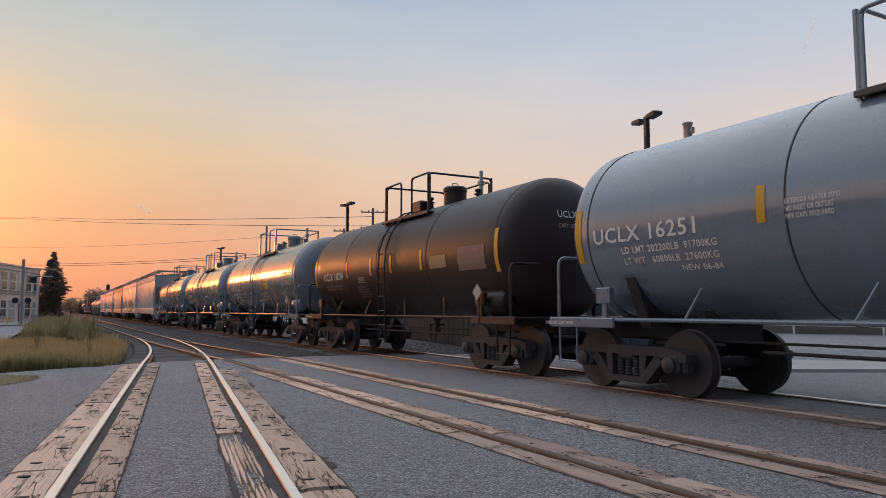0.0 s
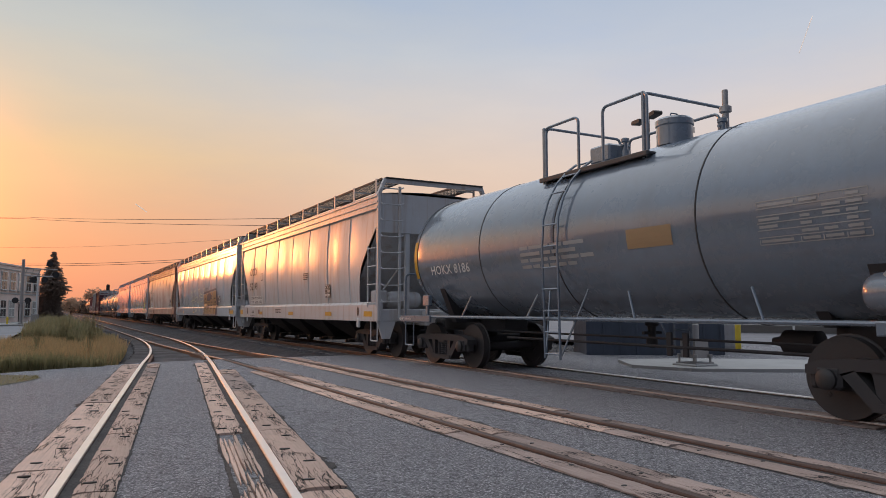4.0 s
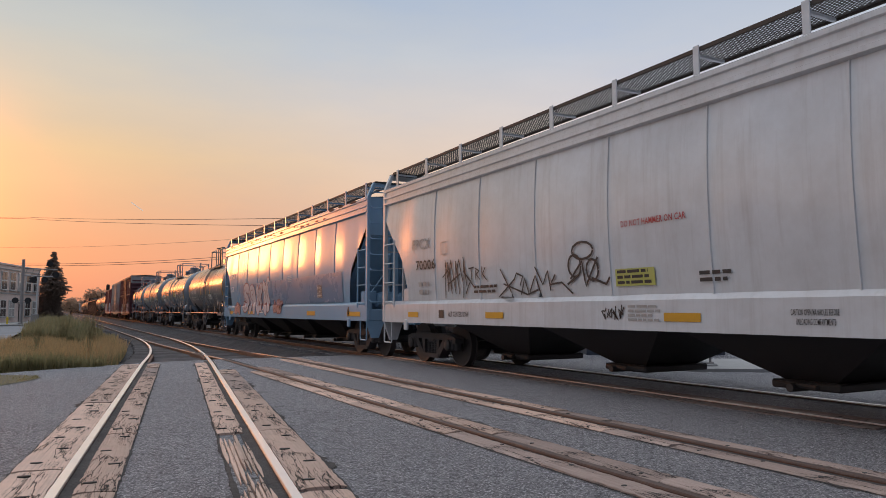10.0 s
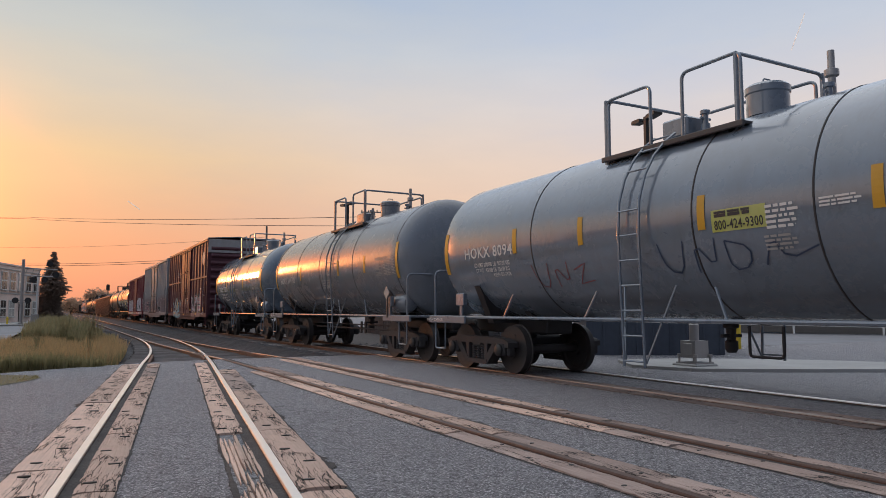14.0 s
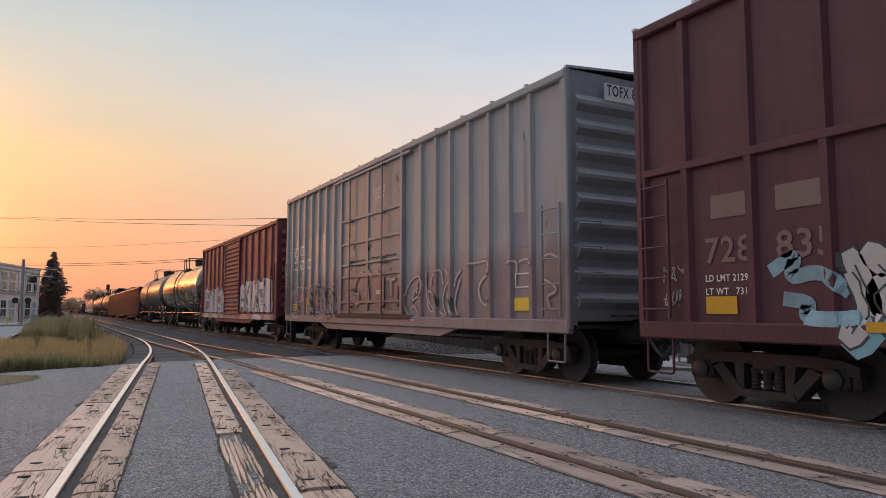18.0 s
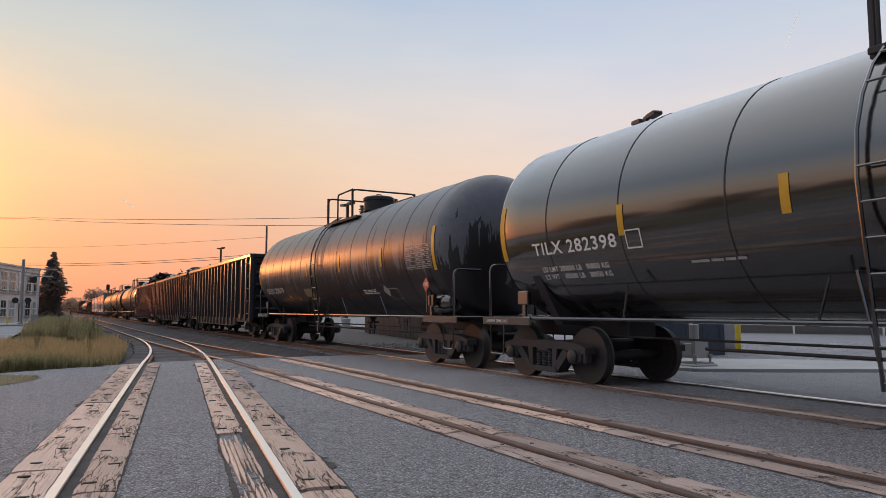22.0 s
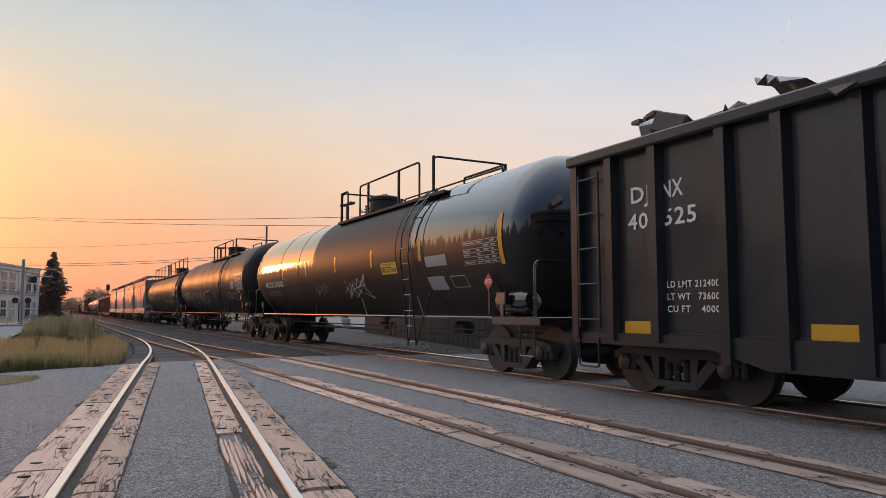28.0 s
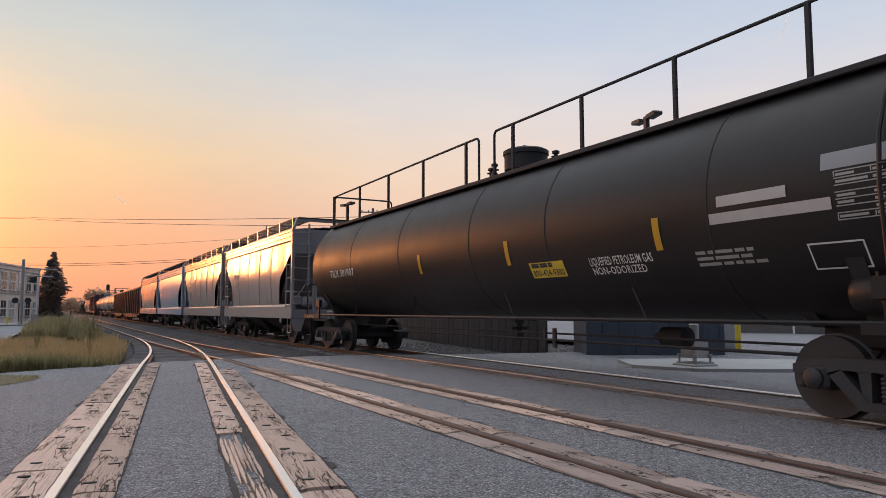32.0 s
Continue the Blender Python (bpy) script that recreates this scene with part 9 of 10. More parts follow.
bands(c, on, z, (5.20, 1.62, -1.9, -4.85), -0.95)
write(c, "GATX 200008", on, 7.39, z - 0.49, 0.19, width=1.82)
write(c, "LD LMT  164100 LB   74 450 KG", on, 7.45, z - 0.66, 0.085, width=1.75)
write(c, "LT WT    98900 LB   44 850 KG", on, 7.45, z - 0.80, 0.085, width=1.75)
frame_square(c, on, 4.95, z - 0.52, 0.33, 0.27, "greyletter")
cak = [[(0.52, 0.71), (0.15, 0.68), (0.0, 0.47), (0.08, 0.12), (0.24, 0.0), (0.55, 0.06), (0.80, 0.23)], [(1.03, 0.36), (1.10, 0.60), (1.23, 0.81), (1.55, 0.55), (1.88, 0.34)], [(1.06, 0.40), (1.5, 0.44)], [(2.04, 0.76), (2.12, 0.40), (2.20, 0.11)], [(2.74, 0.80), (2.4, 0.55), (2.09, 0.37), (2.7, 0.18), (3.40, -0.04)], [(3.24, 0.59), (3.7, 0.66), (4.15, 0.71)], [(3.24, 0.59), (3.30, 0.28), (3.40, -0.04), (3.9, 0.10), (4.37, 0.22)], [(3.29, 0.28), (3.84, 0.41)], [(4.43, 0.73), (4.86, 0.71), (5.4, 0.80)], [(4.74, 0.71), (4.72, 0.14)]]
spray(c, on, 4.46, z - 1.12, [rounded(l, 1) for l in cak], 0.036, "white", "large hand-chalked letters")
for k, (txt, w_) in enumerate((("GATX 200008", 0.95), ("CAPY 33500 GAL", 0.7), ("DOT 112J340W", 0.62))):
    write(c, txt, on_head(h, 1.62, z), 0.40 - 0.1 * min(k, 1), 3.05 - 0.2 * k, 0.14 if k == 0 else 0.075, "white", width=w_)
for k, (line, w_) in enumerate((("LIQUEFIED", 0.58), ("PETROLEUM GAS", 1.0), ("NON-ODORIZED", 1.0))):
    write(c, line, on, -5.33 + 0.04 * k, z - 0.67 - 0.125 * k, 0.10, "greyletter", width=w_)
table(c, on, -7.16, z - 0.50, 1.23, 0.50, 7, 4, "white")
write(c, "FRA AIP", on, -7.21, z - 0.65, 0.10, width=0.59)
stick(c, "paint_patch", on, -6.08, z - 0.44, 0.75, 0.33, "greypatch", "grey repainted panel")
stick(c, "paint_patch", on, -6.79, z + 0.12, 1.49, 0.12, "greypatch")
frame_square(c, on, -6.31, z - 0.97, 0.55, 0.30, "white")
bars(c, on, -2.81, z - 0.11, 0.37, 3, 0.06, "greyletter")
rnd = random.Random(66)
for yy in (7.6, 5.4, -5.7, -8.2):
    lines = [[(x, 1.25 + rnd.uniform(-0.1, 0.35)), (x + rnd.uniform(-0.1, 0.1), 0.75 + rnd.uniform(-0.3, 0.3))] for x in (rnd.uniform(0, 0.9) for _ in range(9))]
    spray(c, on, yy, z, lines, 0.022, "greyletter", "thin pale lines down from the top")
pen_ = dict(end=8.5, deck=-9.55, rails=((8.4, -0.32), (-0.91, -9.45, 0.66)), cross=None, rail=4.77, lead=2.1)
c, on, h, z = plain_tank("dull black gas tank car with a full-length top railing", 378.25, 399.0, 1.56, "tank_black_dull", big_dome=True, manway_y=-0.67, pen=pen_, ladder_y=-8.95, margin=1.65, placard=False, end_bands=False, seams=[5.53, 2.42, -0.84, -3.3, -6.6])
bands(c, on, z, (1.40, -2.08, -5.68), -0.57)
write(c, "TILX 301907", on, 7.19, z - 0.41, 0.20, width=1.87)
notice(c, on, -2.72, z - 0.85, 0.92, 0.28, "bright_yellow", PHONE, "yellow emergency label")
write(c, "LIQUEFIED PETROLEUM GAS", on, -4.26, z - 0.71, 0.13, width=1.30)
write(c, "NON-ODORIZED", on, -4.27, z - 0.86, 0.12, width=1.12)
stick(c, "paint_patch", on, -6.76, z - 0.12, 0.93, 0.13, "spraypale", "white smeared paint patch", n=3)
stick(c, "paint_patch", on, -6.63, z - 0.32, 1.56, 0.13, "spraypale", "white smeared paint patch", n=3)
table(c, on, -8.24, z - 0.44, 0.95, 0.50, 7, 4, "greyletter")
stick(c, "paint_patch", on, -8.10, z + 0.09, 1.1, 0.18, "greypatch", "grey repainted panel")
frame_square(c, on, -7.82, z - 0.98, 0.62, 0.32, "white")
bars(c, on, -6.30, z - 0.68, 0.99, 3, 0.08, "greyletter")

# short hoppers
for k, (a, b, p) in enumerate(((399.0, 411.0, "hop_white"), (411.0, 423.6, "hop_white"), (423.6, 437.2, "hop_blue"), (437.2, 451.2, "hop_white"))):
    c, on, h = hopper_car("short pale covered hopper with two bays", a, b, p, height=4.0, outlets=2, seed=20 + k, cut=1.6, near=k < 2)
    bars(c, on, h - 2.0, 2.6, 0.9, 2, 0.3, "greyletter")

# the far end of the train
FAR = [("gon", 22), ("gon", 17), ("tank", 15), ("tank", 15), ("tank", 15), ("tank", 15), ("box", 17), ("box", 17), ("hop", 14), ("hop", 14), ("tank", 14), ("tank", 14), ("gon", 17), ("gon", 17), ("tank", 15), ("tank", 15), ("tank", 15), ("hop", 17), ("hop", 17), ("box", 17),
       ("tank", 14), ("tank", 14), ("tank", 14), ("hop", 17), ("hop", 17), ("tank", 14)]
at_ = 451.2
for k, (kind_, len_) in enumerate(FAR):
    if kind_ == "tank":
        tank_car("distant grey tank car", at_, at_ + len_, 1.5, ("tank_grey_pale", "tank_grey", "tank_black")[k % 3], near=False)
    elif kind_ == "hop":
        hopper_car("distant pale covered hopper", at_, at_ + len_, "hop_white", near=False, seed=k, outlets=3)
    elif kind_ == "box":
        box_car("distant dark brown box car", at_, at_ + len_, "box_brown", top=4.7, near=False, posts=10)
    else:
        gondola("distant black steel gondola car", at_, at_ + len_, near=False, posts=10)
    at_ += len_


# ---- behind the railway ----
def lamp_post(x, y, h, turn):
    t = thing("lamp_post", "dark parking lamp with two flat heads", "lamp post", "parking lamps", at=(x, y, -0.1), turn=(0, 0, turn))
    part("pole", Shape().prism([(-0.09, -0.09), (0.09, -0.09), (0.09, 0.09), (-0.09, 0.09)], 2, 0, h), "iron", t)
    part("base", Shape().revolve([(0, 0.32), (0.7, 0.32), (0.74, 0.28)], (0, 0, 0), 2, 20), "concrete", t)
    for k in (-1, 1):
        hd = part("lamp_head", Shape().prism([(k * 0.24, -0.05), (k * 0.27, 0.10), (k * 0.86, 0.14), (k * 0.92, 0.08), (k * 0.90, -0.02)], 1, -0.19, 0.19), "iron", t, at=(0, 0, h - 0.12))
        part("arm", Shape().box((k * 0.18, 0, 0.03), (0.32, 0.08, 0.08), 0.01), "iron", hd)
    return t


for x, y, tn in ((20.66, 20.81, -105), (18.3, 48.56, -86), (17.51, 90.88, -80)):
    lamp_post(x, y, 9.15, tn)


def utility_pole(x, y, h, arms, turn, label="wooden utility pole with crossarms"):
    t = thing("utility_pole", label, "utility pole", "utility poles", at=(x, y, -0.4), turn=(0, 0, turn))
    part("pole", Shape().revolve([(0, 0.17), (h + 0.4, 0.11)], (0, 0, 0), 2, 12), "tie", t)
    for z in arms:
        a = part("crossarm", Shape().box((0, -0.16, 0), (2.3, 0.10, 0.12), 0.01), "tie", t, at=(0, 0, z + 0.4))
        for k in (-1.05, -0.4, 0.4, 1.05):
            part("insulator", Shape().revolve([(0, 0.03), (0.05, 0.06), (0.12, 0.05), (0.16, 0.02)], (k, -0.16, 0.06), 2, 8), "iron", a)
    return t


utility_pole(26.15, 62.49, 11.0, (10.6, 9.0), -24)
utility_pole(27.5, 74.0, 10.3, (10.0,), -24)
utility_pole(21.54, 84.37, 11.3, (), 0, "plain wooden utility pole")


def wire(points, sag, r=0.02):
    s = Shape()
    for a, b in zip(points, points[1:]):
        n = 14
        a, b = Vector(a), Vector(b)
        s.tube([a.lerp(b, i / n) - Vector((0, 0, sag * 4 * (i / n) * (1 - i / n))) for i in range(n + 1)], r, 5, False)
    return s


def away(u, v, d):
    """A point d metres ahead of the stand, u to its right and v above its level (both per metre ahead)."""
    p, q = radians(PAN), Vector((0, 0, 0))
    return (d * (math.sin(p) + u * math.cos(p)), d * (math.cos(p) - u * math.sin(p)), EYE[2] + v * d)


for k, (v0, v1, d0, d1) in enumerate(((0.133, 0.122, 150, 150), (0.131, 0.120, 150, 151), (0.0895, 0.085, 160, 160), (0.066, 0.0635, 120, 120), (0.0635, 0.0610, 120, 121))):
    thing("overhead_wire", "thin dark overhead wire against the sky", "wire", "overhead wires", data=wire([away(-0.95, v0 + 0.004, d0), away(-0.60, v0, d0), (26.15, 62.49, 10.2 - 0.9 * k) if k < 2 else (21.54, 84.37, (0, 0, 9.6, 7.6, 7.3)[k] + 0.4)], 0.4, 0.030 if k != 2 else 0.018), material="iron")

# crossing signal beside the car park
mast = thing("crossing_signal", "grey crossing signal mast with bell and crossbuck", "crossing signal", at=(11.97, 10.83, 0.0))
part("foundation", Shape().box((0, 0, 0.03), (0.66, 0.66, 0.10), 0.02), "concrete", mast)
jb = part("junction_base", Shape().prism([(-0.20, -0.20), (0.20, -0.20), (0.20, 0.20), (-0.20, 0.20)], 2, 0.20, 0.56).prism([(-0.27, -0.27), (0.27, -0.27), (0.27, 0.27), (-0.27, 0.27)], 2, 0.07, 0.11), "silver", mast)
for a in (-1, 1):
    for b in (-1, 1):
        part("anchor_bolt", Shape().revolve([(0, 0.025), (0.16, 0.025), (0.18, 0.045), (0.23, 0.045)], (a * 0.22, b * 0.22, 0.05), 2, 8), "silver", jb)
    part("access_door", Shape().box((a * 0.205, 0, 0.38), (0.02, 0.24, 0.26), 0.008), "silver", jb)
part("pole", Shape().revolve([(0.5, 0.10), (0.9, 0.10), (0.92, 0.075), (5.0, 0.065)], (0, 0, 0), 2, 16), "silver", mast)
part("bell", Shape().revolve([(0, 0.05), (0.02, 0.095), (0.30, 0.10), (0.33, 0.115), (0.36, 0.11), (0.37, 0.03)], (0, 0, 4.95), 2, 18).box((0.0, -0.13, 5.12), (0.09, 0.06, 0.14), 0.01), "silver", mast)
for k in (-1, 1):
    cb = part("crossbuck_blade", Shape().box((0, 0, 0), (1.2, 0.02, 0.22), 0.004), "white", mast, "white crossbuck sign blade", at=(0.25, 0.42, 4.55), turn=(0, 45 * k, 78))
part("crossbuck_arm", Shape().tube([(0, 0, 4.72), (0.25, 0.42, 4.72)], 0.03, 8).tube([(0, 0, 4.45), (0.25, 0.42, 4.45)], 0.03, 8), "iron", mast)
for k in (-0.38, 0.38):
    part("flasher", Shape().revolve([(0, 0.02), (0.03, 0.28), (0.05, 0.28), (0.05, 0.10), (0.16, 0.10)], (0, 0, 0), 1, 20), "black", mast, "black round flasher backing", at=(0.25, 0.35 + k, 2.85), turn=(0, 0, 80))
island = Shape()
isl = [(10.9, 11.6), (11.3, 10.3), (12.4, 9.5), (14.6, 8.3), (16.6, 7.2), (17.6, 7.5), (17.2, 8.6), (15.5, 11.0), (13.5, 12.6), (11.8, 13.0)]
island.prism(isl, 2, -0.05, 0.035)
thing("kerb_island", "pale concrete kerbed island round the signal", "kerb", kind="structure", data=island, material="concrete")

# low dark fence and shed behind the railway
fence = thing("board_fence", "dark board fence along the gravel", "fence", kind="structure")
for i in range(44):
    y = 17.2 + i * 0.62
    part("fence_board", stored("fence_board", lambda: Shape().box((0, 0, 0.55), (0.06, 0.58, 1.75), 0.01), "fence_board"), "shed", fence, at=(12.9 + i * 0.12, y + 0.3, 0.0), turn=(0, 0, -11))
shed = thing("shed", "low dark blue-grey shed beside the car park", "shed", at=(15.2, 15.6, -0.1), turn=(0, 0, -30))
part("wall", Shape().box((0, 0, 1.0), (3.8, 2.4, 2.0), 0.02), "shed_blue", shed)
for i in range(9):
    part("wall_batten", Shape().box((-1.9 + i * 0.46, -1.215, 1.0), (0.05, 0.03, 1.95), 0.006), "shed_blue", shed)
part("roof", Shape().prism([(-1.5, 2.0), (0, 2.25), (1.5, 2.0), (1.5, 2.06), (0, 2.32), (-1.5, 2.06)], 0, -2.05, 2.05), "galv", shed)
for k in range(1):
    b = thing("bollard", "short yellow painted steel bollard", "bollard", "yellow bollards", at=(19.2 + k * 0.5, 15.6 - k * 0.3, -0.05))
    part("post", Shape().revolve([(0, 0.11), (1.05, 0.11), (1.12, 0.07), (1.14, 0.02)], (0, 0, 0), 2, 16), "bright_yellow", b)
sb = thing("electrical_cabinet", "grey metal electrical cabinet", "cabinet", at=(18.2, 15.4, -0.05), turn=(0, 0, -30))
part("body", Shape().box((0, 0, 0.75), (0.7, 0.5, 1.5), 0.02), "galv", sb)
part("door", Shape().box((0, -0.26, 0.78), (0.6, 0.03, 1.3), 0.01), "galv", sb)

# workshop behind the car park
shop = thing("workshop_building", "grey workshop with a pale metal roof and white windows", "building", at=(44, 20, -0.1), turn=(0, 0, -62))
part("wall", Shape().box((0, 0, 1.9), (26, 9, 3.8), 0.02), "shop_wall", shop)
part("roof", Shape().prism([(-5.2, 3.7), (0, 6.2), (5.2, 3.7), (5.2, 3.85), (0, 6.4), (-5.2, 3.85)], 0, -13.6, 13.6), "shop_roof", shop)
part("fascia", Shape().box((0, -5.2, 3.72), (27.2, 0.08, 0.28), 0.01), "iron", shop)
part("chimney", Shape().box((3.0, 0.6, 6.7), (0.8, 0.8, 1.9), 0.03), "tie", shop)
for i in range(6):
    x = -11 + i * 4.2
    w = part("window", Shape().box((x, -4.53, 2.2), (1.3, 0.06, 1.0), 0.01), "iron", shop)
    part("pane", Shape().box((x, -4.57, 2.2), (1.1, 0.02, 0.84)), "pane_pale", w)
part("awning", Shape().box((0, -5.4, 1.95), (26, 1.6, 0.07), 0.01), "white", shop)
for i in range(7):
    part("awning_post", Shape().box((-12.5 + i * 4.1, -6.1, 0.95), (0.10, 0.10, 1.95), 0.01), "white", shop)

# ---- left of the railway ----
bld = thing("white_building", "two-storey white building with tall dark windows", "building", at=(-10.0, 100.7, -0.3), turn=(0, 0, 75))
part("wall", Shape().box((-5, 0, 3.35), (24, 12, 6.7), 0.03), "stucco", bld)
part("parapet", Shape().box((-5, 0, 6.75), (24.2, 12.2, 0.22), 0.03), "stucco", bld)
part("cornice", Shape().box((-5, -6.06, 6.2), (24.1, 0.12, 0.10), 0.02), "concrete", bld)
part("belt_course", Shape().box((-5, -6.04, 3.45), (24.0, 0.08, 0.14), 0.02), "concrete", bld)
for fl, (z, hz) in enumerate(((1.75, 1.9), (4.9, 2.1))):
    for i in range(8):
        x = 5.2 - i * 2.7
        if fl == 0 and i == 2:
            dr = part("door", Shape().box((x + 0.4, -6.02, 1.15), (1.3, 0.14, 2.3), 0.01), "iron", bld, "dark entrance door")
            part("door_hood", Shape().box((x + 0.4, -6.25, 2.45), (1.8, 0.6, 0.12), 0.02), "concrete", dr)
            continue
        w = part("window", Shape().box((x, -6.02, z), (1.75, 0.12, hz), 0.01), "white", bld)
        for sx in (-0.42, 0.42):
            for sz in (-0.25, 0.25):
                part("pane", Shape().box((x + sx, -6.09, z + sz * hz), (0.70, 0.03, hz * 0.43)), "glass_dark" if (i + fl) % 3 else "pane_pale", w)
        part("sill", Shape().box((x, -6.12, z - hz / 2 - 0.05), (1.9, 0.2, 0.09), 0.01), "concrete", w)
kb = thing("pavement", "pale concrete pavement in front of the building", "pavement", kind="structure", data=Shape().box((-6.8, 93, -0.22), (7.5, 24, 0.14), 0.02), material="concrete")
hy = thing("yellow_hydrant", "small yellow hydrant on the pavement", "hydrant", at=(-4.6, 84.2, -0.15))
part("barrel", Shape().revolve([(0, 0.16), (0.1, 0.13), (0.75, 0.13), (0.8, 0.17), (0.95, 0.12), (1.05, 0.04)], (0, 0, 0), 2, 14), "bright_yellow", hy)
hy.scale = (0.7, 0.7, 0.7)
part("nozzle", Shape().tube([(-0.24, 0, 0.6), (0.24, 0, 0.6)], 0.07, 10), "bright_yellow", hy)

cs = thing("cantilever_signal", "grey crossing signal with a cantilever over the street", "crossing signal", at=(-3.35, 82.0, -0.3))
part("mast", Shape().revolve([(0, 0.24), (0.3, 0.24), (0.32, 0.17), (6.6, 0.15)], (0, 0, 0), 2, 16), "silver", cs)
for z in (5.0, 5.75):
    part("arm", Shape().tube([(0, 0, z), (3.0, 0.5, z - 0.1)], 0.06, 8), "silver", cs)
for i in range(5):
    part("lattice", Shape().tube([(0.1 + i * 0.58, 0.02 + i * 0.1, 5.0), (0.38 + i * 0.58, 0.06 + i * 0.1, 5.7)], 0.03, 6), "silver", cs)
for x, z in ((0.9, 4.55), (1.9, 4.6), (2.9, 5.1), (2.3, 6.2), (-0.55, 2.5), (0.55, 2.5)):
    f_ = part("flasher", Shape().revolve([(0, 0.30), (0.03, 0.30), (0.03, 0.12), (0.3, 0.12)], (0, 0, 0), 1, 16), "black", cs, at=(x, -0.1, z))
    part("hood", Shape().revolve([(-0.28, 0.115), (0, 0.115)], (0, 0, 0), 1, 14), "black", f_)
part("crossbar", Shape().tube([(-0.6, 0, 2.5), (0.6, 0, 2.5)], 0.04, 8), "silver", cs)
gs = thing("gate_post", "thin white gate post with a silver case", "gate", at=(-1.95, 78.0, -0.3))
part("arm", Shape().box((0, 0, 2.6), (0.12, 0.05, 4.2), 0.01), "white", gs)
part("case", Shape().box((-0.1, 0.05, 0.75), (0.65, 0.45, 0.85), 0.03), "silver", gs)
part("stand", Shape().box((-0.1, 0.05, 0.2), (0.2, 0.2, 0.5), 0.02), "silver", gs)
rs = thing("railway_signal", "black railway signal head on a mast", "railway signal", at=(13.0, 243.0, -0.2))
part("mast", Shape().revolve([(0, 0.12), (8.4, 0.09)], (0, 0, 0), 2, 10), "iron", rs)
part("signal_head", Shape().prism([(-0.5, 7.6), (0.5, 7.6), (0.5, 9.2), (0.3, 9.5), (-0.3, 9.5), (-0.5, 9.2)], 1, -0.2, 0.2), "black", rs)
for j in range(2):
    part("lamp_hood", Shape().revolve([(-0.3, 0.3), (0, 0.3)], (0, -0.2, 8.1 + j * 0.8), 1, 12), "black", rs)


# ---- plants ----
def spruce(x, y, h, r, seed):
    rnd = random.Random(seed)
    t = thing("spruce_tree", "dark dense spruce with a ragged outline", "tree", at=(x, y, -0.4))
    part("trunk", Shape().revolve([(0, 0.22), (h * 0.5, 0.13), (h, 0.02)], (0, 0, 0), 2, 10), "bark", t)
    s = Shape()
    lv = 46
    for i in range(lv):
        f = i / (lv - 1)
        z = 0.5 + (h - 0.5) * f
        wide_l = 0.98 * (1 - f) ** 0.85
        wide_r = 1.40 * (1 - f) if f > 0.5 else (0.70 if f > 0.43 else 0.42 + 0.1 * math.sin(f * 20))
        n = max(6, int(34 * (1 - f) + 7))
        for k in range(n):
            a = rnd.uniform(0, 2 * math.pi)
            ln = r * (wide_r + (wide_l - wide_r) * (0.5 - 0.5 * math.cos(a))) * rnd.uniform(0.70, 1.10)
            c, q = math.cos(a), math.sin(a)
            z0 = z + rnd.uniform(-0.3, 0.3)
            for m in range(int(6 + ln * 6)):
                d = ln * rnd.uniform(0.15, 1.0)
                px, py, pz = d * c, d * q, z0 - 0.28 * d + 0.10 * d * d / max(ln, 0.2)
                w = rnd.uniform(0.07, 0.13)
                l = rnd.uniform(0.20, 0.40)
                b = a + rnd.uniform(-0.9, 0.9)
                dx, dy = math.cos(b) * l, math.sin(b) * l
                s.add([(px - dy * w / l, py + dx * w / l, pz), (px + dy * w / l, py - dx * w / l, pz), (px + dx, py + dy, pz - rnd.uniform(0.02, 0.14)), (px + dx * 0.4, py + dy * 0.4, pz + 0.10)], [(0, 2, 3), (3, 2, 1)])
    part("crown", s.mesh("crown", 0), "needles", t)


spruce(-0.98, 108.2, 9.3, 2.95, 5)


def broad_tree(x, y, h, r, seed, dense=1.0, leaf=0.30, low=0.25):
    rnd = random.Random(seed)
    t = thing("tree", "distant rounded leafy tree", "tree", "distant trees", at=(x, y, -0.5))
    tr = Shape().revolve([(0, h * 0.035), (h * 0.4, h * 0.022), (h * 0.75, 0.05)], (0, 0, 0), 2, 8)
    clumps = []
    for k in range(int(16 * dense)):
        a, e = rnd.uniform(0, 6.28), rnd.uniform(0.1, 1.0)
        d = r * math.sqrt(rnd.random()) * 0.85
        p = (d * math.cos(a), d * math.sin(a), h * low + (h * (1 - low) - r * 0.25) * e * math.sqrt(max(0.05, 1 - (d / r) ** 2 * 0.75)))
        clumps.append(p)
        tr.tube([(0, 0, h * 0.3), (p[0] * 0.5, p[1] * 0.5, (h * 0.3 + p[2]) / 2 + 0.2), p], 0.05 + h * 0.004, 5, False)
    part("trunk", tr, "bark", t)
    s = Shape()
    for p in clumps:
        cr = r * rnd.uniform(0.24, 0.42)
        for m in range(int(150 * dense)):
            v = Vector((rnd.gauss(0, 1), rnd.gauss(0, 1), rnd.gauss(0, 0.8))).normalized() * cr * rnd.uniform(0.45, 1.1)
            c = Vector(p) + v
            l = leaf * rnd.uniform(0.6, 1.3)
            a = Vector((rnd.gauss(0, 1), rnd.gauss(0, 1), rnd.gauss(0, 1))).normalized()
            b = a.cross(Vector((rnd.gauss(0, 1), rnd.gauss(0, 1), rnd.gauss(0, 1)))).normalized()
            s.add([c - a * l, c + b * l * 0.6, c + a * l, c - b * l * 0.6], [(0, 1, 2, 3)])
    part("crown", s.mesh("crown", 0), "leaves", t)


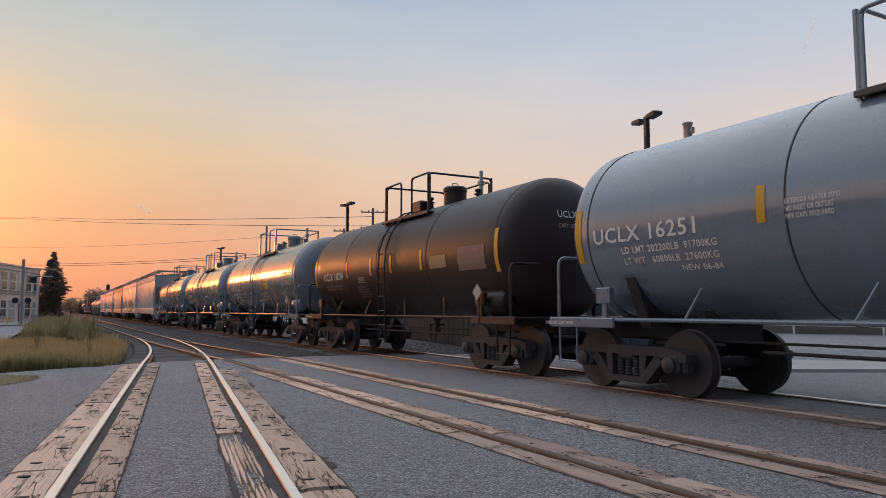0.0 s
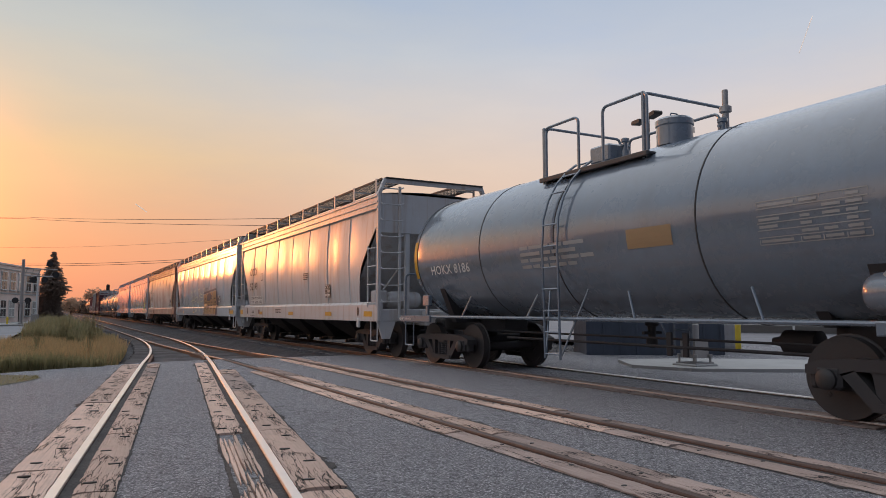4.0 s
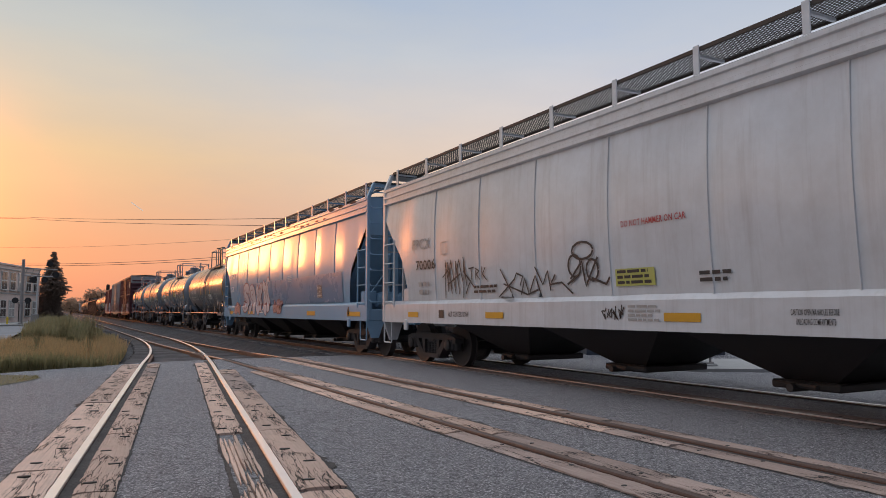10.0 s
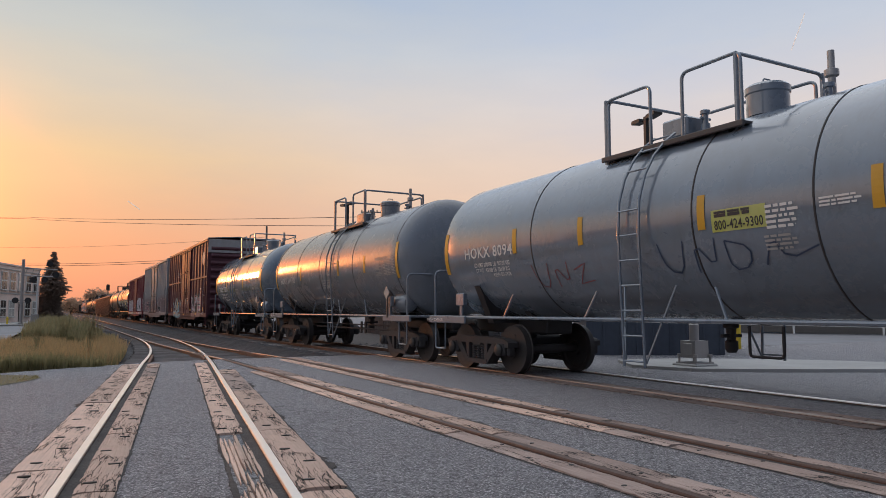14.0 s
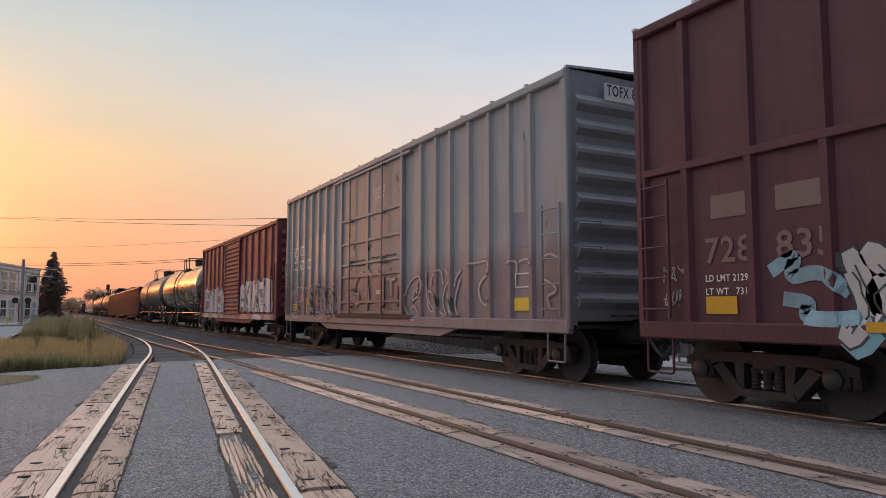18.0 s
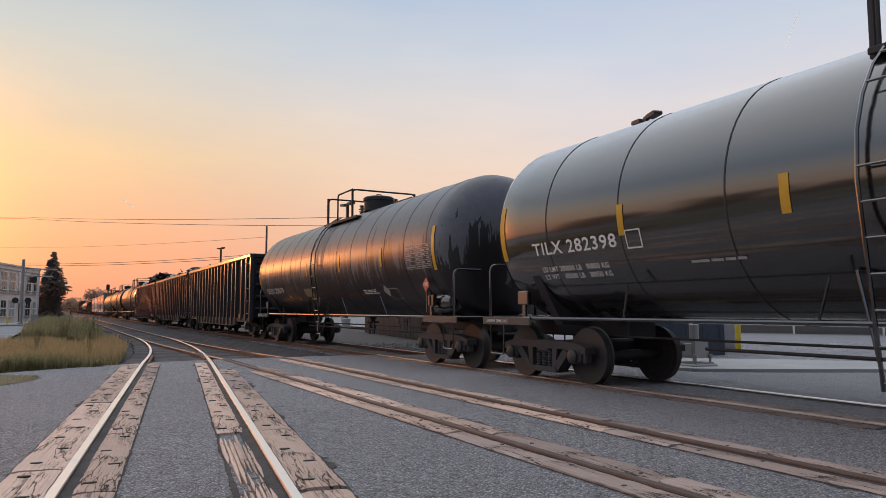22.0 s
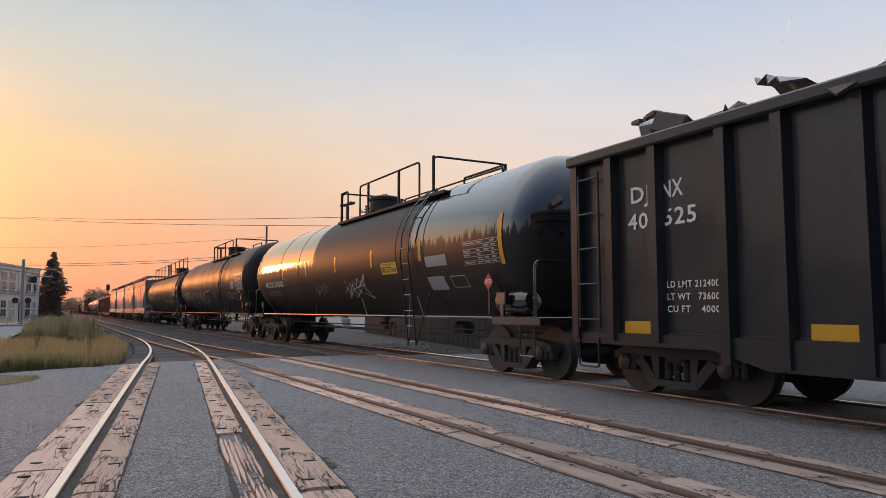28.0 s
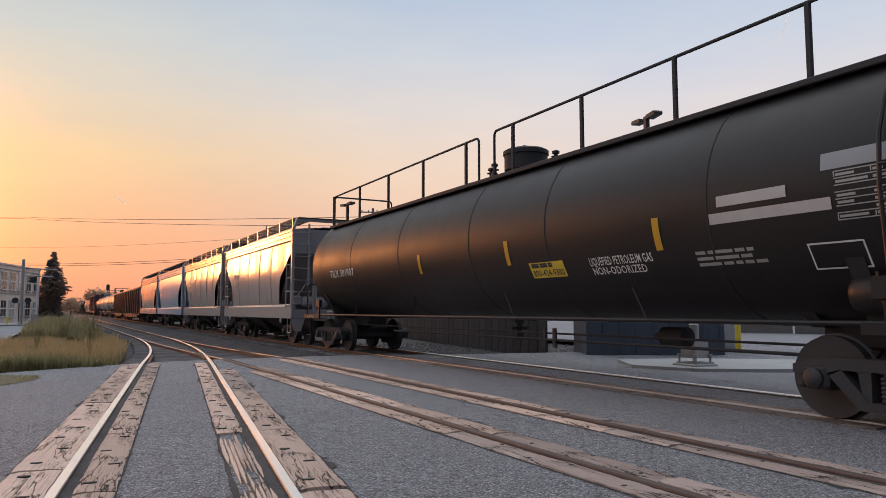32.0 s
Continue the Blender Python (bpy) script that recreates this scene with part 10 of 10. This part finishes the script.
broad_tree(11.5, 265.0, 9.6, 5.2, 1, 1.3, 0.30)
broad_tree(17.0, 275.0, 8.6, 5.0, 2, 1.2, 0.30)
broad_tree(4.2, 330.0, 7.6, 6.0, 3, 1.0, 0.35)
broad_tree(-3.0, 350.0, 6.6, 5.5, 4, 1.0, 0.35)
broad_tree(-14.0, 340.0, 7.5, 6.0, 6, 1.0, 0.35)
# trees across the street, whose outline the tanks mirror
for k, (az, d) in enumerate(((-33, 74), (-43, 66), (-52, 78), (-60, 62), (-69, 70), (-78, 60), (-88, 72), (-98, 60), (-109, 66), (-121, 74), (-133, 64), (-146, 70), (-160, 62), (-174, 72))):
    broad_tree(d * math.sin(radians(az)), d * math.cos(radians(az)), 10.5 + 2.2 * math.sin(k * 2.3), 5.4 + 0.8 * math.sin(k * 1.7), 30 + k, 1.2, 0.42, 0.10)
broad_tree(26.0, 420.0, 9.0, 6.5, 7, 1.0, 0.4)


def blades(name, label, n, where, height, material, seed, width=0.012):
    rnd = random.Random(seed)
    s = Shape()
    for i in range(n):
        x, y, hh = where(rnd)
        h = height * hh * rnd.uniform(0.5, 1.2)
        a, lean = rnd.uniform(0, 6.28), rnd.uniform(0.05, 0.45) * h
        w = width * rnd.uniform(0.6, 1.5)
        c, q = math.cos(a), math.sin(a)
        g = -0.5 if y > 19 else -0.08
        g = -0.30 if y > 18 else g
        s.add([(x - q * w, y + c * w, g), (x + q * w, y - c * w, g), (x + c * lean * 0.45 + q * w * 0.7, y + q * lean * 0.45 - c * w * 0.7, g + h * 0.65), (x + c * lean * 0.45 - q * w * 0.7, y + q * lean * 0.45 + c * w * 0.7, g + h * 0.65), (x + c * lean, y + q * lean, g + h)],
              [(0, 1, 2, 3), (3, 2, 4)])
    return thing(name, label, "grass", kind="stuff", data=s.mesh(name, 0), material=material)


def strip(y0, y1, x0, x1, lush):
    def where(rnd):
        y = y0 + (y1 - y0) * rnd.random() ** 1.6
        edge = min(x1, branch_x(y) - 1.55) if y < 45 else 2.3
        x = x0 + (edge - x0) * rnd.random()
        if y < 19:
            y = max(y, 17.0 + 0.55 * min(x, 2))
        return x, y, lush(x, y)
    return where


lumps = lambda x, y: 0.55 + 0.5 * (noise.noise((x * 0.7, y * 0.35, 1.0)) + 0.5)
def verge_spot(r):
    x = -0.3 - 3.2 * r.random() ** 1.3
    lo, hi = 13.75 + (x + 0.8) * 0.55 if x < -0.8 else 13.75 + (x + 0.8) * 2.3, 15.95 + min(0, x + 1.0) * 0.36 - max(0, x + 1.0) * 0.8
    return x, lo + (hi - lo) * r.random(), 1.0


blades("dry_grass", "tall dry yellow grass beside the track", 15000, strip(18.2, 33, -4.2, 2.2, lumps), 0.62, "grass_dry", 1)
blades("green_weeds", "dense green weeds at the road's edge", 17000, strip(17.4, 27, -4.2, 2.0, lambda x, y: 0.7 * lumps(x, y)), 0.52, "grass_green", 2, 0.016)
blades("brush", "dusky green brush behind the grass", 14000, strip(33, 90, -1.3, 2.2, lambda x, y: lumps(x, y * 0.5) * (1.25 if x < 1.2 else 0.6)), 0.80, "grass_dull", 3, 0.03)
blades("verge_grass", "short grass of the verge", 5000, verge_spot, 0.075, "grass_green", 4, 0.010)


def weed_clump(x, y, h, seed):
    rnd = random.Random(seed)
    t = thing("weed", "bushy roadside weed with small leaves", "weed", "roadside weeds", at=(x, y, -0.32))
    st, lf = Shape(), Shape()
    for k in range(14):
        a, ln = rnd.uniform(0, 6.28), h * rnd.uniform(0.6, 1.1)
        tip = (0.35 * ln * math.cos(a) * rnd.random(), 0.35 * ln * math.sin(a) * rnd.random(), ln)
        st.tube([(0, 0, 0), (tip[0] * 0.4, tip[1] * 0.4, ln * 0.5), tip], 0.008, 4, False)
        for m in range(22):
            f = rnd.uniform(0.25, 1)
            c = Vector((tip[0] * f, tip[1] * f, ln * f)) + Vector((rnd.gauss(0, 0.05), rnd.gauss(0, 0.05), rnd.gauss(0, 0.03)))
            p = Vector((rnd.gauss(0, 1), rnd.gauss(0, 1), rnd.gauss(0, 0.5))).normalized() * rnd.uniform(0.03, 0.07)
            q = p.cross(Vector((0, 0, 1))).normalized() * p.length * 0.5
            lf.add([c, c + p * 0.5 + q, c + p, c + p * 0.5 - q], [(0, 1, 2, 3)])
    part("stems", st, "grass_dull", t)
    part("leaves", lf.mesh("leaves", 0), "grass_green", t)


rnd = random.Random(77)
for k in range(34):
    y = 19 + 40 * rnd.random() ** 1.5
    weed_clump(rnd.uniform(max(-3.0, -0.028 * y) if y > 24 else -1.5, min(branch_x(y) - 1.7, 2.0)), y, rnd.uniform(0.5, 1.1) * (1.25 if y > 30 else 0.8), k)

# ---- high thin vapour trails, drifting ----
trails = []
for name_, u0, v0, u1, v1, w in (("vapour_trail", -0.435, 0.150, -0.418, 0.138, 1.5), ("vapour_trail", 0.523, 0.372, 0.545, 0.428, 1.8)):
    a, b = Vector(away(u0, v0, 2600)), Vector(away(u1, v1, 2600))
    t = thing(name_, "thin white vapour trail high in the sky", "vapour trail", "vapour trails", at=a)
    part("trail", Shape().tube([(0, 0, 0), tuple((b - a) * 0.5), tuple(b - a)], w, 6), "vapour", t)
    trails.append((t, a))


# ---- what moves ----
def motions():
    for car, s in TRAIN:
        walk(car, [(0.0, pose(TRACK_X, s, 0)), (32.0, pose(TRACK_X, s - SPEED * 32.0, 0))])
    # wheels roll: one turn for each wheel girth of way
    for j, sets in WHEELSETS.items():
        rows = [(k / FPS, pose(0, j * 0.89, WHEEL_R, math.degrees(SPEED * k / FPS / WHEEL_R) % 360.0 if k else 0.0)) for k in range(int(32 * FPS) + 1)]
        first = sets[0]
        walk(first, rows)
        action, slot = first.animation_data.action, first.animation_data.action_slot
        for w in sets[1:]:
            w.rotation_mode = "QUATERNION"
            w.animation_data_create()
            w.animation_data.action = action
            w.animation_data.action_slot = slot
    drift = Vector(away(-0.035, 0.0135, 2600)) - Vector(away(0, 0, 2600))
    for t, a in trails:
        walk(t, [(0.0, Matrix.Translation(a)), (32.0, Matrix.Translation(a + drift))])


motions()
